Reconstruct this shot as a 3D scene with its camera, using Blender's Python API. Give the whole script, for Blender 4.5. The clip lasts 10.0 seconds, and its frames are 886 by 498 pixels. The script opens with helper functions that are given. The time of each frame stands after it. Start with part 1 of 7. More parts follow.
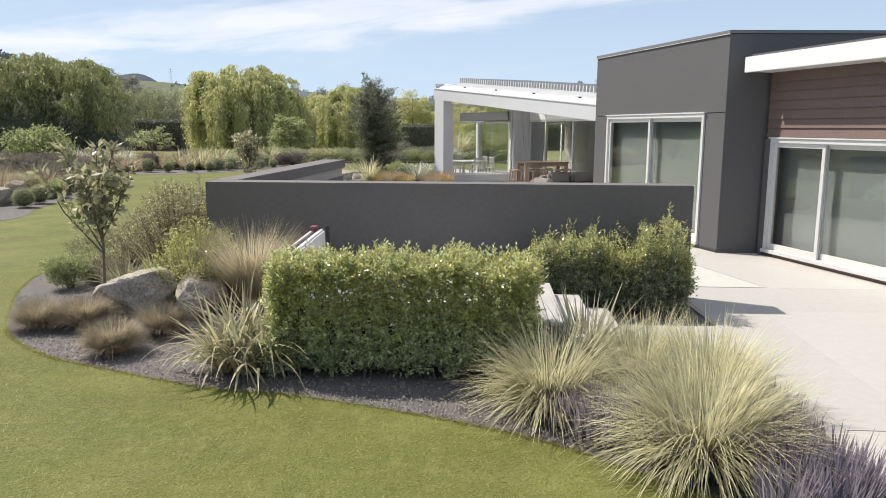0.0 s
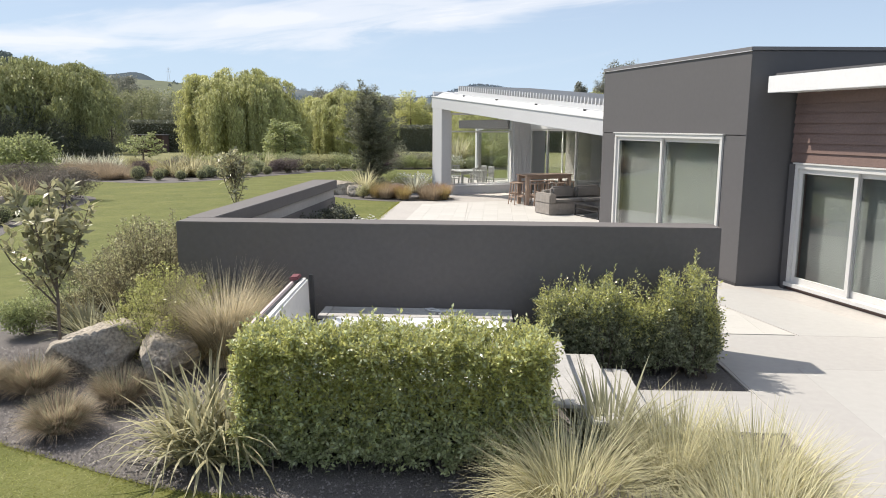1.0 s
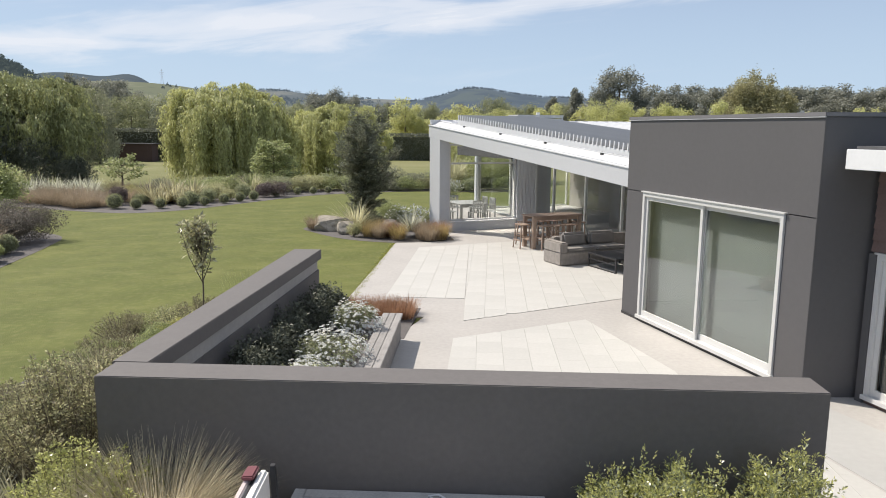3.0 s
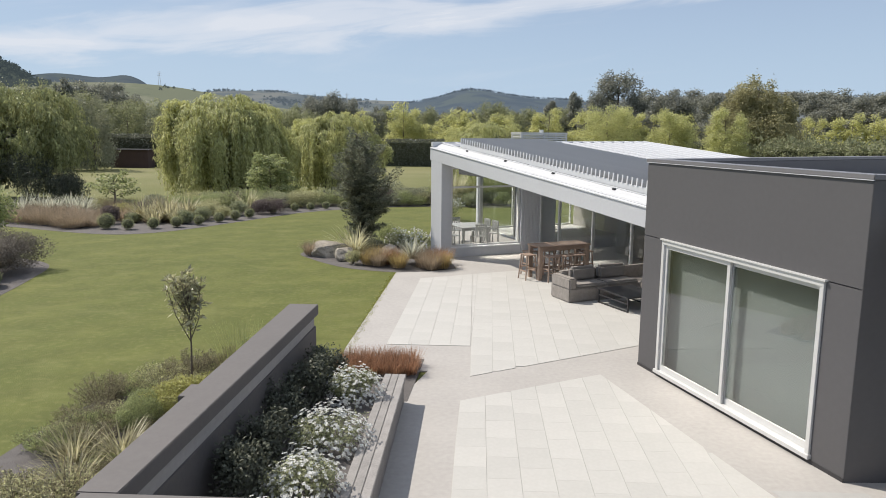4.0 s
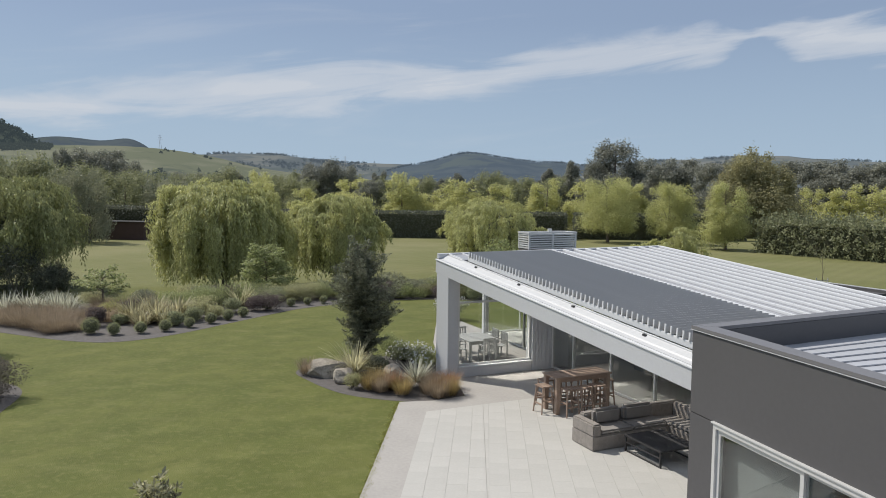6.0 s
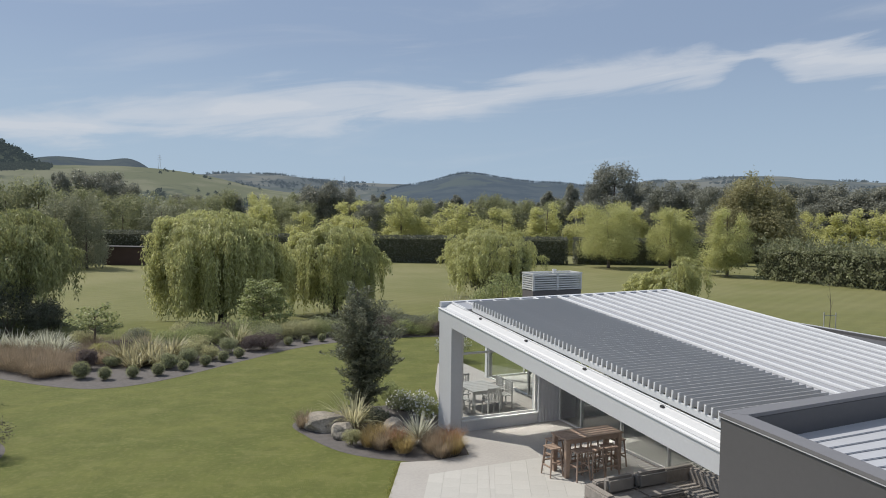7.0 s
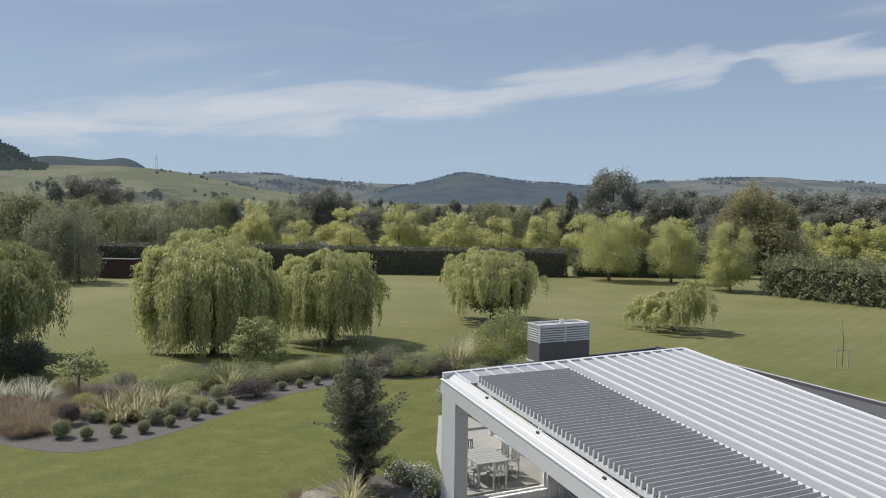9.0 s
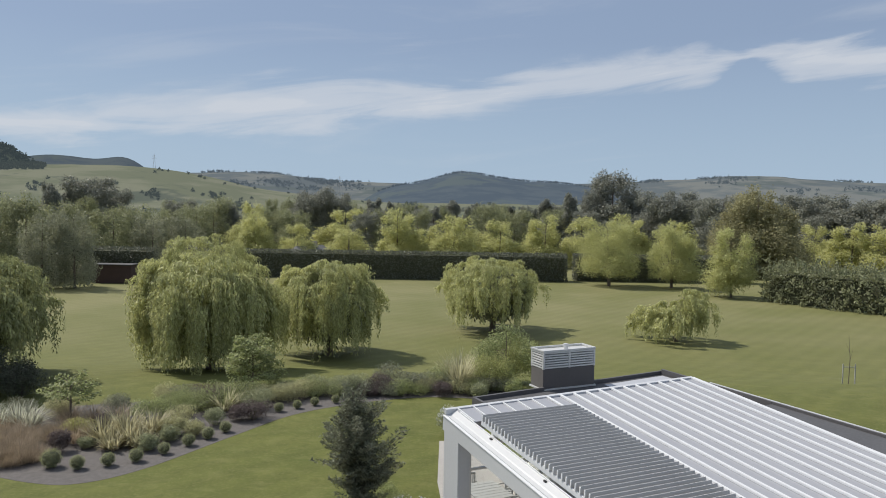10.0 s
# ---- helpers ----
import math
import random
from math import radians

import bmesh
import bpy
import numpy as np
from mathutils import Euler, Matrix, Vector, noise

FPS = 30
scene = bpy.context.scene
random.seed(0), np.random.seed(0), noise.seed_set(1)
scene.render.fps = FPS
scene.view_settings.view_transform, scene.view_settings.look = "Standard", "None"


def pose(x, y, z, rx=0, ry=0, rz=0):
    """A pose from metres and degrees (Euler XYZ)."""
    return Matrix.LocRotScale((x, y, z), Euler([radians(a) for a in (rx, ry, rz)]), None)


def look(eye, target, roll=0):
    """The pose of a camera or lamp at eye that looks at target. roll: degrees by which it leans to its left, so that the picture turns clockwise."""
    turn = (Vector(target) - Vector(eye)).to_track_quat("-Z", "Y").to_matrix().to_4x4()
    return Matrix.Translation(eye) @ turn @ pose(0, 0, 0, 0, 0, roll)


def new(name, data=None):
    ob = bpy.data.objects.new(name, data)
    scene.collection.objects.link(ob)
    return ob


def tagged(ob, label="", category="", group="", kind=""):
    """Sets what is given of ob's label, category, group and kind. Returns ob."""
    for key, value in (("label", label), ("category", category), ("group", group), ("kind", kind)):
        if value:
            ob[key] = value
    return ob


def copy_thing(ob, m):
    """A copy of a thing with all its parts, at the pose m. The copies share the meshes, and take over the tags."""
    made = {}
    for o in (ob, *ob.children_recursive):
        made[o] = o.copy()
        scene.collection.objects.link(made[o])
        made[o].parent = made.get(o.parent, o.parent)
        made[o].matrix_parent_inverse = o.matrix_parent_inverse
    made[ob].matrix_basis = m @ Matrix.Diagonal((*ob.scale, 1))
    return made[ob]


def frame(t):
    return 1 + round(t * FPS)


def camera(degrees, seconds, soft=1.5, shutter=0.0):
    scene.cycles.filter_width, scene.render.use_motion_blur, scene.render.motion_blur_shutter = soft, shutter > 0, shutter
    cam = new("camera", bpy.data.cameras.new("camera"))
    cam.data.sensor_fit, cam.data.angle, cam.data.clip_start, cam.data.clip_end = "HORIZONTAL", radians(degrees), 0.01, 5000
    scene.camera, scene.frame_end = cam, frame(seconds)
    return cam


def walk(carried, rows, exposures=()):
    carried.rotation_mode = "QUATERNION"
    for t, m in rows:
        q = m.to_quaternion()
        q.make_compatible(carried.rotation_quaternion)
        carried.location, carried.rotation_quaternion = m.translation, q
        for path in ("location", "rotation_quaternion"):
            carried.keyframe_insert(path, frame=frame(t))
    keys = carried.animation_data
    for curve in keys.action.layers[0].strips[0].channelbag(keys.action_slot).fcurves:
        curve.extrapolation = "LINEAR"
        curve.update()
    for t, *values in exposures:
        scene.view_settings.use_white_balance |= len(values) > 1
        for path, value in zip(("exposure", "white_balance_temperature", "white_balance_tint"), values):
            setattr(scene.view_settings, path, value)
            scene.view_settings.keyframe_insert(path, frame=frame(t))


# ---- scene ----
cam = camera(62.7, 10.0, soft=0.95)
PATH = [
    (0, (0.744, 3.404, 2.133), 3.28, -9.47, 0.24),
    (0.5, (0.723, 3.861, 2.341), 3.22, -9.52, 0.28),
    (1, (0.688, 4.408, 2.517), 3.14, -9.55, 0.31),
    (1.5, (0.639, 4.990, 2.705), 3.02, -9.54, 0.35),
    (2, (0.578, 5.571, 2.929), 2.91, -9.47, 0.38),
    (2.5, (0.505, 6.131, 3.196), 2.79, -9.41, 0.41),
    (4, (0.236, 7.633, 4.213), 2.50, -9.26, 0.50),
    (4.5, (0.135, 8.085, 4.593), 2.44, -9.23, 0.53),
    (5, (0.033, 8.523, 4.980), 2.38, -8.95, 0.55),
    (5.5, (-0.066, 8.953, 5.370), 2.32, -7.26, 0.58),
    (6, (-0.162, 9.379, 5.762), 2.29, -4.45, 0.60),
    (6.2, (-0.198, 9.549, 5.920), 2.27, -3.57, 0.62),
    (7.3, (-0.377, 10.474, 6.825), 2.18, -2.88, 0.67),
    (7.5, (-0.403, 10.638, 7.000), 2.16, -2.86, 0.68),
    (8, (-0.466, 11.043, 7.452), 2.11, -2.82, 0.71),
    (8.5, (-0.524, 11.437, 7.925), 2.05, -2.84, 0.74),
    (9, (-0.582, 11.821, 8.408), 1.99, -2.93, 0.76),
    (9.5, (-0.647, 12.201, 8.874), 1.93, -3.00, 0.78),
    (10, (-0.733, 12.594, 9.279), 1.85, -3.02, 0.80),
]


def cam_pose(eye, yaw, pitch, roll):
    a, b = radians(yaw), radians(pitch)
    way = Vector((-math.sin(a) * math.cos(b), math.cos(a) * math.cos(b), math.sin(b)))
    return look(eye, Vector(eye) + 2 * way, roll)


walk(cam, [(t, cam_pose(e, y, p, r)) for t, e, y, p, r in PATH],
     exposures=[(0.0, 0.79, 6750, 11.5), (1.0, 0.78, 6750, 11.5), (2.5, 0.66, 6700, 11.5), (4.5, 0.36, 6550, 11), (5.2, 0.22, 6500, 10.5),
                (6.0, 0.13, 6500, 10), (7.5, 0.14, 6500, 10), (10.0, 0.15, 6500, 10)])

# ---- light: clear day, sun high to the left and slightly ahead ----
SUN_DIR = Vector((-0.905 * math.cos(radians(52)), 0.425 * math.cos(radians(52)), math.sin(radians(52))))
sun = new("sun", bpy.data.lights.new("sun", "SUN"))
sun.data.energy, sun.data.angle, sun.data.color = 3.8, radians(0.6), (1.0, 0.945, 0.85)
sun.matrix_world = look(SUN_DIR * 60, (0, 0, 0))

world = bpy.data.worlds.new("sky")
scene.world = world
world.use_nodes = True
wn, wl = world.node_tree.nodes, world.node_tree.links
wn.clear()
sky = wn.new("ShaderNodeTexSky")
sky.sky_type, sky.sun_disc = "NISHITA", False
sky.sun_elevation = radians(52)
sky.sun_rotation = math.atan2(SUN_DIR.x, SUN_DIR.y)
sky.air_density, sky.dust_density, sky.ozone_density = 1.0, 0.6, 1.2
wbg = wn.new("ShaderNodeBackground")
wbg.inputs["Strength"].default_value = 0.088
wout = wn.new("ShaderNodeOutputWorld")
wtc = wn.new("ShaderNodeTexCoord")
# thin cirrus: one long bank that climbs to the right above the hills, drawn out into streaks by the wind


def wmath(op, a, b=None, c=None):
    m = wn.new("ShaderNodeMath")
    m.operation = op
    for k, v in enumerate((a, b, c)):
        if v is None:
            continue
        if isinstance(v, (int, float)):
            m.inputs[k].default_value = v
        else:
            wl.new(v, m.inputs[k])
    return m.outputs[0]


def wcurve(value, stops):
    """A value between 0 and 1 along a row of stops."""
    r = wn.new("ShaderNodeValToRGB")
    r.color_ramp.interpolation = "EASE"
    e = r.color_ramp.elements
    for k, (p, v) in enumerate(stops):
        q = e[k] if k < 2 else e.new(p)
        q.position, q.color = p, (v, v, v, 1)
    wl.new(value, r.inputs["Fac"])
    return r.outputs["Color"]


wsep = wn.new("ShaderNodeSeparateXYZ")
wl.new(wtc.outputs["Generated"], wsep.inputs["Vector"])
w_az = wmath("ARCTAN2", wsep.outputs["X"], wsep.outputs["Y"])
w_el = wmath("ARCSINE", wsep.outputs["Z"])
w_u = wmath("MULTIPLY_ADD", w_az, 0.4775, 0.5)                       # 60 degrees to either side
wvec = wn.new("ShaderNodeCombineXYZ")
wl.new(w_az, wvec.inputs["X"])
wl.new(wmath("MULTIPLY_ADD", w_az, -0.10, w_el), wvec.inputs["Y"])


def wnoise(scale, stretch, detail, rough, bend):
    mp = wn.new("ShaderNodeMapping")
    mp.inputs["Scale"].default_value = (1.0, stretch, 1.0)
    wl.new(wvec.outputs["Vector"], mp.inputs["Vector"])
    t = wn.new("ShaderNodeTexNoise")
    t.inputs["Scale"].default_value, t.inputs["Detail"].default_value = scale, detail
    t.inputs["Roughness"].default_value, t.inputs["Distortion"].default_value = rough, bend
    wl.new(mp.outputs["Vector"], t.inputs["Vector"])
    return t.outputs["Fac"]


w_mid = wmath("MULTIPLY", wcurve(w_u, [(0.0, 0.30), (0.22, 0.36), (0.30, 0.45), (0.36, 0.51), (0.42, 0.545), (0.49, 0.56), (0.56, 0.65), (0.63, 0.725), (0.67, 0.76), (0.74, 0.70), (1.0, 0.74)]), 0.26)
w_wide = wmath("MULTIPLY", wcurve(w_u, [(0.0, 0.15), (0.20, 0.22), (0.27, 0.46), (0.34, 0.66), (0.42, 0.72), (0.50, 0.46), (0.58, 0.56), (0.64, 0.50), (0.668, 0.12), (0.70, 0.40), (0.78, 0.46), (1.0, 0.3)]), 0.052)
w_wave = wmath("MULTIPLY_ADD", wnoise(5.0, 3.0, 4.0, 0.55, 0.6), 0.05, -0.025)
w_off = wmath("DIVIDE", wmath("ABSOLUTE", wmath("ADD", wmath("SUBTRACT", w_el, w_mid), w_wave)), w_wide)
w_body = wmath("SUBTRACT", 1.25, w_off)
w_streak = wnoise(3.2, 7.5, 9.0, 0.60, 1.1)
w_cloud = wmath("MULTIPLY_ADD", wmath("SUBTRACT", w_streak, 0.5), 3.1, w_body)
w_thick = wcurve(wmath("MULTIPLY", w_cloud, 0.7), [(0.05, 0.0), (0.75, 0.64), (1.0, 0.84)])
# faint wisps elsewhere
w_wisp = wcurve(wnoise(2.1, 8.0, 8.0, 0.6, 0.8), [(0.50, 0.0), (0.78, 0.30)])
w_dens = wmath("MAXIMUM", w_thick, w_wisp)
wmix = wn.new("ShaderNodeMixRGB")
wmix.inputs["Color2"].default_value = (6.3, 6.65, 7.2, 1)
wl.new(w_dens, wmix.inputs["Fac"])
# pale blue haze towards the horizon
wsep2 = wn.new("ShaderNodeSeparateXYZ")
wl.new(wtc.outputs["Generated"], wsep2.inputs["Vector"])
whz = wn.new("ShaderNodeValToRGB")
whz.color_ramp.elements[0].position, whz.color_ramp.elements[0].color = 0.0, (0.85, 0.85, 0.85, 1)
whz.color_ramp.elements[1].position, whz.color_ramp.elements[1].color = 0.22, (0, 0, 0, 1)
wl.new(wsep2.outputs["Z"], whz.inputs["Fac"])
whm = wn.new("ShaderNodeMixRGB")
whm.inputs["Color2"].default_value = (4.05, 5.45, 6.95, 1)
wl.new(whz.outputs["Color"], whm.inputs["Fac"])
# a thin veil over the whole sky, made brighter overhead, out of view, to lift shadows
wveil = wn.new("ShaderNodeMixRGB")
wl.new(wcurve(wsep.outputs["Z"], [(0.0, 0.72), (0.30, 0.72), (0.70, 0.86), (1.0, 0.88)]), wveil.inputs["Fac"])
whigh = wn.new("ShaderNodeMixRGB")
whigh.inputs["Color1"].default_value, whigh.inputs["Color2"].default_value = (3.0, 3.82, 5.35, 1), (4.6, 5.2, 6.3, 1)
wl.new(wcurve(wsep.outputs["Z"], [(0.25, 0.0), (0.75, 1.0)]), whigh.inputs["Fac"])
wl.new(whigh.outputs["Color"], wveil.inputs["Color2"])
wl.new(sky.outputs["Color"], wveil.inputs["Color1"])
wl.new(wveil.outputs["Color"], whm.inputs["Color1"])
wl.new(whm.outputs["Color"], wmix.inputs["Color1"])
wl.new(wmix.outputs["Color"], wbg.inputs["Color"])
wl.new(wbg.outputs["Background"], wout.inputs["Surface"])


# ---- materials ----
def mat(name, base, rough=0.6, metal=0.0, var=0.12, scale=3.0, bump=0.0, bscale=60.0, spread=0.0, island=0.0, hue=None, back=0.0,
        spec=0.5, coat=0.0):
    """A surface with colour variation at two scales, fine relief, and, where asked, a shade of its own for each piece or leaf."""
    m = bpy.data.materials.new(name)
    m.use_nodes = True
    n, l = m.node_tree.nodes, m.node_tree.links
    b = n["Principled BSDF"]
    b.inputs["Roughness"].default_value, b.inputs["Metallic"].default_value = rough, metal
    b.inputs["Specular IOR Level"].default_value, b.inputs["Coat Weight"].default_value = spec, coat
    tc = n.new("ShaderNodeTexCoord")
    a = n.new("ShaderNodeTexNoise")
    a.inputs["Scale"].default_value, a.inputs["Detail"].default_value = scale, 6
    f = n.new("ShaderNodeTexNoise")
    f.inputs["Scale"].default_value, f.inputs["Detail"].default_value = scale * 14, 4
    for t in (a, f):
        l.new(tc.outputs["Object"], t.inputs["Vector"])
    add = n.new("ShaderNodeMath")
    add.operation = "MULTIPLY_ADD"
    add.inputs[1].default_value = 0.55
    l.new(f.outputs["Fac"], add.inputs[0])
    half = n.new("ShaderNodeMath")
    half.operation = "MULTIPLY"
    half.inputs[1].default_value = 0.45
    l.new(a.outputs["Fac"], half.inputs[0])
    l.new(half.outputs[0], add.inputs[2])
    value = add.outputs[0]
    ramp = n.new("ShaderNodeValToRGB")
    e = ramp.color_ramp.elements
    e[0].position, e[1].position = 0.3, 0.7
    e[0].color = (*[max(0, c * (1 - var)) for c in base], 1)
    e[1].color = (*[min(1, c * (1 + var)) for c in (hue or base)], 1)
    l.new(value, ramp.inputs["Fac"])
    colour = ramp.outputs["Color"]
    if spread or island:
        if spread:
            src = n.new("ShaderNodeObjectInfo").outputs["Random"]
        else:
            src = n.new("ShaderNodeNewGeometry").outputs["Random Per Island"]
        rng = n.new("ShaderNodeMapRange")
        rng.inputs["To Min"].default_value, rng.inputs["To Max"].default_value = 1 - (spread or island), 1 + (spread or island)
        l.new(src, rng.inputs["Value"])
        hs = n.new("ShaderNodeHueSaturation")
        l.new(colour, hs.inputs["Color"])
        l.new(rng.outputs["Result"], hs.inputs["Value"])
        colour = hs.outputs["Color"]
    l.new(colour, b.inputs["Base Color"])
    if bump:
        k = n.new("ShaderNodeTexNoise")
        k.inputs["Scale"].default_value, k.inputs["Detail"].default_value = bscale, 5
        l.new(tc.outputs["Object"], k.inputs["Vector"])
        bp = n.new("ShaderNodeBump")
        bp.inputs["Strength"].default_value, bp.inputs["Distance"].default_value = bump, 0.02
        l.new(k.outputs["Fac"], bp.inputs["Height"])
        l.new(bp.outputs["Normal"], b.inputs["Normal"])
    if back:
        tr = n.new("ShaderNodeBsdfTranslucent")
        l.new(colour, tr.inputs["Color"])
        mx = n.new("ShaderNodeMixShader")
        mx.inputs["Fac"].default_value = back
        l.new(b.outputs["BSDF"], mx.inputs[1])
        l.new(tr.outputs["BSDF"], mx.inputs[2])
        l.new(mx.outputs["Shader"], n["Material Output"].inputs["Surface"])
    return m


def leaf(name, base, rough=0.5, island=0.35, back=0.45, hue=None, scale=0.8, var=0.2, spec=0.35):
    return mat(name, base, rough, var=var, scale=scale, island=island, back=back, hue=hue, spec=spec)


RENDER = mat("charcoal_plaster", (0.122, 0.112, 0.107), 0.75, var=0.10, scale=1.3, bump=0.08, bscale=120)
COPING = mat("grey_metal_coping", (0.165, 0.161, 0.167), 0.45, var=0.06, scale=1)
PANEL = mat("charcoal_panel", (0.090, 0.087, 0.090), 0.6, var=0.06, scale=0.8, bump=0.04, bscale=90)
WHITE = mat("white_paint", (0.68, 0.69, 0.70), 0.45, var=0.04, scale=1.5)
FASCIA = mat("pale_grey_metal_fascia", (0.53, 0.54, 0.56), 0.4, var=0.04, scale=1.0)
FRAME = mat("silver_aluminium_frame", (0.60, 0.60, 0.59), 0.35, 0.15, var=0.05, scale=4)
BOARD = mat("brown_weatherboard", (0.150, 0.099, 0.086), 0.55, var=0.18, scale=2.5, bump=0.08, bscale=40, spread=0.08)
CONC = mat("grey_concrete", (0.375, 0.356, 0.335), 0.85, var=0.10, scale=0.9, bump=0.12, bscale=150)
LIGHTCONC = mat("light_concrete", (0.355, 0.347, 0.335), 0.85, var=0.06, scale=0.8, bump=0.08, bscale=150)
PALE = mat("pale_concrete", (0.370, 0.365, 0.352), 0.85, var=0.05, scale=0.7, bump=0.08, bscale=150)
PAVER = mat("cream_paver", (0.440, 0.430, 0.405), 0.8, var=0.05, scale=1.2, bump=0.06, bscale=120, spread=0.035)
GUTTER = mat("white_gutter_sheet", (0.55, 0.555, 0.56), 0.4, var=0.05, scale=0.8)
LOUVRE = mat("grey_louvre", (0.47, 0.463, 0.455), 0.45, 0.0, var=0.05, scale=2)
TRAY = mat("white_roof_sheet", (0.33, 0.335, 0.36), 0.38, var=0.05, scale=0.8)
MEMB = mat("dark_roof_membrane", (0.085, 0.085, 0.09), 0.7, var=0.2, scale=0.9)
RIBROOF = mat("light_grey_ribbed_roof", (0.42, 0.43, 0.46), 0.45, var=0.06, scale=0.7)
TIMBER = mat("brown_outdoor_timber", (0.36, 0.265, 0.205), 0.6, var=0.25, scale=3, bump=0.15, bscale=30, spread=0.1)
BENCHWOOD = mat("taupe_grey_timber", (0.265, 0.250, 0.238), 0.75, var=0.25, scale=5, bump=0.2, bscale=40, spread=0.08)
GREYWOOD = mat("weathered_grey_timber", (0.385, 0.375, 0.36), 0.75, var=0.2, scale=4, bump=0.2, bscale=40, spread=0.08)
WICKER = mat("grey_brown_woven_wicker", (0.28, 0.253, 0.228), 0.7, var=0.3, scale=9, bump=0.5, bscale=90)
CUSHION = mat("taupe_grey_fabric", (0.245, 0.228, 0.212), 0.9, var=0.12, scale=5, bump=0.1, bscale=200)
DARKMETAL = mat("dark_metal", (0.045, 0.044, 0.046), 0.5, 0.2, var=0.1, scale=3)
TABLEGREY = mat("pale_grey_table", (0.40, 0.40, 0.39), 0.6, var=0.1, scale=3)
ACRYLIC = mat("white_acrylic", (0.78, 0.775, 0.765), 0.18, var=0.03, scale=1.5, coat=0.3)
BINDING = mat("faded_pink_binding", (0.50, 0.42, 0.41), 0.6, var=0.1, scale=3)
JET = mat("grey_spa_jet", (0.45, 0.45, 0.46), 0.25, 0.6, var=0.1, scale=9)
VINYL = mat("off_white_vinyl", (0.72, 0.705, 0.675), 0.5, var=0.07, scale=2)
MAROON = mat("maroon_vinyl", (0.16, 0.05, 0.06), 0.55, var=0.15, scale=3)
BLIND = mat("grey_roller_blind", (0.108, 0.124, 0.124), 0.9, var=0.04, scale=2)
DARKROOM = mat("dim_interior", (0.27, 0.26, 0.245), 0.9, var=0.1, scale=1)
STONE = mat("lichened_boulder", (0.200, 0.172, 0.142), 0.95, var=0.45, scale=2.6, bump=1.0, bscale=11, hue=(0.34, 0.305, 0.255))
sn_, sl_ = STONE.node_tree.nodes, STONE.node_tree.links
s_base = sn_["Principled BSDF"].inputs["Base Color"].links[0].from_socket
for sc_, lo_, hi_, col_ in ((7.0, 0.60, 0.68, (0.36, 0.35, 0.295)), (16.0, 0.62, 0.68, (0.42, 0.40, 0.34)), (4.0, 0.60, 0.70, (0.075, 0.066, 0.055))):
    st_ = sn_.new("ShaderNodeTexNoise")
    st_.inputs["Scale"].default_value, st_.inputs["Detail"].default_value, st_.inputs["Roughness"].default_value = sc_, 8, 0.62
    sl_.new(sn_["Texture Coordinate"].outputs["Object"], st_.inputs["Vector"])
    sr_ = sn_.new("ShaderNodeMapRange")
    sr_.inputs["From Min"].default_value, sr_.inputs["From Max"].default_value, sr_.inputs["To Max"].default_value = lo_, hi_, 0.75
    sl_.new(st_.outputs["Fac"], sr_.inputs["Value"])
    sm_ = sn_.new("ShaderNodeMixRGB")
    sm_.inputs["Color2"].default_value = (*col_, 1)
    sl_.new(sr_.outputs["Result"], sm_.inputs["Fac"])
    sl_.new(s_base, sm_.inputs["Color1"])
    s_base = sm_.outputs["Color"]
sl_.new(s_base, sn_["Principled BSDF"].inputs["Base Color"])
GRAVEL = mat("grey_gravel", (0.116, 0.106, 0.102), 0.9, var=0.3, scale=5, bump=0.8, bscale=70)
PEBBLE = mat("gravel_stone", (0.172, 0.158, 0.152), 0.9, var=0.2, scale=9, island=0.45)
BARK = mat("grey_brown_bark", (0.13, 0.105, 0.085), 0.9, var=0.35, scale=4, bump=0.6, bscale=25)
FENCE = mat("dark_brown_fence", (0.075, 0.045, 0.04), 0.8, var=0.2, scale=1)

glass = bpy.data.materials.new("window_glass")
glass.use_nodes = True
gb = glass.node_tree.nodes["Principled BSDF"]
gb.inputs["Base Color"].default_value = (0.93, 0.96, 0.95, 1)
gb.inputs["Roughness"].default_value, gb.inputs["Transmission Weight"].default_value, gb.inputs["IOR"].default_value = 0.02, 1.0, 1.5
GLASS = glass

L_WILLOW = leaf("willow_leaf", (0.50, 0.51, 0.235), hue=(0.545, 0.545, 0.255), back=0.42, island=0.28)
L_LIME = leaf("lime_spring_leaf", (0.52, 0.53, 0.235), hue=(0.575, 0.565, 0.25), back=0.5, island=0.2)
L_GREEN = leaf("mid_green_leaf", (0.325, 0.36, 0.165), back=0.5)
L_HEDGE = leaf("glossy_hedge_leaf", (0.47, 0.52, 0.325), rough=0.25, hue=(0.51, 0.55, 0.31), island=0.45, back=0.58, spec=0.9)
L_HEDGETIP = leaf("yellow_green_tip_leaf", (0.50, 0.505, 0.195), rough=0.28, island=0.35, back=0.55, spec=0.8)
L_LAUREL = leaf("dull_hedge_leaf", (0.255, 0.270, 0.155), island=0.4)
# darker copy of the willow leaf, for a crown standing in shade
L_WILLOW_SHADED = leaf("shaded_willow_leaf", (0.35, 0.365, 0.17), island=0.3, back=0.38)
L_AMBER = leaf("amber_green_blade", (0.40, 0.31, 0.14), island=0.5, rough=0.6)
# lightened needles: the haze over distant conifers is put into this colour
L_PINE = leaf("dark_pine_needle", (0.255, 0.262, 0.215), island=0.22, back=0.35)
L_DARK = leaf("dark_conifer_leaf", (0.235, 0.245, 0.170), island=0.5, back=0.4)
L_OLIVE = leaf("olive_grey_leaf", (0.46, 0.45, 0.255), island=0.4, back=0.5)
L_GREY = leaf("grey_green_leaf", (0.325, 0.345, 0.205), island=0.4)
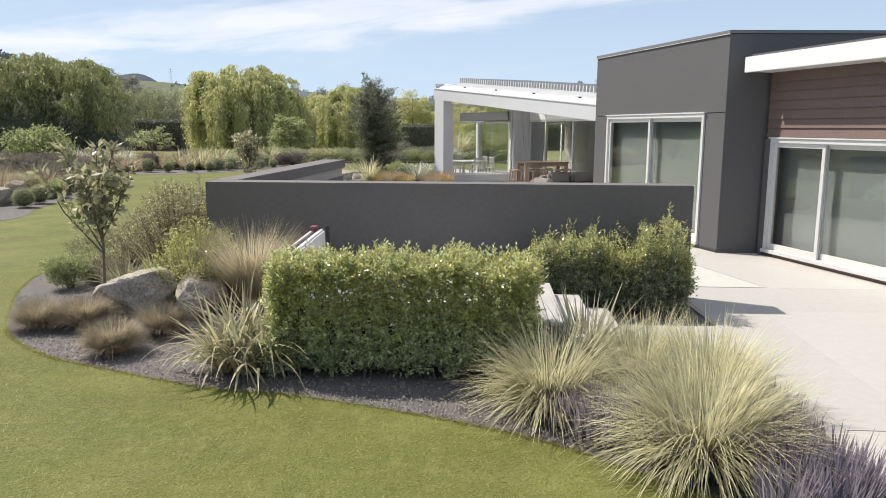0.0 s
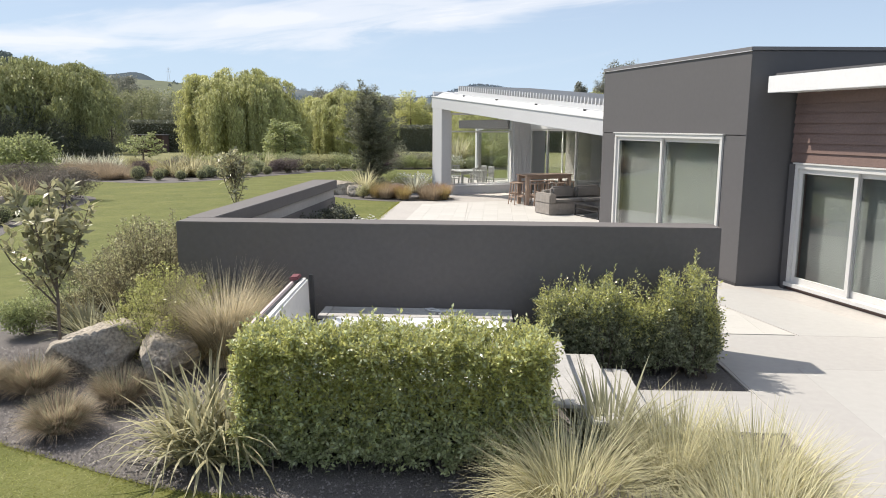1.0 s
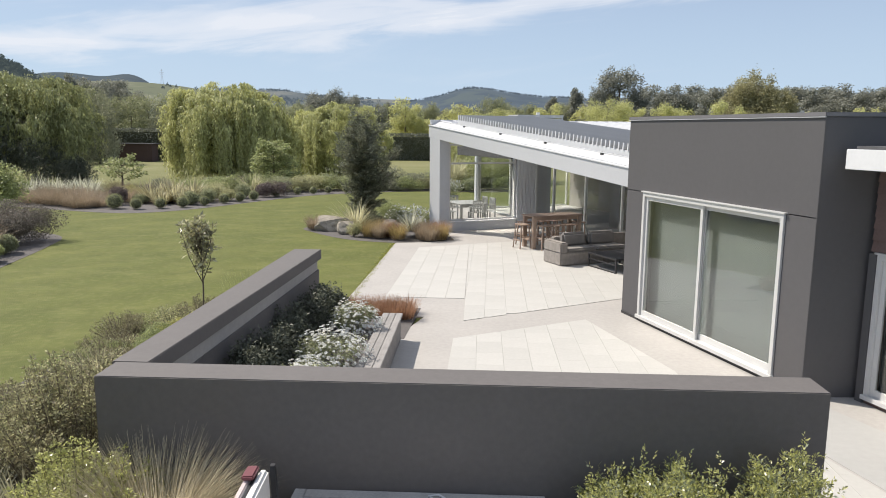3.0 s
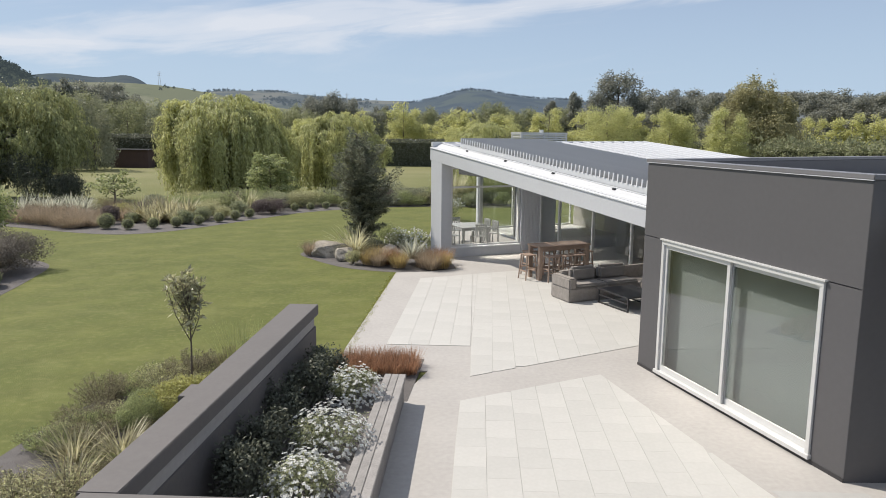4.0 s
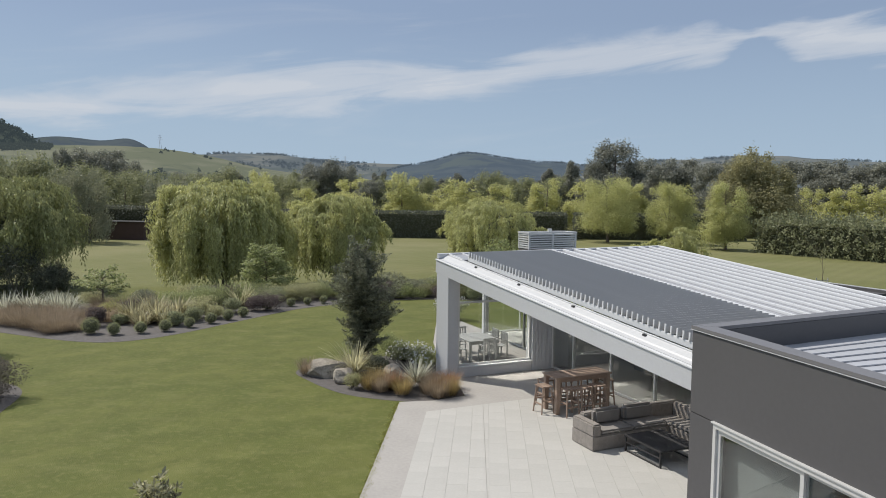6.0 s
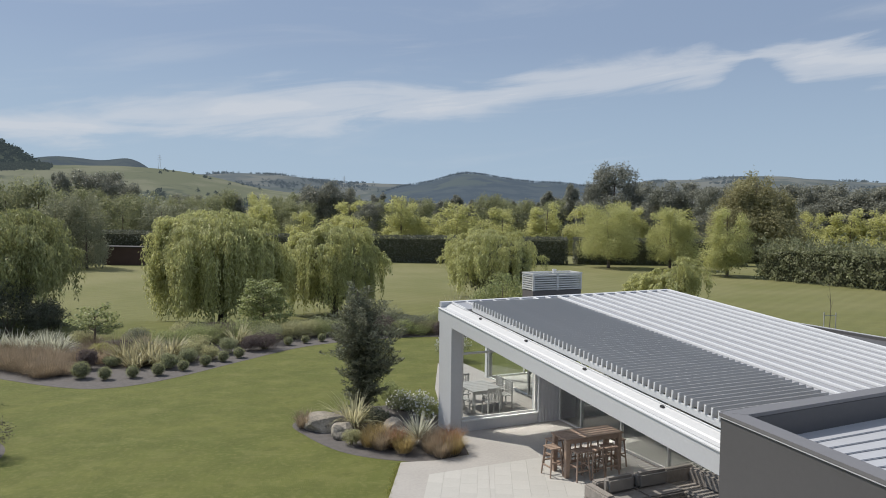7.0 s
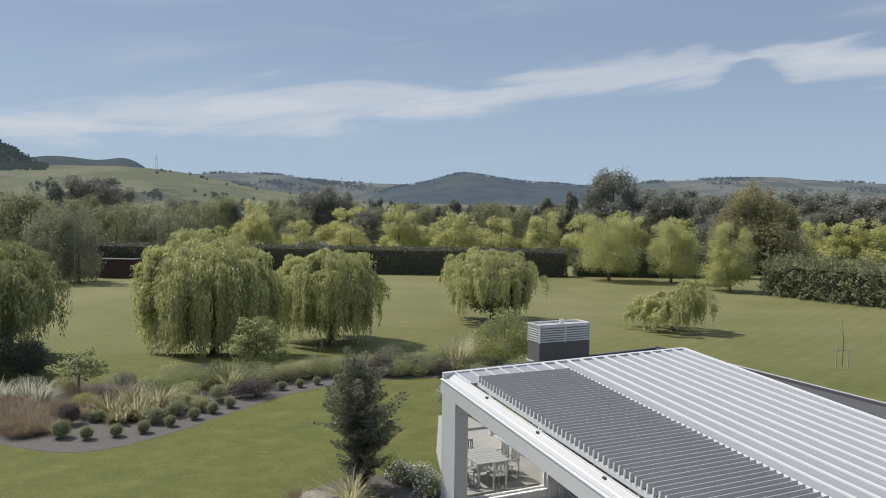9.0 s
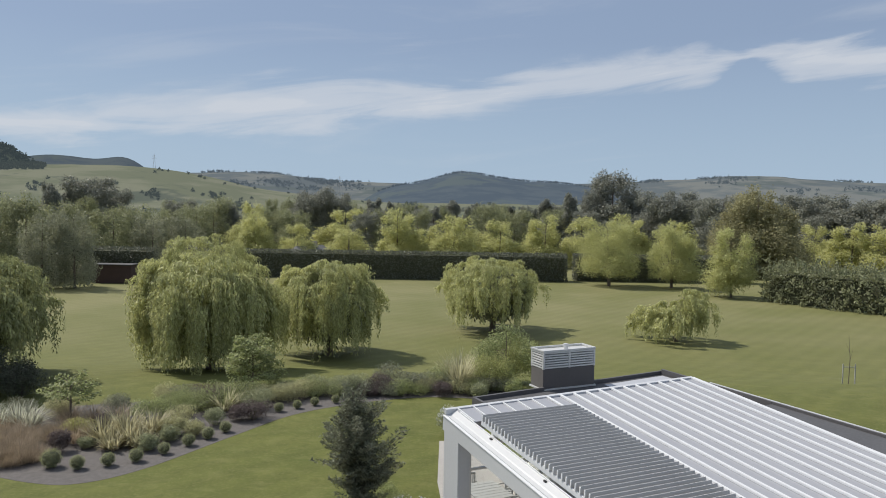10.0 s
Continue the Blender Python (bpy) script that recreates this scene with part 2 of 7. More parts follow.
L_PURPLE = leaf("purple_leaf", (0.150, 0.120, 0.115), island=0.4)
L_HEATH = leaf("brown_green_heath_leaf", (0.270, 0.245, 0.150), island=0.5)
L_FRESH = leaf("fresh_green_leaf", (0.40, 0.415, 0.17), island=0.35)
L_TAWNY = leaf("tawny_grass_blade", (0.305, 0.245, 0.172), island=0.4, rough=0.6)
L_BROWN = leaf("brown_tussock_blade", (0.385, 0.310, 0.225), island=0.45, rough=0.6)
L_RUST = leaf("rust_red_blade", (0.36, 0.205, 0.125), island=0.45, rough=0.6)
L_STRAW = leaf("pale_straw_blade", (0.56, 0.53, 0.345), island=0.35, rough=0.55)
L_STIPA = leaf("fawn_blade", (0.56, 0.50, 0.36), island=0.4, rough=0.6)
L_FLAX = leaf("variegated_flax_blade", (0.46, 0.425, 0.265), island=0.5, rough=0.4)
L_FLAXDK = leaf("dull_flax_blade", (0.33, 0.325, 0.215), island=0.4, rough=0.45)
L_LAV = leaf("lavender_stem", (0.30, 0.27, 0.315), island=0.35)
L_WHITE = leaf("white_petal", (0.80, 0.80, 0.77), island=0.1, back=0.3)
L_MAG = leaf("leathery_leaf", (0.385, 0.370, 0.225), rough=0.30, spec=0.9, island=0.5, back=0.45)
L_YELLOW = leaf("golden_shrub_leaf", (0.44, 0.43, 0.16), island=0.35)
L_FEATHER = leaf("feathery_grey_leaf", (0.285, 0.295, 0.200), island=0.22)
L_LAWNTREE = leaf("spring_green_leaf", (0.525, 0.530, 0.235), island=0.2, back=0.45)
L_SILVER = leaf("silvery_flax_blade", (0.52, 0.52, 0.42), island=0.5, rough=0.4)
L_UMBER = leaf("purple_brown_leaf", (0.160, 0.143, 0.120), island=0.45)
L_HEDGEDK = leaf("clipped_hedge_leaf", (0.150, 0.160, 0.118), island=0.3, back=0.3)
L_SHOOT = leaf("dark_glossy_leaf", (0.285, 0.315, 0.195), rough=0.27, island=0.45, back=0.45, spec=0.9)
L_YEW = leaf("dark_hedge_leaf", (0.115, 0.125, 0.090), island=0.45, back=0.3)
L_BOX = leaf("box_leaf", (0.325, 0.345, 0.170), island=0.4, back=0.35)
L_FAR = leaf("distant_green_leaf", (0.285, 0.300, 0.165), island=0.22, back=0.45)
L_BRONZE = leaf("bronze_olive_leaf", (0.35, 0.33, 0.175), island=0.2, back=0.4)
L_TOTARA = leaf("totara_needle", (0.20, 0.21, 0.145), island=0.5, back=0.35)
# dark colour of the solid cores, standing in for shade behind the leaves
CORE = mat("dark_core_shade", (0.075, 0.078, 0.045), 0.95, var=0.3, scale=4)


# ---- building helpers ----
def obj(name, me, material, parent=None, label=""):
    o = new(name, me)
    if material:
        me.materials.append(material)
    if parent:
        o.parent = parent
    if label:
        o["label"] = label
    return o


def part(name, bm, material, parent=None, label=""):
    me = bpy.data.meshes.new(name)
    bmesh.ops.recalc_face_normals(bm, faces=bm.faces)
    bm.to_mesh(me)
    bm.free()
    return obj(name, me, material, parent, label)


def thing(name, label, category, m=None, group="", kind=""):
    e = new(name)
    if m:
        e.matrix_world = m
    return tagged(e, label, category, group, kind)


def box(bm, lo, hi, bevel=0.0, m=None):
    """A box from corner to corner, its edges rounded."""
    r = bmesh.ops.create_cube(bm, size=1.0)
    c = [(lo[i] + hi[i]) / 2 for i in range(3)]
    d = [max(abs(hi[i] - lo[i]), 1e-4) for i in range(3)]
    t = Matrix.Translation(c) @ Matrix.Diagonal((*d, 1))
    bmesh.ops.transform(bm, matrix=t, verts=r["verts"])
    vs = r["verts"]
    if bevel:
        es = list({e for v in vs for e in v.link_edges})
        out = bmesh.ops.bevel(bm, geom=es, offset=bevel, segments=2, affect="EDGES")
        vs = list({v for f in out["faces"] for v in f.verts} | {v for v in vs if v.is_valid})
    if m is not None:
        bmesh.ops.transform(bm, matrix=m, verts=vs)
    return bm


def bbox(lo, hi, bevel=0.0, m=None):
    return box(bmesh.new(), lo, hi, bevel, m)


def prism(poly, z0, z1, bevel=0.0):
    bm = bmesh.new()
    lo = [bm.verts.new((x, y, z0)) for x, y in poly]
    hi = [bm.verts.new((x, y, z1)) for x, y in poly]
    bm.faces.new(lo[::-1])
    bm.faces.new(hi)
    for i in range(len(poly)):
        j = (i + 1) % len(poly)
        bm.faces.new((lo[i], lo[j], hi[j], hi[i]))
    if bevel:
        bmesh.ops.bevel(bm, geom=list(bm.edges), offset=bevel, segments=2, affect="EDGES")
    return bm


def mesh_np(name, verts, faces):
    """A mesh from arrays; faces all of one size."""
    me = bpy.data.meshes.new(name)
    k = faces.shape[1]
    me.vertices.add(len(verts))
    me.vertices.foreach_set("co", np.ascontiguousarray(verts, np.float32).ravel())
    me.loops.add(faces.size)
    me.loops.foreach_set("vertex_index", np.ascontiguousarray(faces, np.int32).ravel())
    me.polygons.add(len(faces))
    me.polygons.foreach_set("loop_start", np.arange(0, faces.size, k, dtype=np.int32))
    me.update(calc_edges=True)
    return me


def unit(v):
    return v / np.maximum(np.linalg.norm(v, axis=-1, keepdims=True), 1e-9)


def leaf_mesh(name, pos, way, length, width, rng, fold=0.25, face=None):
    """Small folded leaves at pos, each pointing along way, and turned to the given side."""
    n = len(pos)
    way = unit(way)
    side = unit(np.cross(way, rng.normal(size=(n, 3)) if face is None else face / np.maximum(1, np.linalg.norm(face, axis=-1, keepdims=True)) + rng.normal(size=(n, 3)) * 0.42))
    up = np.cross(side, way)
    L = (length * rng.uniform(0.65, 1.25, n))[:, None]
    W = (width * rng.uniform(0.7, 1.2, n))[:, None]
    a = pos
    c = pos + way * L
    b = pos + way * L * 0.45 + side * W * 0.5 + up * W * fold
    d = pos + way * L * 0.45 - side * W * 0.5 + up * W * fold
    v = np.stack([a, b, c, d], 1).reshape(-1, 3)
    return mesh_np(name, v, np.arange(4 * n).reshape(n, 4))


def tube(points, radii, sides=7):
    """A tapered, bending tube; verts and quads."""
    p = np.array(points, float)
    r = np.array(radii, float)
    d = np.gradient(p, axis=0)
    d = unit(d)
    ref = np.where(np.abs(d[:, 2:3]) > 0.9, [[1.0, 0, 0]], [[0, 0, 1.0]])
    s = unit(np.cross(d, ref))
    u = np.cross(s, d)
    a = np.linspace(0, 2 * np.pi, sides, endpoint=False)
    ring = p[:, None] + r[:, None, None] * (np.cos(a)[None, :, None] * s[:, None] + np.sin(a)[None, :, None] * u[:, None])
    v = ring.reshape(-1, 3)
    f = []
    for i in range(len(p) - 1):
        for j in range(sides):
            k = (j + 1) % sides
            f.append((i * sides + j, i * sides + k, (i + 1) * sides + k, (i + 1) * sides + j))
    return v, np.array(f)


def tubes(name, many, sides=7):
    vs, fs, n = [], [], 0
    for pts, rad in many:
        v, f = tube(pts, rad, sides)
        vs.append(v)
        fs.append(f + n)
        n += len(v)
    me = mesh_np(name, np.concatenate(vs), np.concatenate(fs))
    me.polygons.foreach_set("use_smooth", np.ones(len(me.polygons), bool))
    return me


def blades(name, n, base_r, length, lean, curl, width, rng, segs=5, lo_lean=0.02, centres=None, even=0.0):
    """A tuft of narrow arching blades; centres: several tufts in one."""
    az = rng.uniform(0, 2 * np.pi, n)
    th = rng.uniform(lo_lean, 1.0, n) ** 0.8 * lean
    L = length * rng.uniform(0.6, 1.1, n)
    cu = curl * rng.uniform(even, 1.9 - even, n)
    br = base_r * np.sqrt(rng.uniform(0, 1, n))
    b = np.stack([br * np.cos(az), br * np.sin(az), np.zeros(n)], 1)
    if centres is not None:
        b = b + np.array(centres, float)[rng.integers(0, len(centres), n)]
    az2 = az + rng.normal(0, 0.35, n)
    out = np.stack([np.cos(az2), np.sin(az2), np.zeros(n)], 1)
    side = np.stack([-np.sin(az2), np.cos(az2), np.zeros(n)], 1)
    pts, p = [], b.copy()
    W = width * rng.uniform(0.7, 1.2, n)
    for i in range(segs + 1):
        t = i / segs
        w = (W * (1 - t ** 1.6) * (0.65 + 0.35 * min(1, t * 4)))[:, None] * 0.5 + 0.0004
        q = p.copy()
        q[:, 2] = np.maximum(q[:, 2], 0.01)
        pts += [q - side * w, q + side * w]
        ang = th + cu * t
        p = p + (L / segs)[:, None] * (np.sin(ang)[:, None] * out + np.cos(ang)[:, None] * np.array([0, 0, 1.0]))
    v = np.stack(pts, 1)
    k = 2 * (segs + 1)
    q = np.array([[2 * i, 2 * i + 1, 2 * i + 3, 2 * i + 2] for i in range(segs)])
    f = (np.arange(n)[:, None, None] * k + q[None]).reshape(-1, 4)
    return mesh_np(name, v.reshape(-1, 3), f)


def shell(n, blobs, rng, inner=0.72, fray=0.10):
    """Points through the outer part of several ellipsoids, and the way out at each."""
    vol = np.array([b[3] * b[4] * b[5] for b in blobs]) ** (2 / 3)
    pick = rng.choice(len(blobs), n, p=vol / vol.sum())
    B = np.array(blobs, float)[pick]
    d = unit(rng.normal(size=(n, 3)))
    r = rng.uniform(inner ** 3, 1.0, n) ** (1 / 3) * (1 + fray * rng.normal(size=n))
    return B[:, :3] + d * B[:, 3:] * r[:, None], d


def crown_mesh(name, n, blobs, size, rng, inner=0.6, droop=0.0, slim=0.55, fray=0.10):
    pos, d = shell(n, blobs, rng, inner, fray)
    way = d * 0.35 + rng.normal(size=(n, 3)) * 0.9 + np.array([0, 0, -droop])
    return leaf_mesh(name, pos, way, size, size * slim, rng, face=d + (0, 0, 0.6))


def land(y):
    """Height of the lawn: level round the house, then falling gently away beyond the long bed."""
    q = min(1.0, max(0.0, (y - 50.0) / 14.0))
    return -0.03 - 1.57 * q * q * (3 - 2 * q)


def tree_at(name, label, category, x, y, h, crown_w, material, seed, leaves=5000, size=0.32, trunk=0.12, clear=0.25, lobes=14,
            droop=0.2, group="", z=0.0, taper=0.0, inner=0.5, fray=0.16, slim=0.55, rise=1.0):
    """A broadleaf tree or conifer: trunk with limbs, and a crown of many leaves in uneven lobes."""
    rng = np.random.default_rng(seed)
    t = thing(name, label, category, pose(x, y, z, 0, 0, rng.uniform(0, 360)), group)
    zc, hz, w = h * (clear + 1) / 2, h * (1 - clear) / 2, crown_w / 2
    blobs = []
    for i in range(lobes):
        f = rng.uniform(-1, 1)
        k = math.sqrt(max(0.05, 1 - f * f)) if not taper else (1 - taper * (f + 1) / 2) * min(1, (f + 1.25) * 2.2)
        a, rr = rng.uniform(0, 6.283), rng.uniform(0.35, 0.72 if lobes < 24 else 0.84) * w * k
        r = w * (rng.uniform(0.30, 0.48) if lobes < 24 else rng.uniform(0.16, 0.34)) * max(0.45, k)
        blobs.append((rr * math.cos(a), rr * math.sin(a), zc + f * (hz - r * 0.7), r, r, r * rng.uniform(0.8, 1.15) * rise))
    many = [([(0, 0, -0.1), (0.03 * h * rng.normal() * 0.3, 0, h * clear), (0.02 * h * rng.normal(), 0.02 * h * rng.normal(), h * 0.88)],
             [trunk * 1.25, trunk, trunk * 0.15])]
    for b in blobs[: min(len(blobs), 9)]:
        s = h * rng.uniform(clear * 0.8, 0.6)
        many.append(([(0, 0, s), (b[0] * 0.5, b[1] * 0.5, (s + b[2]) / 2 + 0.05 * h), b[:3]], [trunk * 0.45, trunk * 0.28, trunk * 0.06]))
    tr = obj("trunk", tubes("trunk", many[:1], 7), BARK, t)
    for q in many[1:] if h > 1.5 else ():
        obj("limb", tubes("limb", [q], 5), BARK, tr)
    obj("crown", crown_mesh("crown", leaves, blobs, size, rng, inner, droop, slim, fray), material, t)
    return t


def shrub_at(name, label, x, y, r, h, material, seed, leaves=1500, size=0.07, lobes=6, category="shrub", group="", z=0.0, inner=0.55, stems=True,
             tips=None, slim=0.55):
    rng = np.random.default_rng(seed)
    t = thing(name, label, category, pose(x, y, z, 0, 0, rng.uniform(0, 360)), group)
    blobs = [(0, 0, h * 0.45, r * 0.72, r * 0.72, h * 0.45)]
    for i in range(lobes):
        a, d, k = rng.uniform(0, 6.283), r * rng.uniform(0.3, 0.65), rng.uniform(0.32, 0.5)
        blobs.append((d * math.cos(a), d * math.sin(a), h * rng.uniform(0.35, 0.72), r * k, r * k, h * k * 0.62))
    if stems:
        many = [([(0.03 * math.cos(i), 0.03 * math.sin(i), -0.03), (b[0] * 0.6, b[1] * 0.6, b[2] * 0.6), b[:3]], [0.02, 0.014, 0.005])
                for i, b in enumerate(blobs)]
        obj("branching", tubes("branching", many, 5), BARK, t)
    me = crown_mesh("foliage", leaves, blobs, size, rng, inner, 0.0, slim)
    co = np.empty(len(me.vertices) * 3, np.float32)
    me.vertices.foreach_get("co", co)
    co = co.reshape(-1, 3)
    co[:, 2] = np.maximum(co[:, 2], 0.01)
    me.vertices.foreach_set("co", co.ravel())
    obj("foliage", me, material, t)
    if tips:
        pos, d = shell(leaves // 3, blobs, rng, 0.95)
        ok = d[:, 2] > -0.1
        obj("new_growth", leaf_mesh("new_growth", pos[ok] * (1.0, 1.0, 1.03), d[ok] + (0, 0, 0.8), size, size * slim, rng), tips, t)["kind"] = "stuff"
    return t


def tuft_at(name, label, x, y, n, base_r, length, lean, curl, width, material, seed, group="", z=0.0, category="grass clump", segs=5, lo_lean=0.02):
    rng = np.random.default_rng(seed)
    t = thing(name, label, category, pose(x, y, z), group)
    obj("foliage", blades("foliage", n, base_r, length, lean, curl, width, rng, segs, lo_lean), material, t)
    obj("thatch", blades("thatch", max(40, n // 6), base_r * 1.3, length * 0.35, lean * 1.1, curl, width * 1.2, rng, 3), L_BROWN, t, "dry brown thatch at the base")
    return t


def willow_at(x, y, h, w, seed, label, bunches=170, per=13, low=0.10, lean=(0, 0), ragged=0.2, material=None, tilt=0.0, flat=4.2):
    """A weeping willow: trunk, arching limbs, and separate hanging bunches, each a rounded cap with a tapering tail,
    over inner ones and a dark mass for the inner shade.
    """
    rng = np.random.default_rng(seed)
    t = thing("weeping_willow", label, "tree", pose(x, y, land(y)), "weeping willows on the lawn")
    many = [([(0, 0, -0.1), (0.15, 0.05, h * 0.22), (lean[0] * 0.3, lean[1] * 0.3, h * 0.55)], [0.30, 0.24, 0.15])]
    P, Wy, F = [], [], []
    R = w / 2
    for i in range(bunches):
        inner = rng.uniform() < 0.25
        a = i * 2.39996 + rng.normal() * 0.3
        q = math.sqrt((i + rng.uniform(0, 1)) / bunches)
        lump = 1 + (0.26 + ragged * 0.6) * noise.noise(Vector((math.cos(a) * 2.0 * q, math.sin(a) * 2.0 * q, seed * 0.37)))
        k = (0.62 if inner else 1.0) * rng.uniform(0.86, 1.04) * lump
        top = h * (0.42 + 0.57 * math.sqrt(max(0.0, 1 - (0.97 * q) ** flat)) * (0.78 + 0.22 * lump)) * (0.80 if inner else 1.0)
        top *= rng.uniform(0.76, 1.0)
        if tilt:
            top *= 1 + tilt * q * math.cos(a) * 0.5 - (0.16 if q * abs(math.cos(a)) < 0.22 else 0)
        c = np.array([R * 0.86 * q * k * math.cos(a) + lean[0], R * 0.86 * q * k * math.sin(a) + lean[1], top])
        out = np.array([math.cos(a), math.sin(a), 0])
        tan = np.array([-math.sin(a), math.cos(a), 0])
        ln0 = rng.uniform(0.18, 0.46) * h * (0.7 + 0.6 * q)
        if q > 0.55 and rng.uniform() < 0.68:
            ln0 = top - h * low * abs(rng.normal(0.5, 0.9)) - 0.1
        ln0 = min(max(0.7, ln0), top - 0.12)
        br = w * rng.uniform(0.030, 0.068)
        if i % 9 == 0:
            many.append(([(lean[0] * 0.2, lean[1] * 0.2, h * 0.32), tuple(c * (0.5, 0.5, 0) + (0, 0, h * 0.22 + c[2] * 0.50)), tuple(c * (1, 1, 0.95))], [0.10, 0.05, 0.012]))
        for _ in range(per):
            u, v = rng.normal() * 0.55, rng.normal() * 0.55
            ln = ln0 * math.exp(-0.55 * (u * u + v * v)) * rng.uniform(0.5, 1.05)
            m = int(ln / 0.105) + 5
            s = np.sort(rng.uniform(0, 1, m) ** 1.25)
            arc = np.minimum(s * ln / 0.9, 1.0)
            fall = s * ln
            neck = (1 - 0.45 * np.minimum(1, fall / (0.6 * ln0)))[:, None]
            pts = c + (tan * u + out * v) * br * neck + out * (0.40 * np.sin(arc * 1.57))[:, None]
            pts = pts + np.stack([0 * s, 0 * s, 0.20 * np.sin(arc * 3.14) - fall - 0.28 * br * (u * u + v * v)], 1)
            pts += tan * (fall * rng.normal() * 0.05)[:, None] + rng.normal(size=(m, 3)) * 0.045
            P.append(pts)
            Wy.append(np.array([0, 0, -1.0]) + out * 0.35 * (1 - arc[:, None]) + rng.normal(size=(m, 3)) * 0.42)
            F.append(np.tile(out + (0, 0, 0.7), (m, 1)))
    P = np.concatenate(P)
    P[:, 2] = np.maximum(P[:, 2], 0.2)
    tr = obj("trunk", tubes("trunk", many[:1], 9), BARK, t)
    for q in many[1:]:
        obj("limb", tubes("limb", [q], 5), BARK, tr)
    # added dark leaves block the sun and stand in for the crown's inner shade
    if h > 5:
        obj("inner_foliage", crown_mesh("inner_foliage", 3200, [(lean[0], lean[1], h * 0.50, R * 0.60, R * 0.60, h * 0.34)], 0.5, rng, 0.7, 1.2, 0.4), L_DARK, t, "dark leaf mass added for the shade inside the crown")
    obj("crown", leaf_mesh("crown", P, np.concatenate(Wy), 0.25, 0.070, rng, face=np.concatenate(F) * 0.6), material or L_WILLOW, t)
    return t


def shoots(rng, stems, per, radius, lo=0.08, up=0.7):
    """Leaf places and directions along upright leafy shoots, each stem (base, top)."""
    P, W, N = [], [], []
    for b, e in stems:
        b, e = np.array(b), np.array(e)
        ln = np.linalg.norm(e - b)
        m = max(6, int(per * ln))
        s = rng.uniform(lo, 1, m)
        a = rng.uniform(0, 6.283, m)
        r = radius * rng.uniform(0.25, 1.0, m) * np.minimum(1, (1.06 - s) * 3.0)
        o = np.stack([np.cos(a), np.sin(a), 0 * a], 1)
        P.append(b + (e - b) * s[:, None] + o * r[:, None] + rng.normal(size=(m, 3)) * 0.008)
        W.append(o + (0, 0, up) + rng.normal(size=(m, 3)) * 0.45)
        N.append(o + (0, 0, 0.75))
    return np.concatenate(P), np.concatenate(W), np.concatenate(N)


def spray_bush(name, label, x, y, r, h, material, seed, stems=64, per=170, size=0.030, group="", z=0.0, tips=None):
    """A loose low shrub of many twiggy shoots fanning out from its base."""
    rng = np.random.default_rng(seed)
    t = thing(name, label, "shrub", pose(x, y, z), group)
    st = []
    for i in range(stems):
        a, q = rng.uniform(0, 6.283), math.sqrt(rng.uniform(0, 1))
        o = (math.cos(a), math.sin(a))
        hh = h * (1 - 0.45 * q * q) * rng.uniform(0.75, 1.12)
        st.append(((o[0] * r * q * 0.45, o[1] * r * q * 0.45, 0.0), (o[0] * r * q, o[1] * r * q, hh)))
    obj("branching", tubes("branching", [([b, e], [0.006, 0.002]) for b, e in st], 3), BARK, t)
    P, W, N = shoots(rng, st, per, 0.085, 0.05)
    P[:, 2] = np.maximum(P[:, 2], 0.015)
    obj("foliage", leaf_mesh("foliage", P, W, size, size * 0.5, rng, face=N), material, t)
    if tips:
        P, W, N = shoots(rng, [(tuple(np.array(b) * 0.25 + np.array(e) * 0.75), e) for b, e in st], per, 0.05, 0.0)
        obj("new_growth", leaf_mesh("new_growth", P, W, size, size * 0.5, rng, face=N), tips, t)["kind"] = "stuff"
    return t


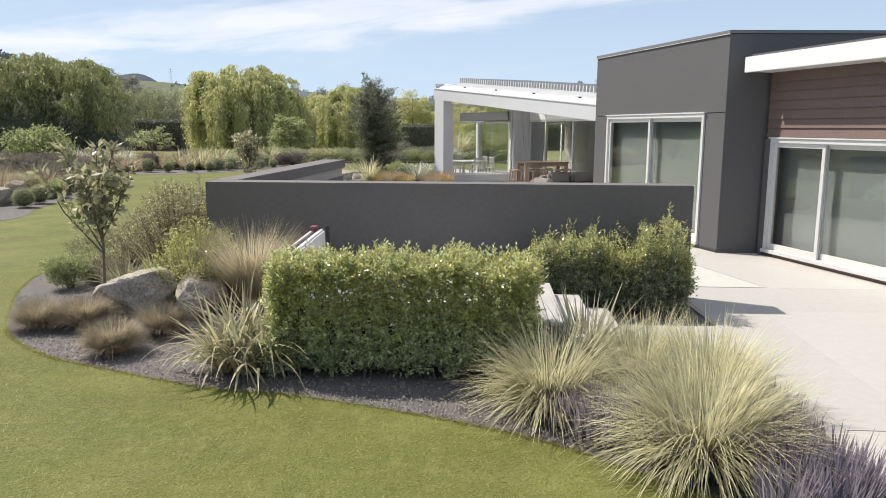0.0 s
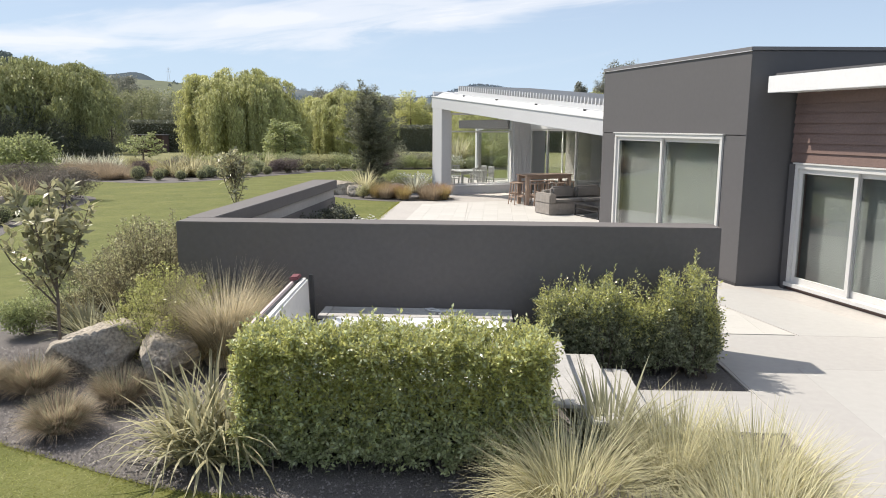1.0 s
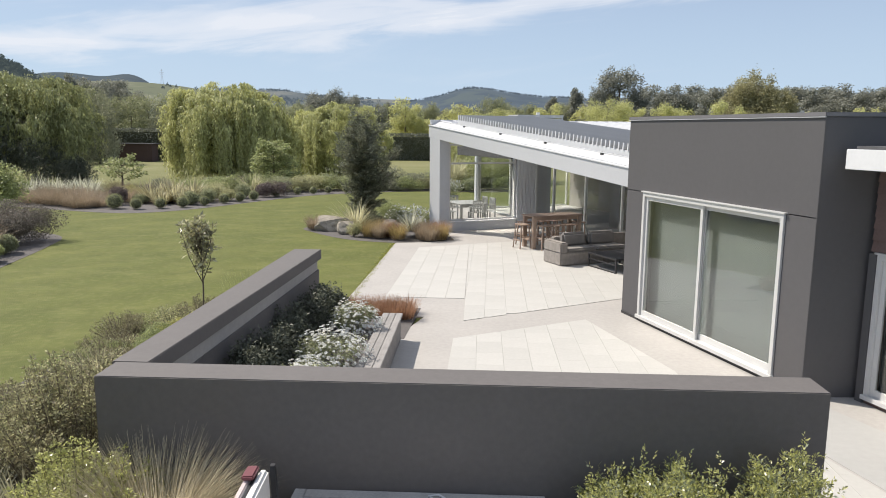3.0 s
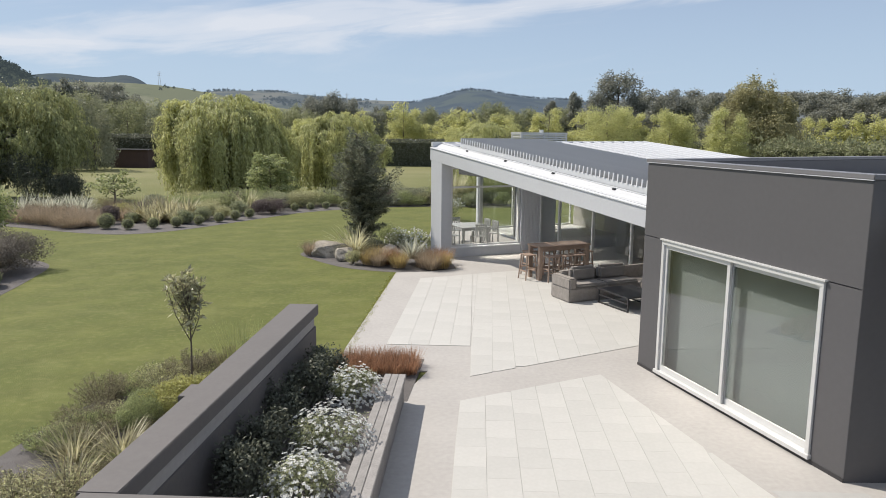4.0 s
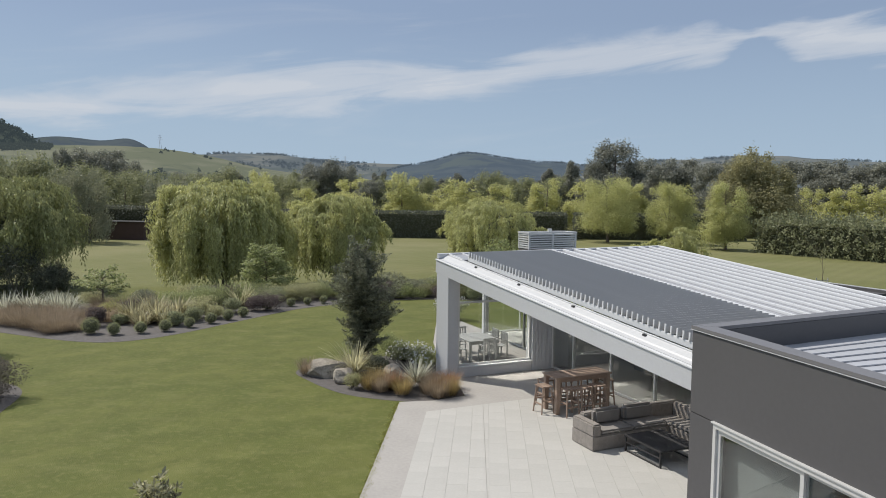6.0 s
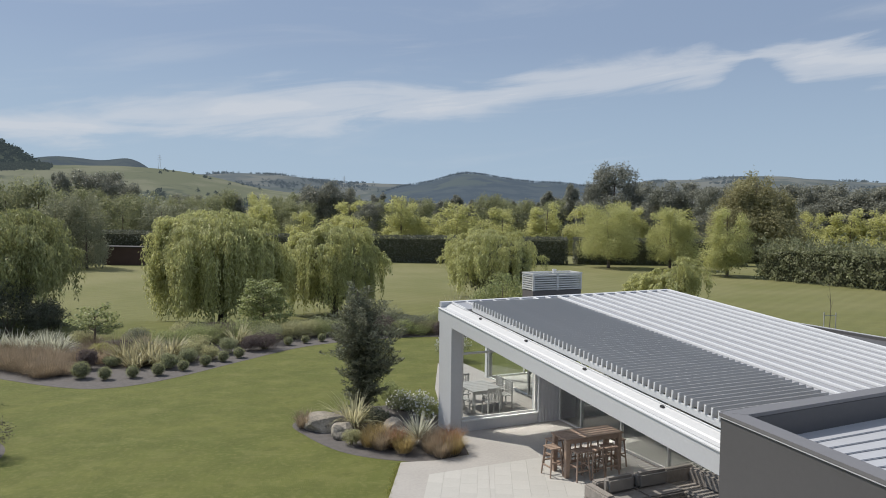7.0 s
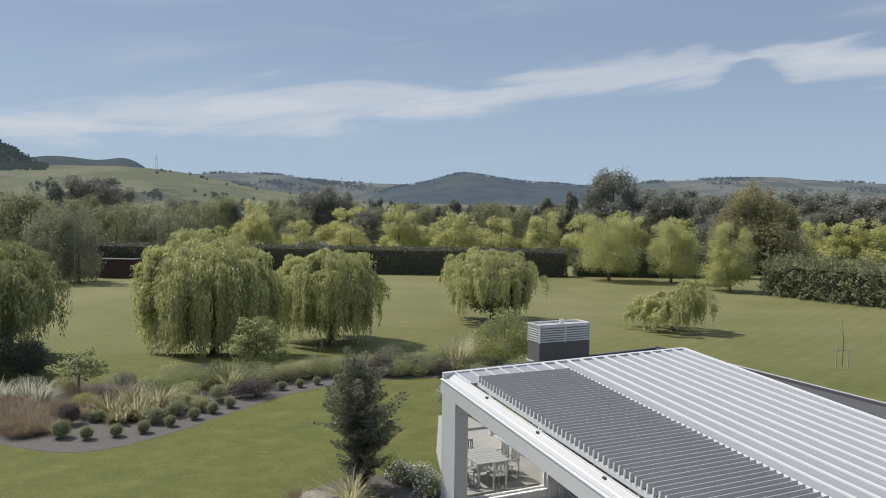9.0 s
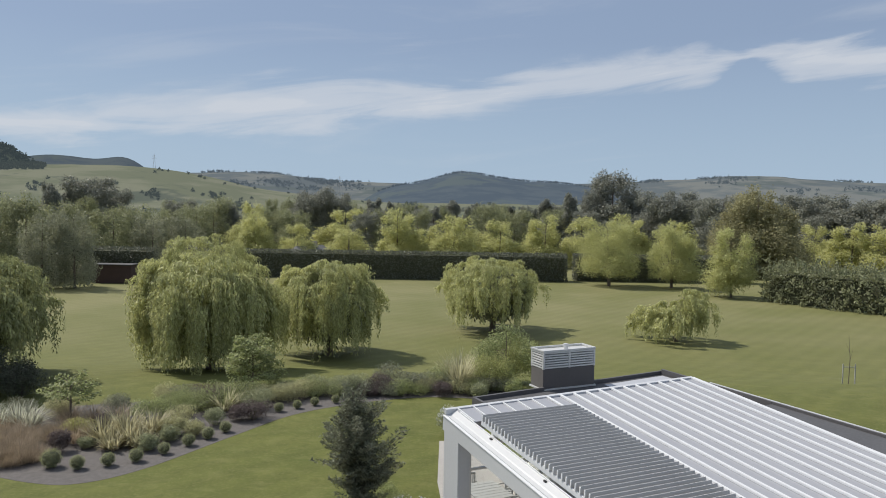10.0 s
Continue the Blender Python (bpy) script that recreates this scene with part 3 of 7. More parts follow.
def hedge_box(name, label, lo, hi, material, seed, leaves, size, m=None, tips=None, rough=0.06, group="", category="hedge", ntips=0, core=True):
    """A clipped hedge: a dense shell of leaves round a solid core, dark for the shade inside."""
    rng = np.random.default_rng(seed)
    t = thing(name, label, category, m, group)
    lo, hi = np.array(lo, float), np.array(hi, float)
    d = hi - lo
    k = min(size * 1.6, 0.25 * min(d))
    if core:
        part("inner_mass", bbox(lo + (k, k, 0), hi - (k, k, k)), CORE, t, "solid core coloured dark for the shade between inner twigs")
    else:
        for i in range(16):
            bx, by = lo[0] + d[0] * (i + 0.5) / 16, (lo[1] + hi[1]) / 2 + rng.normal() * 0.06
            obj("stem", tubes("stem", [([(bx, by, -0.02), (bx + rng.normal() * 0.05, by, d[2] * 0.5), (bx + rng.normal() * 0.1, by, d[2] * 0.95)], [0.013, 0.009, 0.003])], 5), BARK, t)
    area = np.array([d[1] * d[2], d[1] * d[2], d[0] * d[2], d[0] * d[2], d[0] * d[1]])
    side = rng.choice(5, leaves, p=area / area.sum())
    p = lo + rng.uniform(0, 1, (leaves, 3)) * d
    nrm = np.zeros((leaves, 3))
    dep = np.abs(rng.normal(0, 1, leaves)) * size * (1.1 if core else 0.9)
    for s, (ax, sg) in enumerate(((0, -1), (0, 1), (1, -1), (1, 1), (2, 1))):
        q = side == s
        p[q, ax] = (hi if sg > 0 else lo)[ax] - sg * dep[q]
        nrm[q, ax] = sg
    wob = np.array([noise.noise(Vector((a[0] * 1.3, a[1] * 1.3, a[2] * 1.3 + seed))) for a in p]) if leaves < 40000 else rng.normal(size=leaves) * 0.3
    p += nrm * (wob[:, None] * rough * 2.2 + rng.normal(size=(leaves, 1)) * rough * 0.3)
    way = nrm * 0.45 + rng.normal(size=(leaves, 3)) * 0.8 + (0, 0, 0.45)
    obj("foliage", leaf_mesh("foliage", p, way, size, size * 0.55, rng, face=nrm + (0, 0, 0.45)), material, t)
    if tips:
        m_ = ntips or leaves // 5
        p = np.stack([rng.uniform(lo[0], hi[0], m_), rng.uniform(lo[1], hi[1], m_), hi[2] + np.abs(rng.normal(0, rough, m_)) - 0.02], 1)
        obj("new_growth", leaf_mesh("new_growth", p, rng.normal(size=(m_, 3)) * 0.6 + (0, 0, 1.0), size, size * 0.5, rng), tips, t)["kind"] = "stuff"
    return t


# ---- ground ----
def in_poly(p, poly):
    x, y = p[:, 0], p[:, 1]
    inside = np.zeros(len(p), bool)
    for i in range(len(poly)):
        (x0, y0), (x1, y1) = poly[i - 1], poly[i]
        c = ((y0 > y) != (y1 > y)) & (x < (x1 - x0) * (y - y0) / (y1 - y0 + 1e-12) + x0)
        inside ^= c
    return inside


def smooth_loop(poly, n=6):
    """A closed curve through the corners of a bed."""
    out, k = [], len(poly)
    for i in range(k):
        p0, p1, p2, p3 = [np.array(poly[(i + j - 1) % k], float) for j in range(4)]
        for s in range(n):
            t = s / n
            out.append(tuple(0.5 * (2 * p1 + (p2 - p0) * t + (2 * p0 - 5 * p1 + 4 * p2 - p3) * t * t + (3 * p1 - p0 - 3 * p2 + p3) * t ** 3)))
    return out


lawn_mat = bpy.data.materials.new("mown_grass")
lawn_mat.use_nodes = True
n_, l_ = lawn_mat.node_tree.nodes, lawn_mat.node_tree.links
lb = n_["Principled BSDF"]
lb.inputs["Roughness"].default_value, lb.inputs["Specular IOR Level"].default_value = 0.8, 0.2
geo = n_.new("ShaderNodeTexCoord")


def noise_node(scale, detail=5, stretch=None):
    t = n_.new("ShaderNodeTexNoise")
    t.inputs["Scale"].default_value, t.inputs["Detail"].default_value = scale, detail
    if stretch:
        mp = n_.new("ShaderNodeMapping")
        mp.inputs["Scale"].default_value = stretch
        mp.inputs["Rotation"].default_value = (0, 0, radians(20))
        l_.new(geo.outputs["Object"], mp.inputs["Vector"])
        l_.new(mp.outputs["Vector"], t.inputs["Vector"])
    else:
        l_.new(geo.outputs["Object"], t.inputs["Vector"])
    return t.outputs["Fac"]


def blend(fac, c1, c2, lo=0.35, hi=0.65):
    r = n_.new("ShaderNodeMapRange")
    r.inputs["From Min"].default_value, r.inputs["From Max"].default_value = lo, hi
    l_.new(fac, r.inputs["Value"])
    m = n_.new("ShaderNodeMixRGB")
    l_.new(r.outputs["Result"], m.inputs["Fac"])
    for k, c in (("Color1", c1), ("Color2", c2)):
        if isinstance(c, tuple):
            m.inputs[k].default_value = (*c, 1)
        else:
            l_.new(c, m.inputs[k])
    return m.outputs["Color"]


g1 = blend(noise_node(0.55, 6), (0.093, 0.110, 0.025), (0.136, 0.145, 0.038))
g2 = blend(noise_node(2.2, 6), g1, (0.086, 0.100, 0.024), 0.42, 0.75)
g2 = blend(noise_node(8.0, 5), g2, (0.166, 0.166, 0.056), 0.50, 0.80)
g3 = blend(noise_node(0.9, 6, (1, 1.7, 1)), g2, (0.190, 0.190, 0.068), 0.52, 0.95)
g4 = blend(noise_node(60, 3), g3, (0.128, 0.139, 0.041), 0.45, 0.9)
wave = n_.new("ShaderNodeTexWave")
wave.inputs["Scale"].default_value, wave.inputs["Distortion"].default_value = 0.22, 1.2
wm = n_.new("ShaderNodeMapping")
wm.inputs["Rotation"].default_value = (0, 0, radians(38))
l_.new(geo.outputs["Object"], wm.inputs["Vector"])
l_.new(wm.outputs["Vector"], wave.inputs["Vector"])
g5 = n_.new("ShaderNodeMixRGB")
g5.blend_type = "MULTIPLY"
g5.inputs["Fac"].default_value = 0.07
# drier, paler grass on the far meadow
ysep = n_.new("ShaderNodeSeparateXYZ")
l_.new(geo.outputs["Object"], ysep.inputs["Vector"])
ymap = n_.new("ShaderNodeMapRange")
ymap.inputs["From Min"].default_value, ymap.inputs["From Max"].default_value, ymap.inputs["To Max"].default_value = 42.0, 88.0, 0.80
l_.new(ysep.outputs["Y"], ymap.inputs["Value"])
dry = blend(noise_node(0.12, 6), (0.168, 0.170, 0.070), (0.222, 0.210, 0.104))
far = n_.new("ShaderNodeMixRGB")
l_.new(ymap.outputs["Result"], far.inputs["Fac"])
l_.new(g4, far.inputs["Color1"])
l_.new(dry, far.inputs["Color2"])
l_.new(far.outputs["Color"], g5.inputs["Color1"])
l_.new(wave.outputs["Color"], g5.inputs["Color2"])
l_.new(g5.outputs["Color"], lb.inputs["Base Color"])
bp_ = n_.new("ShaderNodeBump")
bp_.inputs["Strength"].default_value, bp_.inputs["Distance"].default_value = 0.5, 0.03
l_.new(noise_node(45, 4), bp_.inputs["Height"])
l_.new(bp_.outputs["Normal"], lb.inputs["Normal"])

GZ = -0.03
rings = [0, 3, 6, 10, 15, 22, 28, 33, 36, 39, 42, 45, 48, 52, 58, 66, 80, 95, 120, 160, 240, 400, 800, 1600, 4500]
gv, gf, NS = [(0, 15, GZ)], [], 96
for r in rings[1:]:
    for j in range(NS):
        a = 2 * math.pi * j / NS
        gv.append((r * math.cos(a), 15 + r * math.sin(a), land(15 + r * math.sin(a))))
gme = bpy.data.meshes.new("ground")
fl = [(0, 1 + j, 1 + (j + 1) % NS) for j in range(NS)]
for i in range(len(rings) - 2):
    b0, b1 = 1 + i * NS, 1 + (i + 1) * NS
    fl += [(b0 + j, b1 + j, b1 + (j + 1) % NS, b0 + (j + 1) % NS) for j in range(NS)]
gme.from_pydata(gv, [], fl)
tagged(obj("ground", gme, lawn_mat), "mown green lawn reaching to the fields", "lawn", kind="structure")


# ---- far hills ----
def hill_mat(name, c1, c2, haze_glow, scale):
    m = bpy.data.materials.new(name)
    m.use_nodes = True
    n, l = m.node_tree.nodes, m.node_tree.links
    b = n["Principled BSDF"]
    b.inputs["Roughness"].default_value, b.inputs["Specular IOR Level"].default_value = 1.0, 0.0
    tc = n.new("ShaderNodeTexCoord")
    t = n.new("ShaderNodeTexNoise")
    t.inputs["Scale"].default_value, t.inputs["Detail"].default_value, t.inputs["Roughness"].default_value = scale, 8, 0.6
    l.new(tc.outputs["Object"], t.inputs["Vector"])
    r = n.new("ShaderNodeValToRGB")
    r.color_ramp.elements[0].position, r.color_ramp.elements[1].position = 0.46, 0.56
    r.color_ramp.elements[0].color, r.color_ramp.elements[1].color = (*c1, 1), (*c2, 1)
    l.new(t.outputs["Fac"], r.inputs["Fac"])
    t2 = n.new("ShaderNodeTexNoise")
    t2.inputs["Scale"].default_value, t2.inputs["Detail"].default_value, t2.inputs["Roughness"].default_value = scale * 0.45, 10, 0.62
    l.new(tc.outputs["Object"], t2.inputs["Vector"])
    r2 = n.new("ShaderNodeValToRGB")
    r2.color_ramp.elements[0].position, r2.color_ramp.elements[1].position = 0.56, 0.60
    r2.color_ramp.elements[1].color = (0.85, 0.85, 0.85, 1)
    r2.color_ramp.elements[0].color = (0, 0, 0, 1)
    l.new(t2.outputs["Fac"], r2.inputs["Fac"])
    mx = n.new("ShaderNodeMixRGB")
    mx.inputs["Color2"].default_value = (0.045, 0.052, 0.035, 1)
    l.new(r2.outputs["Color"], mx.inputs["Fac"])
    l.new(r.outputs["Color"], mx.inputs["Color1"])
    l.new(mx.outputs["Color"], b.inputs["Base Color"])
    # bluish glow painted onto the hillsides as the haze of distance
    b.inputs["Emission Color"].default_value = (*haze_glow, 1)
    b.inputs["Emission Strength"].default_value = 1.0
    return m


RIDGES = {}


def ridge(name, label, dist, depth, base, bumps, material, seed, lo=-60, hi=60, steps=240, rows=9, rough=0.12):
    """A range of hills as a long height field: rises to its crest and falls behind it."""
    v, f = [], []
    for i in range(steps + 1):
        az = lo + (hi - lo) * i / steps
        el = base + sum(a * math.exp(-0.5 * ((az - c) / s) ** 2) for c, s, a in bumps)
        el += rough * noise.fractal(Vector((az * 0.22, seed, 0)), 0.9, 2.1, 5)
        for k in range(rows + 2):
            q = min(1.0, k / (rows - 1))
            d = dist - depth * (1 - q) + (depth * 0.6 if k == rows else depth * 1.3 if k == rows + 1 else 0)
            top = dist * math.tan(radians(max(0.05, el)))
            z = top * (3 * q * q - 2 * q ** 3) * (1 + 0.10 * (1 - q) * noise.noise(Vector((az * 0.5, q * 3, seed))))
            z = z if k < rows else top * (0.7 if k == rows else 0.0)
            v.append((d * math.sin(radians(az)), 11 + d * math.cos(radians(az)), z - 0.5))
    w = rows + 2
    for i in range(steps):
        for k in range(w - 1):
            f.append((i * w + k, (i + 1) * w + k, (i + 1) * w + k + 1, i * w + k + 1))
    me = bpy.data.meshes.new(name)
    me.from_pydata(v, [], f)
    me.polygons.foreach_set("use_smooth", np.ones(len(me.polygons), bool))
    RIDGES[name] = np.array(v).reshape(steps + 1, w, 3)
    return tagged(obj(name, me, material), label, "hills", kind="structure")


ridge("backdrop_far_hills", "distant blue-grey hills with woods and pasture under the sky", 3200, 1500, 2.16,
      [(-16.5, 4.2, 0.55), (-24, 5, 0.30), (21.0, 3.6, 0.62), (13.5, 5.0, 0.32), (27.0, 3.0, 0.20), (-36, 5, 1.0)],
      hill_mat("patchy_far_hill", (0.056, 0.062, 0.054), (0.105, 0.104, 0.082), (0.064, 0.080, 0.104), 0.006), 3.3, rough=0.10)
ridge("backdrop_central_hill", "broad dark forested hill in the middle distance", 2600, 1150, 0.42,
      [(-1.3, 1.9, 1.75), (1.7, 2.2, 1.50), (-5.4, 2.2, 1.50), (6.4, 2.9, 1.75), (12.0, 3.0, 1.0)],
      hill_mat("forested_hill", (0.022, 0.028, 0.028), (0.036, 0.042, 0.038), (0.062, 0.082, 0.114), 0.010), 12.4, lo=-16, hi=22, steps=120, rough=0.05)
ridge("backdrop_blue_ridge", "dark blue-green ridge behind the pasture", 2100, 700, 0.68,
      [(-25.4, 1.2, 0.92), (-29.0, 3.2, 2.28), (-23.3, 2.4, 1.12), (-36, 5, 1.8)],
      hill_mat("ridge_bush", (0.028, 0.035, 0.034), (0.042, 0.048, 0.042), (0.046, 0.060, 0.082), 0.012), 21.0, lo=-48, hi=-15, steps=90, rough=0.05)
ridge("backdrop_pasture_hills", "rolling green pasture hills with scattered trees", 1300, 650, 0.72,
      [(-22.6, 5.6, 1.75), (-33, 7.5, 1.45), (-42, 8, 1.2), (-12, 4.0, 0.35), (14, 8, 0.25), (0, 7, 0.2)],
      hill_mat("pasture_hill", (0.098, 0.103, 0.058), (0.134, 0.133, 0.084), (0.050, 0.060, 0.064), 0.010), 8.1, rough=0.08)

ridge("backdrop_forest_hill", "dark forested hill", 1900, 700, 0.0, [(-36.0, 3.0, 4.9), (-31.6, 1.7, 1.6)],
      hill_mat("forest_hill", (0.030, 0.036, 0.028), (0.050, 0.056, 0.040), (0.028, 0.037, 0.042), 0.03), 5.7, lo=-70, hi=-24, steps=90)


def hill_trees(name, label, on, spots, seed, haze_glow, tall=(3.5, 7.5), lo=-60.0, hi=60.0):
    """Small dark trees scattered over a hillside, each a clump of leafy tufts."""
    rg = np.random.default_rng(seed)
    V = RIDGES[on]
    P = []
    for az, q, n in spots:
        u = (az - lo) / (hi - lo) * (len(V) - 1)
        i, k = int(u), min(7, int(q * 8))
        fr, fq = u - i, q * 8 - k
        a = (V[i, k] * (1 - fq) + V[i, k + 1] * fq) * (1 - fr) + (V[i + 1, k] * (1 - fq) + V[i + 1, k + 1] * fq) * fr
        h = rg.uniform(*tall)
        d = unit(rg.normal(size=(n, 3)))
        P.append(a + (0, 0, h * 0.45) + d * (h * 0.5, h * 0.5, h * 0.5) * rg.uniform(0.4, 1.0, (n, 1)))
    P = np.concatenate(P)
    me = leaf_mesh(name, P, rg.normal(size=P.shape), tall[1] * 0.42, tall[1] * 0.3, rg)
    # hill trees carry the same painted haze in their emission
    return tagged(obj(name, me, hill_mat("hill_tree_leaf", (0.035, 0.042, 0.028), (0.055, 0.062, 0.040), haze_glow, 0.05)), label, "trees", kind="stuff")


rg = np.random.default_rng(77)
spots = []
for _ in range(20):
    az, q, k = rg.uniform(-36, 4), rg.uniform(0.2, 0.86), rg.integers(3, 16)
    spots += [(az + rg.normal() * 0.35, min(0.9, max(0.1, q + rg.normal() * 0.03)), 24) for _ in range(k)]
spots += [(rg.uniform(-37, 20), rg.uniform(0.1, 0.9), 22) for _ in range(40)]
spots += [(rg.uniform(-35.5, -30.5), rg.uniform(0.70, 0.92), 26) for _ in range(420)]
hill_trees("hill_trees", "scattered dark trees and shelter belts on the pasture hill", "backdrop_pasture_hills", spots, 78, (0.040, 0.050, 0.054), (2.6, 5.6))
hill_trees("hill_trees", "dark pine plantation on the forested hill", "backdrop_forest_hill", [(rg.uniform(-43, -30.5), rg.uniform(0.4, 0.99), 16) for _ in range(700)], 79, (0.030, 0.040, 0.046), (8, 15), -70.0, -24.0)
far_spots = []
for _ in range(34):
    az, q, k = rg.choice((rg.uniform(-20, -8), rg.uniform(9, 36))), rg.uniform(0.5, 0.97), rg.integers(12, 50)
    far_spots += [(az + rg.normal() * 0.55, min(0.95, max(0.3, q + rg.normal() * 0.025)), 14) for _ in range(k)]
hill_trees("hill_trees", "shelter belts and woods on the distant hills", "backdrop_far_hills", far_spots, 80, (0.062, 0.079, 0.102), (5, 10))
hill_trees("hill_trees", "plantation trees along the crest of the forested hill", "backdrop_central_hill", [(rg.uniform(-8, 14), rg.uniform(0.90, 0.995), 12) for _ in range(500)], 81, (0.052, 0.069, 0.098), (4, 9), -16.0, 22.0)


def pylon(x, y, z, h, label):
    t = thing("power_pylon", label, "pylon", pose(x, y, z, 0, 0, 20))
    for sx in (-1, 1):
        for sy in (-1, 1):
            obj("leg", tubes("leg", [([(sx * h * 0.10, sy * h * 0.10, -4), (sx * h * 0.03, sy * h * 0.03, h * 0.62), (sx * 0.2, sy * 0.2, h)], [0.16, 0.13, 0.09])], 4), LOUVRE, t)
    for f, w in ((0.66, 0.17), (0.78, 0.14), (0.90, 0.11)):
        obj("cross_arm", tubes("cross_arm", [([(-h * w, 0, h * f), (0, 0, h * f + h * 0.02), (h * w, 0, h * f)], [0.1, 0.2, 0.1])], 4), LOUVRE, t)
    return t


for az, q, h in ((-23.4, 0.97, 22), (-9.7, 0.9, 38)):
    V = RIDGES["backdrop_pasture_hills"]
    a = V[int((az + 60) / 120 * (len(V) - 1)), int(q * 8)]
    pylon(a[0], a[1], a[2], h, "steel lattice power pylon on the hillside")

# ---- paved area ----
SLAB = [(2.95, 1.0), (12, 1.0), (12, 27.0), (7.2, 27.0), (3.6, 34.6), (1.9, 34.0), (-0.85, 32.6), (-0.3, 29.7), (-1.2, 29.15), (-2.1, 28.95), (-2.2, 23.6),
        (-2.25, 21.3), (-2.2, 20.1), (-0.55, 20.0), (-0.95, 18.5), (-0.95, 12.6), (3.25, 12.6), (3.3, 11.3), (3.2, 8.8)]
patio = tagged(part("pavement", prism(SLAB, -0.12, 0.0), CONC), "grey exposed-aggregate concrete patio with inset cream paving", "patio", kind="structure")


def clip(poly, region):
    """The part of a polygon inside a convex region (counter-clockwise)."""
    out = poly
    for i in range(len(region)):
        a, b = region[i - 1], region[i]
        src, out = out, []
        for j in range(len(src)):
            p, q = src[j - 1], src[j]
            sp = (b[0] - a[0]) * (p[1] - a[1]) - (b[1] - a[1]) * (p[0] - a[0])
            sq = (b[0] - a[0]) * (q[1] - a[1]) - (b[1] - a[1]) * (q[0] - a[0])
            if (sp >= 0) != (sq >= 0):
                t = sp / (sp - sq)
                out.append((p[0] + t * (q[0] - p[0]), p[1] + t * (q[1] - p[1])))
            if sq >= 0:
                out.append(q)
        if len(out) < 3:
            return []
    return out


def area2(p):
    return sum(p[i - 1][0] * p[i][1] - p[i][0] * p[i - 1][1] for i in range(len(p)))


def lay_pavers(region, x0, y0, w, h, lean=0.0, gap=0.002, gy=0.001):
    xs, ys = [p[0] for p in region], [p[1] for p in region]
    for i in range(int((min(xs) - x0) / w) - 3, int((max(xs) - x0) / w) + 3):
        for j in range(int((min(ys) - y0) / h) - 3, int((max(ys) - y0) / h) + 3):
            off = 0.5 * h if i % 2 else 0.0
            ax, ay = x0 + i * w, y0 + j * h + off
            q = [(ax + gap / 2 + lean * (ay - y0), ay + gy / 2), (ax + w - gap / 2 + lean * (ay - y0), ay + gy / 2),
                 (ax + w - gap / 2 + lean * (ay + h - y0), ay + h - gy / 2), (ax + gap / 2 + lean * (ay + h - y0), ay + h - gy / 2)]
            q = clip(q, region)
            if len(q) < 3 or abs(area2(q)) < 0.02:
                continue
            cx, cy = sum(p[0] for p in q) / len(q), sum(p[1] for p in q) / len(q)
            bm = bmesh.new()
            lo = [bm.verts.new((x - cx, y - cy, -0.02)) for x, y in q]
            up = [bm.verts.new((x - cx, y - cy, 0.006)) for x, y in q]
            hi = [bm.verts.new(((x - cx) * 0.995, (y - cy) * 0.999, 0.009)) for x, y in q]
            bm.faces.new(hi)
            for k in range(len(q)):
                m = (k + 1) % len(q)
                bm.faces.new((lo[k], lo[m], up[m], up[k]))
                bm.faces.new((up[k], up[m], hi[m], hi[k]))
            o = part("paver", bm, PAVER, patio)
            o.location = (cx, cy, 0.0)


# ---- low garden walls round the spa ----
wallp = thing("garden_wall", "charcoal plastered low garden wall, L-shaped", "wall", kind="structure")
part("front_run", bbox((-2.75, 12.32, -0.1), (3.26, 12.70, 1.455), 0.008), RENDER, wallp)
part("side_run", prism([(-2.77, 12.705), (-2.48, 12.705), (-2.27, 18.80), (-2.69, 18.80)], -0.1, 1.12, 0.006), RENDER, wallp)
part("recessed_strip", prism([(-2.72, 12.705), (-2.50, 12.705), (-2.29, 18.76), (-2.64, 18.76)], 1.12, 1.29), CONC, wallp, "pale recessed strip under the cap")
part("side_cap", prism([(-2.79, 12.705), (-2.46, 12.705), (-2.24, 18.86), (-2.71, 18.86)], 1.29, 1.455, 0.008), RENDER, wallp)
part("pier", bbox((-3.12, 15.4, -0.1), (-2.775, 15.80, 1.2), 0.008), RENDER, wallp)

# raised planter with timber bench
plant = thing("raised_planter", "raised planter with a weathered timber bench edge beside the wall", "planter")
part("soil", bbox((-2.47, 12.72, -0.02), (-1.14, 18.4, 0.36)), GRAVEL, plant, "dark planting soil")
part("bench_face", bbox((-1.05, 12.72, 0.0), (-0.83, 18.40, 0.40), 0.005), BENCHWOOD, plant)
for i in range(3):
    part("bench_slat", bbox((-1.13 + i * 0.112, 12.72, 0.402), (-1.13 + i * 0.112 + 0.107, 18.50, 0.45), 0.006), BENCHWOOD, plant)
part("bench_end", bbox((-2.25, 18.405, 0.0), (-0.83, 18.47, 0.40), 0.005), BENCHWOOD, plant)


# ---- the charcoal bedroom block ----
def rot_to(a, b):
    """Frame with x from a to b on plan, z up, origin a."""
    return Matrix.Translation((a[0], a[1], 0)) @ Matrix.Rotation(math.atan2(b[1] - a[1], b[0] - a[0]), 4, "Z")


BH = 3.755
NW, SW = (3.27, 20.64), (4.79, 16.17)
blk = thing("bedroom_block", "charcoal panel-clad flat-roofed house block", "house", kind="structure")
WLEN = math.dist(NW, SW)
FM = rot_to(NW, SW)          # x along the west face towards the south
# west face with the door opening (x along, y outwards is negative x-side)
D0, D1, DT, DB = 0.60, 4.17, 2.40, 0.06
T = 0.25


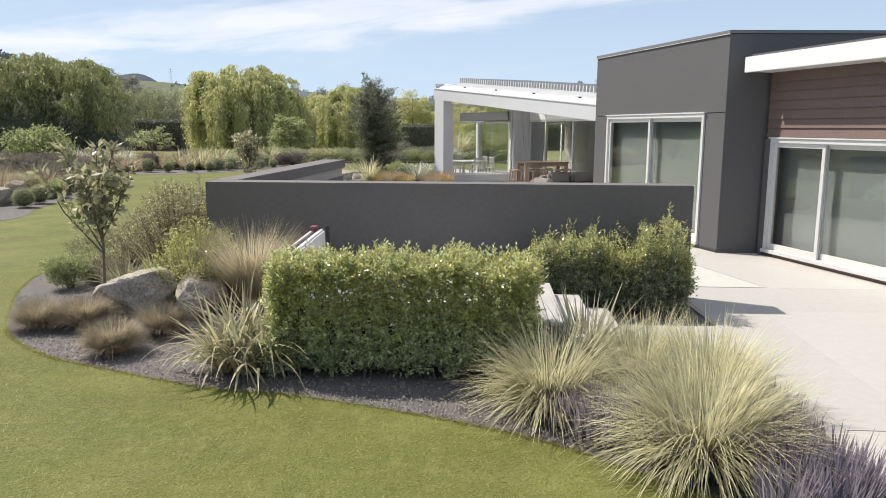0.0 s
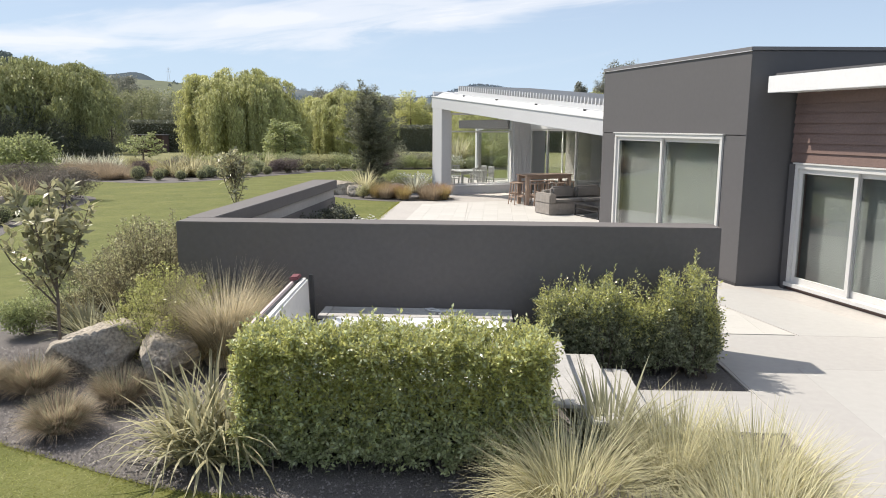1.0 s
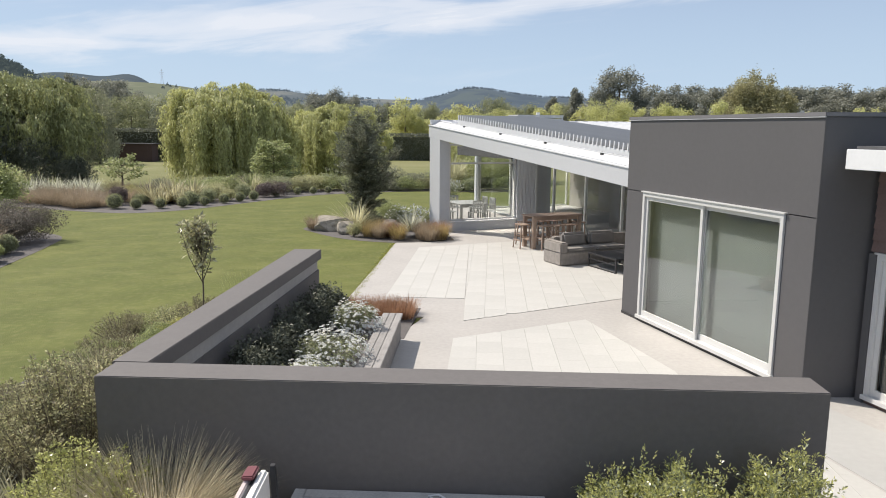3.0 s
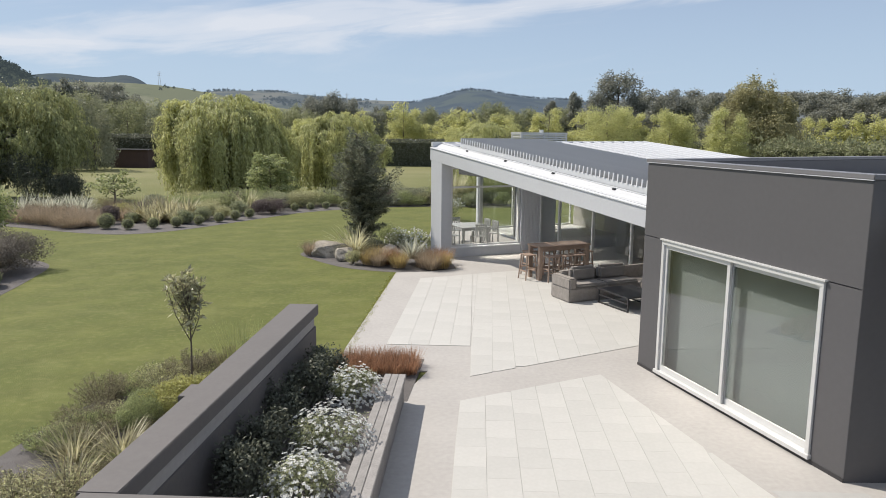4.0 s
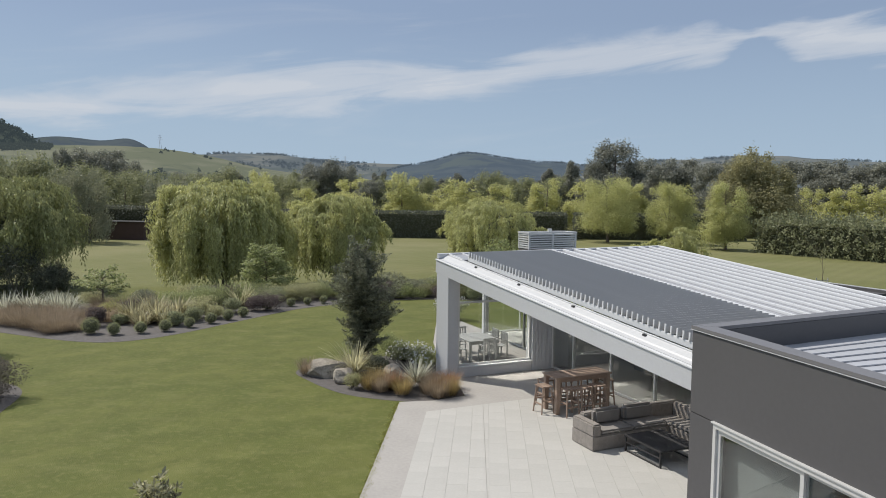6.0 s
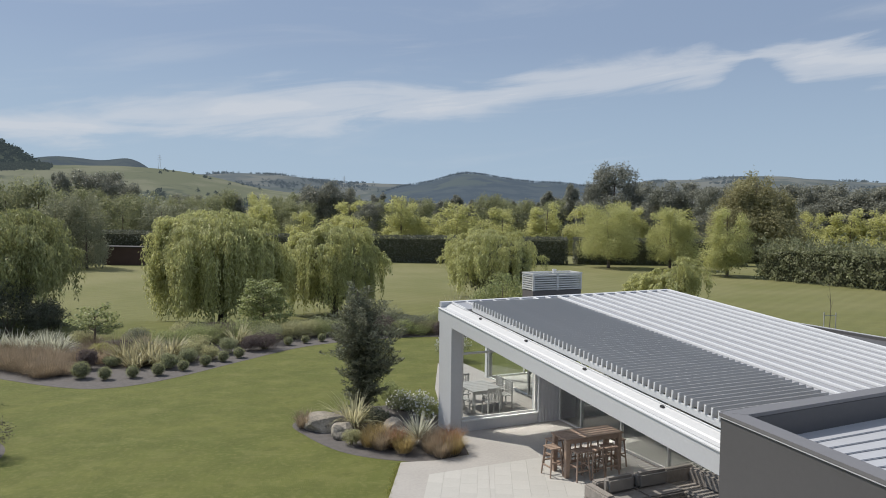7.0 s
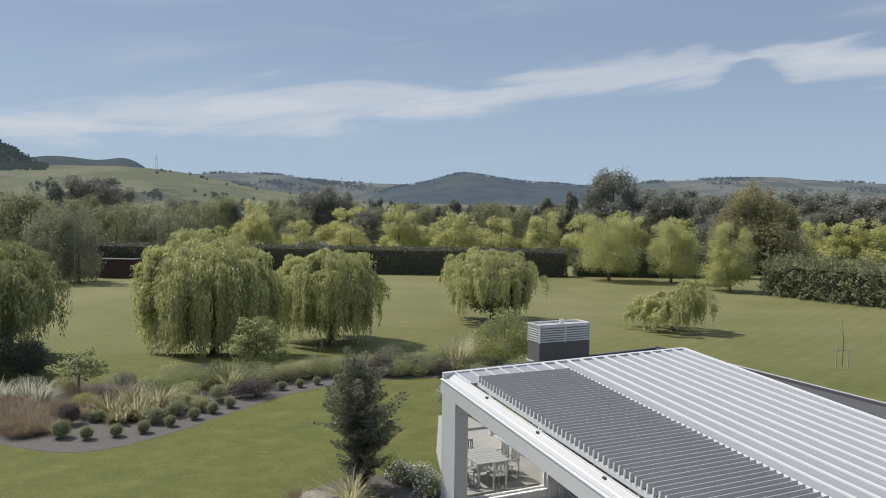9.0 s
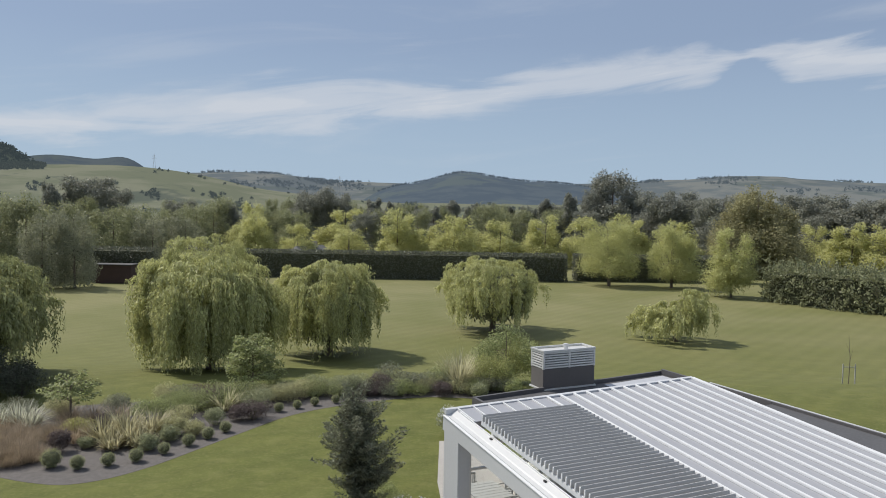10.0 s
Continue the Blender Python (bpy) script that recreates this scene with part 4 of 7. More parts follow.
def wall_with_opening(parent, m, length, height, d0, d1, db, dt, mats, thick=T, seam=None):
    """Wall pieces round one opening; the outer face is y=0 and the wall goes to y=+thick."""
    for nm, lo, hi in (("wall_panel", (0, 0, 0), (d0, thick, dt)), ("wall_panel", (d1, 0, 0), (length, thick, dt)),
                       ("wall_panel", (0, 0, dt + 0.012), (length, thick, height)), ("wall_panel", (d0, 0, -0.1), (d1, thick, db))):
        if hi[0] - lo[0] > 0.02 and hi[2] - lo[2] > 0.02:
            o = part(nm, bbox(lo, hi, 0.003), mats, parent)
            o.matrix_world = m


def sliding_door(name, label, m, d0, d1, db, dt, split, blind=True, n=2):
    """Aluminium sliding door: outer frame, leaves with stiles and rails, glass, handle, and a blind behind."""
    t = thing(name, label, "sliding door", m, kind="structure")
    w = 0.07
    for nm, lo, hi in (("head", (d0, -0.03, dt - w), (d1, 0.12, dt)), ("sill", (d0 - 0.02, -0.06, db), (d1 + 0.02, 0.12, db + 0.06)),
                       ("jamb", (d0, -0.03, db + 0.06), (d0 + w, 0.12, dt - w)), ("jamb", (d1 - w, -0.03, db + 0.06), (d1, 0.12, dt - w))):
        part(nm, bbox(lo, hi, 0.004), FRAME, t)
    part("drip_cap", bbox((d0 - 0.03, -0.05, dt + 0.0), (d1 + 0.03, 0.02, dt + 0.025), 0.003), FRAME, t)
    edges = [d0 + w] + split + [d1 - w]
    for i in range(len(edges) - 1):
        a, b, yo = edges[i], edges[i + 1], (0.06 if i % 2 else 0.005)
        a, b = a - (0.035 if i else 0), b + (0.035 if i < len(edges) - 2 else 0)
        leafp = part("leaf", bbox((a, yo, db + 0.06), (a + 0.07, yo + 0.04, dt - w), 0.003), FRAME, t)
        for nm, lo, hi in (("stile", (b - 0.07, yo, db + 0.06), (b, yo + 0.04, dt - w)),
                           ("rail", (a + 0.06, yo, db + 0.06), (b - 0.06, yo + 0.04, db + 0.16)),
                           ("rail", (a + 0.06, yo, dt - w - 0.07), (b - 0.06, yo + 0.04, dt - w))):
            o = part(nm, bbox(lo, hi, 0.003), FRAME, leafp)
        g = part("pane", bbox((a + 0.05, yo + 0.014, db + 0.15), (b - 0.05, yo + 0.026, dt - w - 0.06)), GLASS, leafp, "clear reflecting glass")
        g.visible_shadow = False
    part("handle", bbox((d0 + w + 0.015, 0.03, 1.0), (d0 + w + 0.035, 0.06, 1.2), 0.006), FRAME, t, "slim pull handle")
    if blind:
        part("blind", bbox((d0 + 0.02, 0.20, db + 0.02), (d1 - 0.02, 0.205, dt)), BLIND, t, "drawn grey roller blind")
    return t


# the frame FM has +y to the left of travel (east), into the house: right for a west face walked to the south
wall_with_opening(blk, FM, WLEN - 0.004, BH - 0.06, D0, D1, DB, DT, PANEL)
part("base_flashing", bbox((0, -0.012, -0.05), (WLEN, 0, 0.05)), DARKMETAL, blk).matrix_world = FM
sliding_door("door_1", "wide silver-framed glass sliding door with grey blinds", FM, D0, D1, DB, DT, [D0 + 1.72])
VN = Vector((0.875, 0.485)).normalized()
NE = (NW[0] + VN.x * 12, NW[1] + VN.y * 12)
SE = (SW[0] + 12.0, SW[1] + 0.55)
SM = rot_to(SW, SE)
o = part("wall_panel", bbox((0.0, 0.0, -0.1), (12, T, BH - 0.06), 0.003), PANEL, blk)
o.matrix_world = SM
NM = rot_to(NE, NW)
o = part("wall_panel", bbox((0, 0.0, -0.1), (12.0 - 0.02, T, BH - 0.06), 0.003), PANEL, blk)
o.matrix_world = NM
# parapet coping
def at2(m, x, y):
    p = m @ Vector((x, y, 0))
    return (p.x, p.y)


cop_w = 0.25
kn, ks = at2(NM, 12 - cop_w, cop_w), at2(SM, cop_w * 0.72, cop_w)
for q in ([at2(FM, -0.02, -0.02), at2(FM, WLEN + 0.015, -0.02), ks, kn], [at2(SM, -0.012, -0.02), at2(SM, 12, -0.02), at2(SM, 12, cop_w), ks], [at2(NM, 0, -0.02), at2(NM, 12.02, -0.02), kn, at2(NM, 0, cop_w)]):
    part("coping", prism(q, BH - 0.055, BH, 0.004), COPING, blk)
inner = [(NW[0] + 0.55, NW[1] + 0.05), (SW[0] + 0.35, SW[1] + 0.3), (SE[0], SE[1] + 0.3), (NE[0], NE[1] - 0.3)]
part("roof_deck", prism(inner, BH - 0.55, BH - 0.42), RIBROOF, blk, "light grey ribbed roof sheet")
for i in range(17):
    f = 0.06 + i * 0.052
    wx, wy = NW[0] + 0.48 + (SW[0] - NW[0]) * f, NW[1] - 0.05 + (SW[1] - NW[1]) * f
    vx, vy = VN.x * (1 - f) + 1.0 * f, VN.y * (1 - f) + 0.05 * f
    o = part("roof_rib", bbox((0.12, -0.06, BH - 0.42), (11.0, 0.06, BH - 0.398), 0.010), RIBROOF, blk)
    o.matrix_world = rot_to((wx, wy), (wx + vx, wy + vy))
part("coping_drip", bbox((-0.02, -0.024, BH - 0.066), (WLEN + 0.01, -0.003, BH - 0.0565), 0.0), FASCIA, blk, "thin pale drip edge").matrix_world = FM
part("room_floor", prism([(3.6, 20.4), (5.0, 16.5), (10, 16.8), (9, 23)], -0.05, 0.04), CONC, blk)

# ---- brown weatherboard wing ----
wing = thing("weatherboard_wing", "brown weatherboard house wing with white eaves", "house", kind="structure")
W0 = (5.50, 16.11)
W1 = (W0[0] + 0.316 * 15, W0[1] - 0.949 * 15)
WM = rot_to(W0, W1)
E0, E1, ET = 0.10, 4.3, 1.975
wall_with_opening(wing, WM, 15.0, 3.07, E0, E1, DB, ET, BOARD)
part("corner_board", bbox((-0.02, -0.035, 0.0), (E0 - 0.005, -0.002, ET), 0.003), PANEL, wing, "charcoal corner board").matrix_world = WM
for i in range(7):
    z0 = ET + 0.03 + i * 0.148
    bm = bmesh.new()
    v = [bm.verts.new(p) for p in ((0, -0.006, z0 + 0.15), (0, -0.03, z0), (0, 0.0, z0), (15, -0.006, z0 + 0.15), (15, -0.03, z0), (15, 0.0, z0))]
    for q in ((0, 1, 4, 3), (1, 2, 5, 4), (0, 2, 1), (3, 4, 5)):
        bm.faces.new([v[k] for k in q])
    part("weatherboard", bm, BOARD, wing).matrix_world = WM
for i in range(13):
    z0 = 0.10 + i * 0.148
    bm = bmesh.new()
    v = [bm.verts.new(p) for p in ((E1 + 0.02, -0.006, z0 + 0.15), (E1 + 0.02, -0.03, z0), (E1 + 0.02, 0.0, z0), (15, -0.006, z0 + 0.15), (15, -0.03, z0), (15, 0.0, z0))]
    for q in ((0, 1, 4, 3), (1, 2, 5, 4), (0, 2, 1), (3, 4, 5)):
        bm.faces.new([v[k] for k in q])
    part("weatherboard", bm, BOARD, wing).matrix_world = WM
sliding_door("door_2", "silver-framed glass sliding door in the weatherboard wall", WM, E0, E1, DB, ET, [E0 + 1.16, E0 + 2.72])
part("eave", bbox((-0.04, -0.47, 3.06), (15, 6.0, 3.10), 0.004), WHITE, wing, "white soffit").matrix_world = WM
part("eave_fascia", bbox((-0.06, -0.51, 3.05), (15, -0.46, 3.30), 0.006), WHITE, wing, "white fascia board").matrix_world = WM
part("eave_end", bbox((-0.06, -0.46, 3.10), (-0.03, -0.10, 3.30), 0.004), WHITE, wing).matrix_world = WM
part("roof", bbox((0.03, -0.45, 3.285), (15, 6.0, 3.34), 0.004), MEMB, wing, "low dark roof").matrix_world = WM
part("east_wall", bbox((0.3, 5.7, -0.1), (15, 5.95, 3.05)), BOARD, wing).matrix_world = WM
part("eave_light", bbox((2.5, -0.32, 3.01), (2.62, -0.22, 3.06), 0.01), WHITE, wing, "small white eave spotlight").matrix_world = WM

# ---- the living pavilion under the mono-pitched roof ----
PM = pose(-1.30, 32.40, 0, 0, 0, 26.57)
RM = pose(-1.30, 32.40, 3.655, 4.75, 0, 26.57)
pav = thing("living_pavilion", "pale grey framed living pavilion with glass walls and louvred roof", "house", kind="structure")


def pp(name, lo, hi, material, bevel=0.004, parent=None, label="", m=PM):
    o = part(name, bbox(lo, hi, bevel), material, parent or pav, label)
    o.matrix_world = m
    return o


LEN = 12.3
pp("fascia_beam", (0.0, -LEN, -0.43), (0.30, 0.0, -0.02), FASCIA, 0.006, label="deep pale grey fascia beam", m=RM)
pp("fascia_trim", (-0.025, -LEN, -0.03), (0.06, 0.0, 0.0), WHITE, 0.004, m=RM)
TM = RM @ Matrix.Translation((-0.45, -0.35, 0.12))      # the roof deck, above the sloping edge
BM = RM @ Matrix.Translation((-0.33, -0.62, 0.24))      # the louvres on their rails
bm = bmesh.new()
prof_ = [(0.065, -0.02), (0.065, 0.012), (0.17, 0.03), (0.20, 0.055), (0.335, 0.112), (0.36, 0.128), (0.36, 0.10)]
ends_ = [[bm.verts.new((x, y, z)) for x, z in prof_] for y in (-LEN + 0.05, -0.04)]
for k in range(len(prof_)):
    j = (k + 1) % len(prof_)
    bm.faces.new((ends_[0][k], ends_[0][j], ends_[1][j], ends_[1][k]))
bm.faces.new(ends_[0])
bm.faces.new(ends_[1][::-1])
part("gutter_flashing", bm, GUTTER, pav, "white sloped and stepped edge flashing").matrix_world = RM
pp("louvre_rail", (0.80, -LEN + 0.2, -0.10), (0.85, -0.72, 0.028), WHITE, 0.004, m=BM)
pp("louvre_rail", (3.64, -LEN + 0.2, -0.10), (3.69, -0.72, 0.028), WHITE, 0.004, m=BM)
FARM = RM @ Matrix.Rotation(radians(2.64), 4, "Z")
FARTM = TM @ Matrix.Rotation(radians(2.64), 4, "Z")
pp("far_beam", (0.31, -0.34, -0.45), (9.75, -0.06, -0.02), FASCIA, 0.006, m=FARM)
pp("far_capping", (0.50, 0.22, -0.10), (9.80, 0.35, 0.05), FASCIA, 0.004, label="grey barge capping", m=FARTM)


def slant(name, x0, x1, y0, z0, z1, material, label="", bevel=0.0, back=0.10):
    """A roof piece whose far end follows the slanting barge."""
    o = part(name, prism([(x0, y0), (x1, y0), (x1, x1 * 0.046 + 0.33 - back), (x0, x0 * 0.046 + 0.33 - back)], z0, z1, bevel), material, pav, label)
    o.matrix_world = TM
    return o


slant("far_tray", 0.80, 3.80, -0.72, -0.015, 0.016, TRAY)
pp("inner_beam", (3.66, -LEN, -0.34), (3.82, -0.73, 0.012), FASCIA, 0.004, m=RM)
pp("near_beam", (0.31, -LEN, -0.40), (3.65, -LEN + 0.16, 0.0), FASCIA, 0.004, m=RM)
for i in range(6):
    slant("tray_rib", 0.84 + i * 0.49, 0.87 + i * 0.49, -0.73, 0.02, 0.055, WHITE, back=0.09)
pp("edge_seam", (0.35, -LEN + 0.1, 0.128), (0.38, -0.30, 0.155), WHITE, 0.006, m=RM)
for yy in (-2.2, -4.7, -7.2, -9.7):
    pp("edge_clip", (0.28, yy - 0.05, 0.085), (0.335, yy + 0.05, 0.135), DARKMETAL, 0.01, label="small dark roof clip", m=RM)
bl_me = None
for i in range(68):
    y = -0.80 - i * 0.167
    if bl_me is None:
        bm = bmesh.new()
        box(bm, (0.0, -0.014, 0.0), (2.96, 0.014, 0.165), 0.003)
        bl_me = bpy.data.meshes.new("louvre_blade")
        bm.to_mesh(bl_me)
        bm.free()
        bl_me.materials.append(LOUVRE)
    o = new("louvre_blade", bl_me)
    o.parent = pav
    o.matrix_world = BM @ Matrix.Translation((0.80, y, 0.03)) @ Matrix.Rotation(radians(-14), 4, "X")
    pp("blade_end", (0.778, y - 0.016, 0.03), (0.798, y + 0.016, 0.19), WHITE, 0.0, label="white blade end cap", m=BM)
# white sheet roof
slant("roof_sheet", 3.83, 9.70, -15.5, -0.06, 0.0, TRAY, "white tray-profile roof sheet")
for i in range(13):
    x = 3.86 + i * 0.486
    slant("roof_rib", x - 0.04, x + 0.04, -15.5, 0.0, 0.06, WHITE, bevel=0.008, back=0.09)
slant("roof_edge", 9.71, 9.80, -15.5, -0.12, 0.055, WHITE, back=0.09)
pp("ceiling_lining", (3.83, -15.5, -0.30), (9.20, -0.36, 0.055), WHITE, 0.0, m=RM)
pp("east_flat_roof", (9.82, -6.5, 2.70), (12.28, -0.32, 2.80), MEMB, 0.004, label="lower dark membrane roof strip")
pp("east_roof_rim", (12.285, -6.5, 2.44), (12.40, -0.31, 2.88), PANEL, 0.004, label="dark roof rim")
pp("east_rim_cap", (12.34, -6.5, 2.881), (12.41, 2.6, 2.905), FASCIA, 0.004, label="thin pale rim cap")
# corner column, sill wall and batten wall
pp("corner_column", (0.004, -0.95, -0.1), (0.36, -0.06, 3.24), FASCIA, 0.008, label="pale grey corner column")
pp("sill_wall", (0.361, -0.97, -0.1), (3.02, -0.73, 0.30), FASCIA, 0.006, label="pale low sill wall")
pp("sill_cap", (0.361, -1.0, 0.30), (3.02, -0.70, 0.34), WHITE, 0.006)
for i in range(7):
    x0 = 3.03 + i * 0.113
    pp("batten_board", (x0, -1.0, -0.1), (x0 + 0.104, -0.80, 3.05), FASCIA, 0.006)
pp("batten_backing", (3.03, -0.795, -0.1), (3.82, -0.60, 3.05), FASCIA, 0.0)


def glazing(name, label, m, length, height, posts, transom=None, sill=0.06, slope=0.0, w=0.06):
    """A run of fixed glass in a slim metal frame; x runs along it."""
    t = thing(name, label, "window", m, kind="structure")
    part("sill_rail", bbox((0, -0.04, sill), (length, 0.04, sill + 0.06), 0.003), FRAME, t)
    part("head_rail", bbox((0, -0.04, height - 0.07), (length, 0.04, height), 0.003), FRAME, t)
    if transom:
        part("transom", bbox((0, -0.035, transom - 0.03), (length, 0.035, transom + 0.03), 0.003), FRAME, t)
    xs = [0.0] + posts + [length]
    for x in xs:
        part("post", bbox((max(0, x - w / 2) if x < length else length - w, -0.05, sill), (min(length, x + w / 2) if x > 0 else w, 0.05, height), 0.003), FRAME, t)
    for a, b in zip(xs[:-1], xs[1:]):
        g = part("pane", bbox((a + 0.03, -0.006, sill + 0.05), (b - 0.03, 0.006, height - 0.06)), GLASS, t, "clear glass")
        g.visible_shadow = False
    return t


glazing("window_1", "slim-framed glass windbreak over the sill wall", PM @ Matrix.Translation((0.37, -0.85, 0)), 2.64, 3.02, [], 2.34, 0.34)
HL = 13.0
house_m = PM @ Matrix.Translation((3.80, -1.02, 0)) @ Matrix.Rotation(radians(-90), 4, "Z")
glazing("window_2", "tall aluminium-framed glass wall of the living room", house_m, HL, 2.45, [1.2, 3.1, 5.0, 6.9, 8.8, 10.7], None, 0.02)
rear_m = PM @ Matrix.Translation((4.45, 5.0, 0)) @ Matrix.Rotation(radians(-90), 4, "Z")
glazing("window_3", "glass sliding wall along the dining terrace", rear_m, 5.55, 2.45, [3.05], None, 0.02)
pp("corner_post", (4.36, 5.01, -0.05), (4.54, 5.19, 2.50), WHITE, 0.006)
pp("house_end_wall", (3.86, -0.98, -0.1), (4.44, -0.60, 2.60), FASCIA, 0.004)
pp("lintel", (3.74, -14.0, 2.452), (3.86, -1.0, 2.75), WHITE, 0.004)
pp("living_floor", (3.86, -14.0, -0.06), (9.4, 5.0, 0.015), PALE, 0.0)
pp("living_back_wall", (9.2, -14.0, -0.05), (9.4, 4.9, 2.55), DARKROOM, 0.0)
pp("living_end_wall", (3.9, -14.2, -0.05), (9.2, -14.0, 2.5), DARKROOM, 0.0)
north_m = PM @ Matrix.Translation((4.56, 5.08, 0))
glazing("window_4", "glass end wall of the living room", north_m, 4.6, 2.45, [1.55, 3.1], None, 0.02)
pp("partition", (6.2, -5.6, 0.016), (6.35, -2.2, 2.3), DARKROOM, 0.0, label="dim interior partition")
# rear flat roof with its rim
REAR = [(3.25, -0.3), (12.28, -0.3), (12.28, 5.20), (3.25, 4.26)]
o = part("rear_roof", prism(REAR, 2.50, 2.66), MEMB, pav, "flat dark membrane roof")
o.matrix_world = PM
for q in ([(3.14, 4.25), (12.40, 5.21), (12.39, 5.33), (3.13, 4.37)], [(3.13, -0.3), (3.245, -0.3), (3.245, 4.24), (3.13, 4.24)], [(12.285, -0.3), (12.40, -0.3), (12.40, 5.20), (12.285, 5.19)]):
    o = part("roof_rim", prism(q, 2.44, 2.88 if q[0][0] > 12 else 2.80, 0.005), PANEL, pav, "dark roof rim")
    o.matrix_world = PM
o = part("roof_patch", prism([(8.9, 0.7), (12.1, 0.9), (12.1, 4.9), (8.9, 4.5)], 2.662, 2.69), RIBROOF, pav, "pale roof area")
o.matrix_world = PM
# terrace of the dining corner
tagged(part("terrace_floor", prism([(-1.0, 32.75), (1.6, 34.1), (2.9, 34.6), (-0.6, 41.6), (-1.7, 41.4), (-1.6, 37.0), (-1.25, 34.0)], -0.08, 0.02), CONC), "grey concrete dining terrace",
       "terrace", kind="structure")

chim = thing("roof_chimney", "dark chimney box with a silver louvred top", "chimney", PM @ Matrix.Translation((6.2, 4.62, 2.67)))
part("chimney_base", bbox((0, 0, 0), (2.3, 0.85, 0.78), 0.01), RENDER, chim, "charcoal lower box")
part("flashing", bbox((-0.05, -0.05, 0.0), (2.35, 0.9, 0.06), 0.006), FRAME, chim)
for i in range(7):
    z = 0.80 + i * 0.092
    o = part("louvre_slat", bbox((-0.01, -0.01, z), (2.31, 0.86, z + 0.062), 0.012), FRAME, chim)
for x, y in ((0, 0), (1.13, 0), (2.26, 0), (0, 0.81), (2.26, 0.81)):
    part("post", bbox((x - 0.015, y - 0.015, 0.78), (x + 0.055, y + 0.055, 1.47), 0.004), FRAME, chim)
for lo, hi in (((-0.03, -0.03, 1.43), (2.33, 0.05, 1.49)), ((-0.03, 0.80, 1.43), (2.33, 0.88, 1.49)), ((-0.03, 0.05, 1.43), (0.05, 0.80, 1.49)), ((2.25, 0.05, 1.43), (2.33, 0.80, 1.49))):
    part("top_rim", bbox(lo, hi, 0.004), FRAME, chim)
bm = bmesh.new()
bmesh.ops.create_cone(bm, cap_ends=True, segments=16, radius1=0.09, radius2=0.09, depth=0.22, matrix=Matrix.Translation((1.25, 0.42, 1.5)))
part("flue", bm, FRAME, chim, "metal flue cap")


# ---- furniture ----
def bar_table():
    t = thing("bar_table", "brown slatted timber outdoor bar table", "table", PM @ Matrix.Translation((1.05, -5.45, 0)))
    for i in range(6):
        part("top_slat", bbox((0, i * 0.119, 0.955), (1.75, i * 0.119 + 0.108, 0.995), 0.006), TIMBER, t)
    for x in (0.03, 1.61):
        for y in (0.03, 0.57):
            part("leg", bbox((x, y, 0), (x + 0.11, y + 0.11, 0.954), 0.008), TIMBER, t)
        part("end_rail", bbox((x + 0.03, 0.14, 0.25), (x + 0.08, 0.57, 0.33), 0.006), TIMBER, t)
    for y in (0.05, 0.60):
        part("apron", bbox((0.14, y, 0.85), (1.61, y + 0.035, 0.954), 0.005), TIMBER, t)
    part("stretcher", bbox((0.08, 0.33, 0.26), (1.67, 0.38, 0.33), 0.006), TIMBER, t)
    return t


bar_table()


def bar_stool(m):
    t = thing("bar_stool", "brown timber bar stool beside the bar table", "stool", m, "stools round the bar table")
    for i in range(4):
        part("seat_slat", bbox((-0.19 + i * 0.097, -0.17, 0.70), (-0.19 + i * 0.097 + 0.088, 0.17, 0.735), 0.008), TIMBER, t)
    for sx in (-1, 1):
        for sy in (-1, 1):
            v, f = tube([(sx * 0.15, sy * 0.13, 0.70), (sx * 0.20, sy * 0.19, 0.0)], [0.024, 0.022], 6)
            obj("leg", mesh_np("leg", v, f), TIMBER, t)
        part("side_rail", bbox((sx * 0.17 - 0.015, -0.15, 0.34), (sx * 0.17 + 0.015, 0.15, 0.38), 0.004), TIMBER, t)
    for sy in (-1, 1):
        part("foot_rail", bbox((-0.17, sy * 0.165 - 0.015, 0.24), (0.17, sy * 0.165 + 0.015, 0.28), 0.004), TIMBER, t)
    return t


stool = bar_stool(PM @ Matrix.Translation((1.38, -5.56, 0)))
for x, y, a in ((1.80, -5.58, 4), (2.28, -5.54, -6), (1.30, -4.55, 5), (1.85, -4.58, -4), (2.4, -4.55, 2), (0.92, -5.05, 92), (2.85, -5.1, 88)):
    copy_thing(stool, PM @ pose(x, y, 0, 0, 0, a))

sofa = thing("corner_sofa", "grey-brown woven corner sofa with taupe cushions", "sofa", PM @ Matrix.Translation((0.34, -8.05, 0)))
part("base", bbox((0.0, 0.0, 0.01), (3.0, 0.85, 0.36), 0.025), WICKER, sofa)
part("arm", bbox((0.0, -0.004, 0.33), (0.22, 0.85, 0.62), 0.035), WICKER, sofa)
part("backrest", bbox((0.21, 0.66, 0.305), (3.0, 0.86, 0.68), 0.03), WICKER, sofa)
part("return_base", bbox((2.15, -2.2, 0.01), (3.0, -0.005, 0.36), 0.025), WICKER, sofa)
part("return_backrest", bbox((2.82, -2.2, 0.305), (3.01, 0.655, 0.68), 0.03), WICKER, sofa)
for x0, x1 in ((0.21, 1.14), (1.15, 2.14)):
    part("seat_cushion", bbox((x0, 0.012, 0.35), (x1, 0.65, 0.45), 0.035), CUSHION, sofa)
for y0, y1 in ((-0.72, 0.02), (-1.46, -0.73), (-2.19, -1.47)):
    part("seat_cushion", bbox((2.16, y0, 0.35), (2.81, y1, 0.45), 0.035), CUSHION, sofa)
for x0, x1 in ((0.35, 1.10), (1.20, 2.05)):
    part("back_cushion", bbox((x0, 0.45, 0.442), (x1, 0.655, 0.80), 0.06, pose(0, 0.0, 0, 0)), CUSHION, sofa)
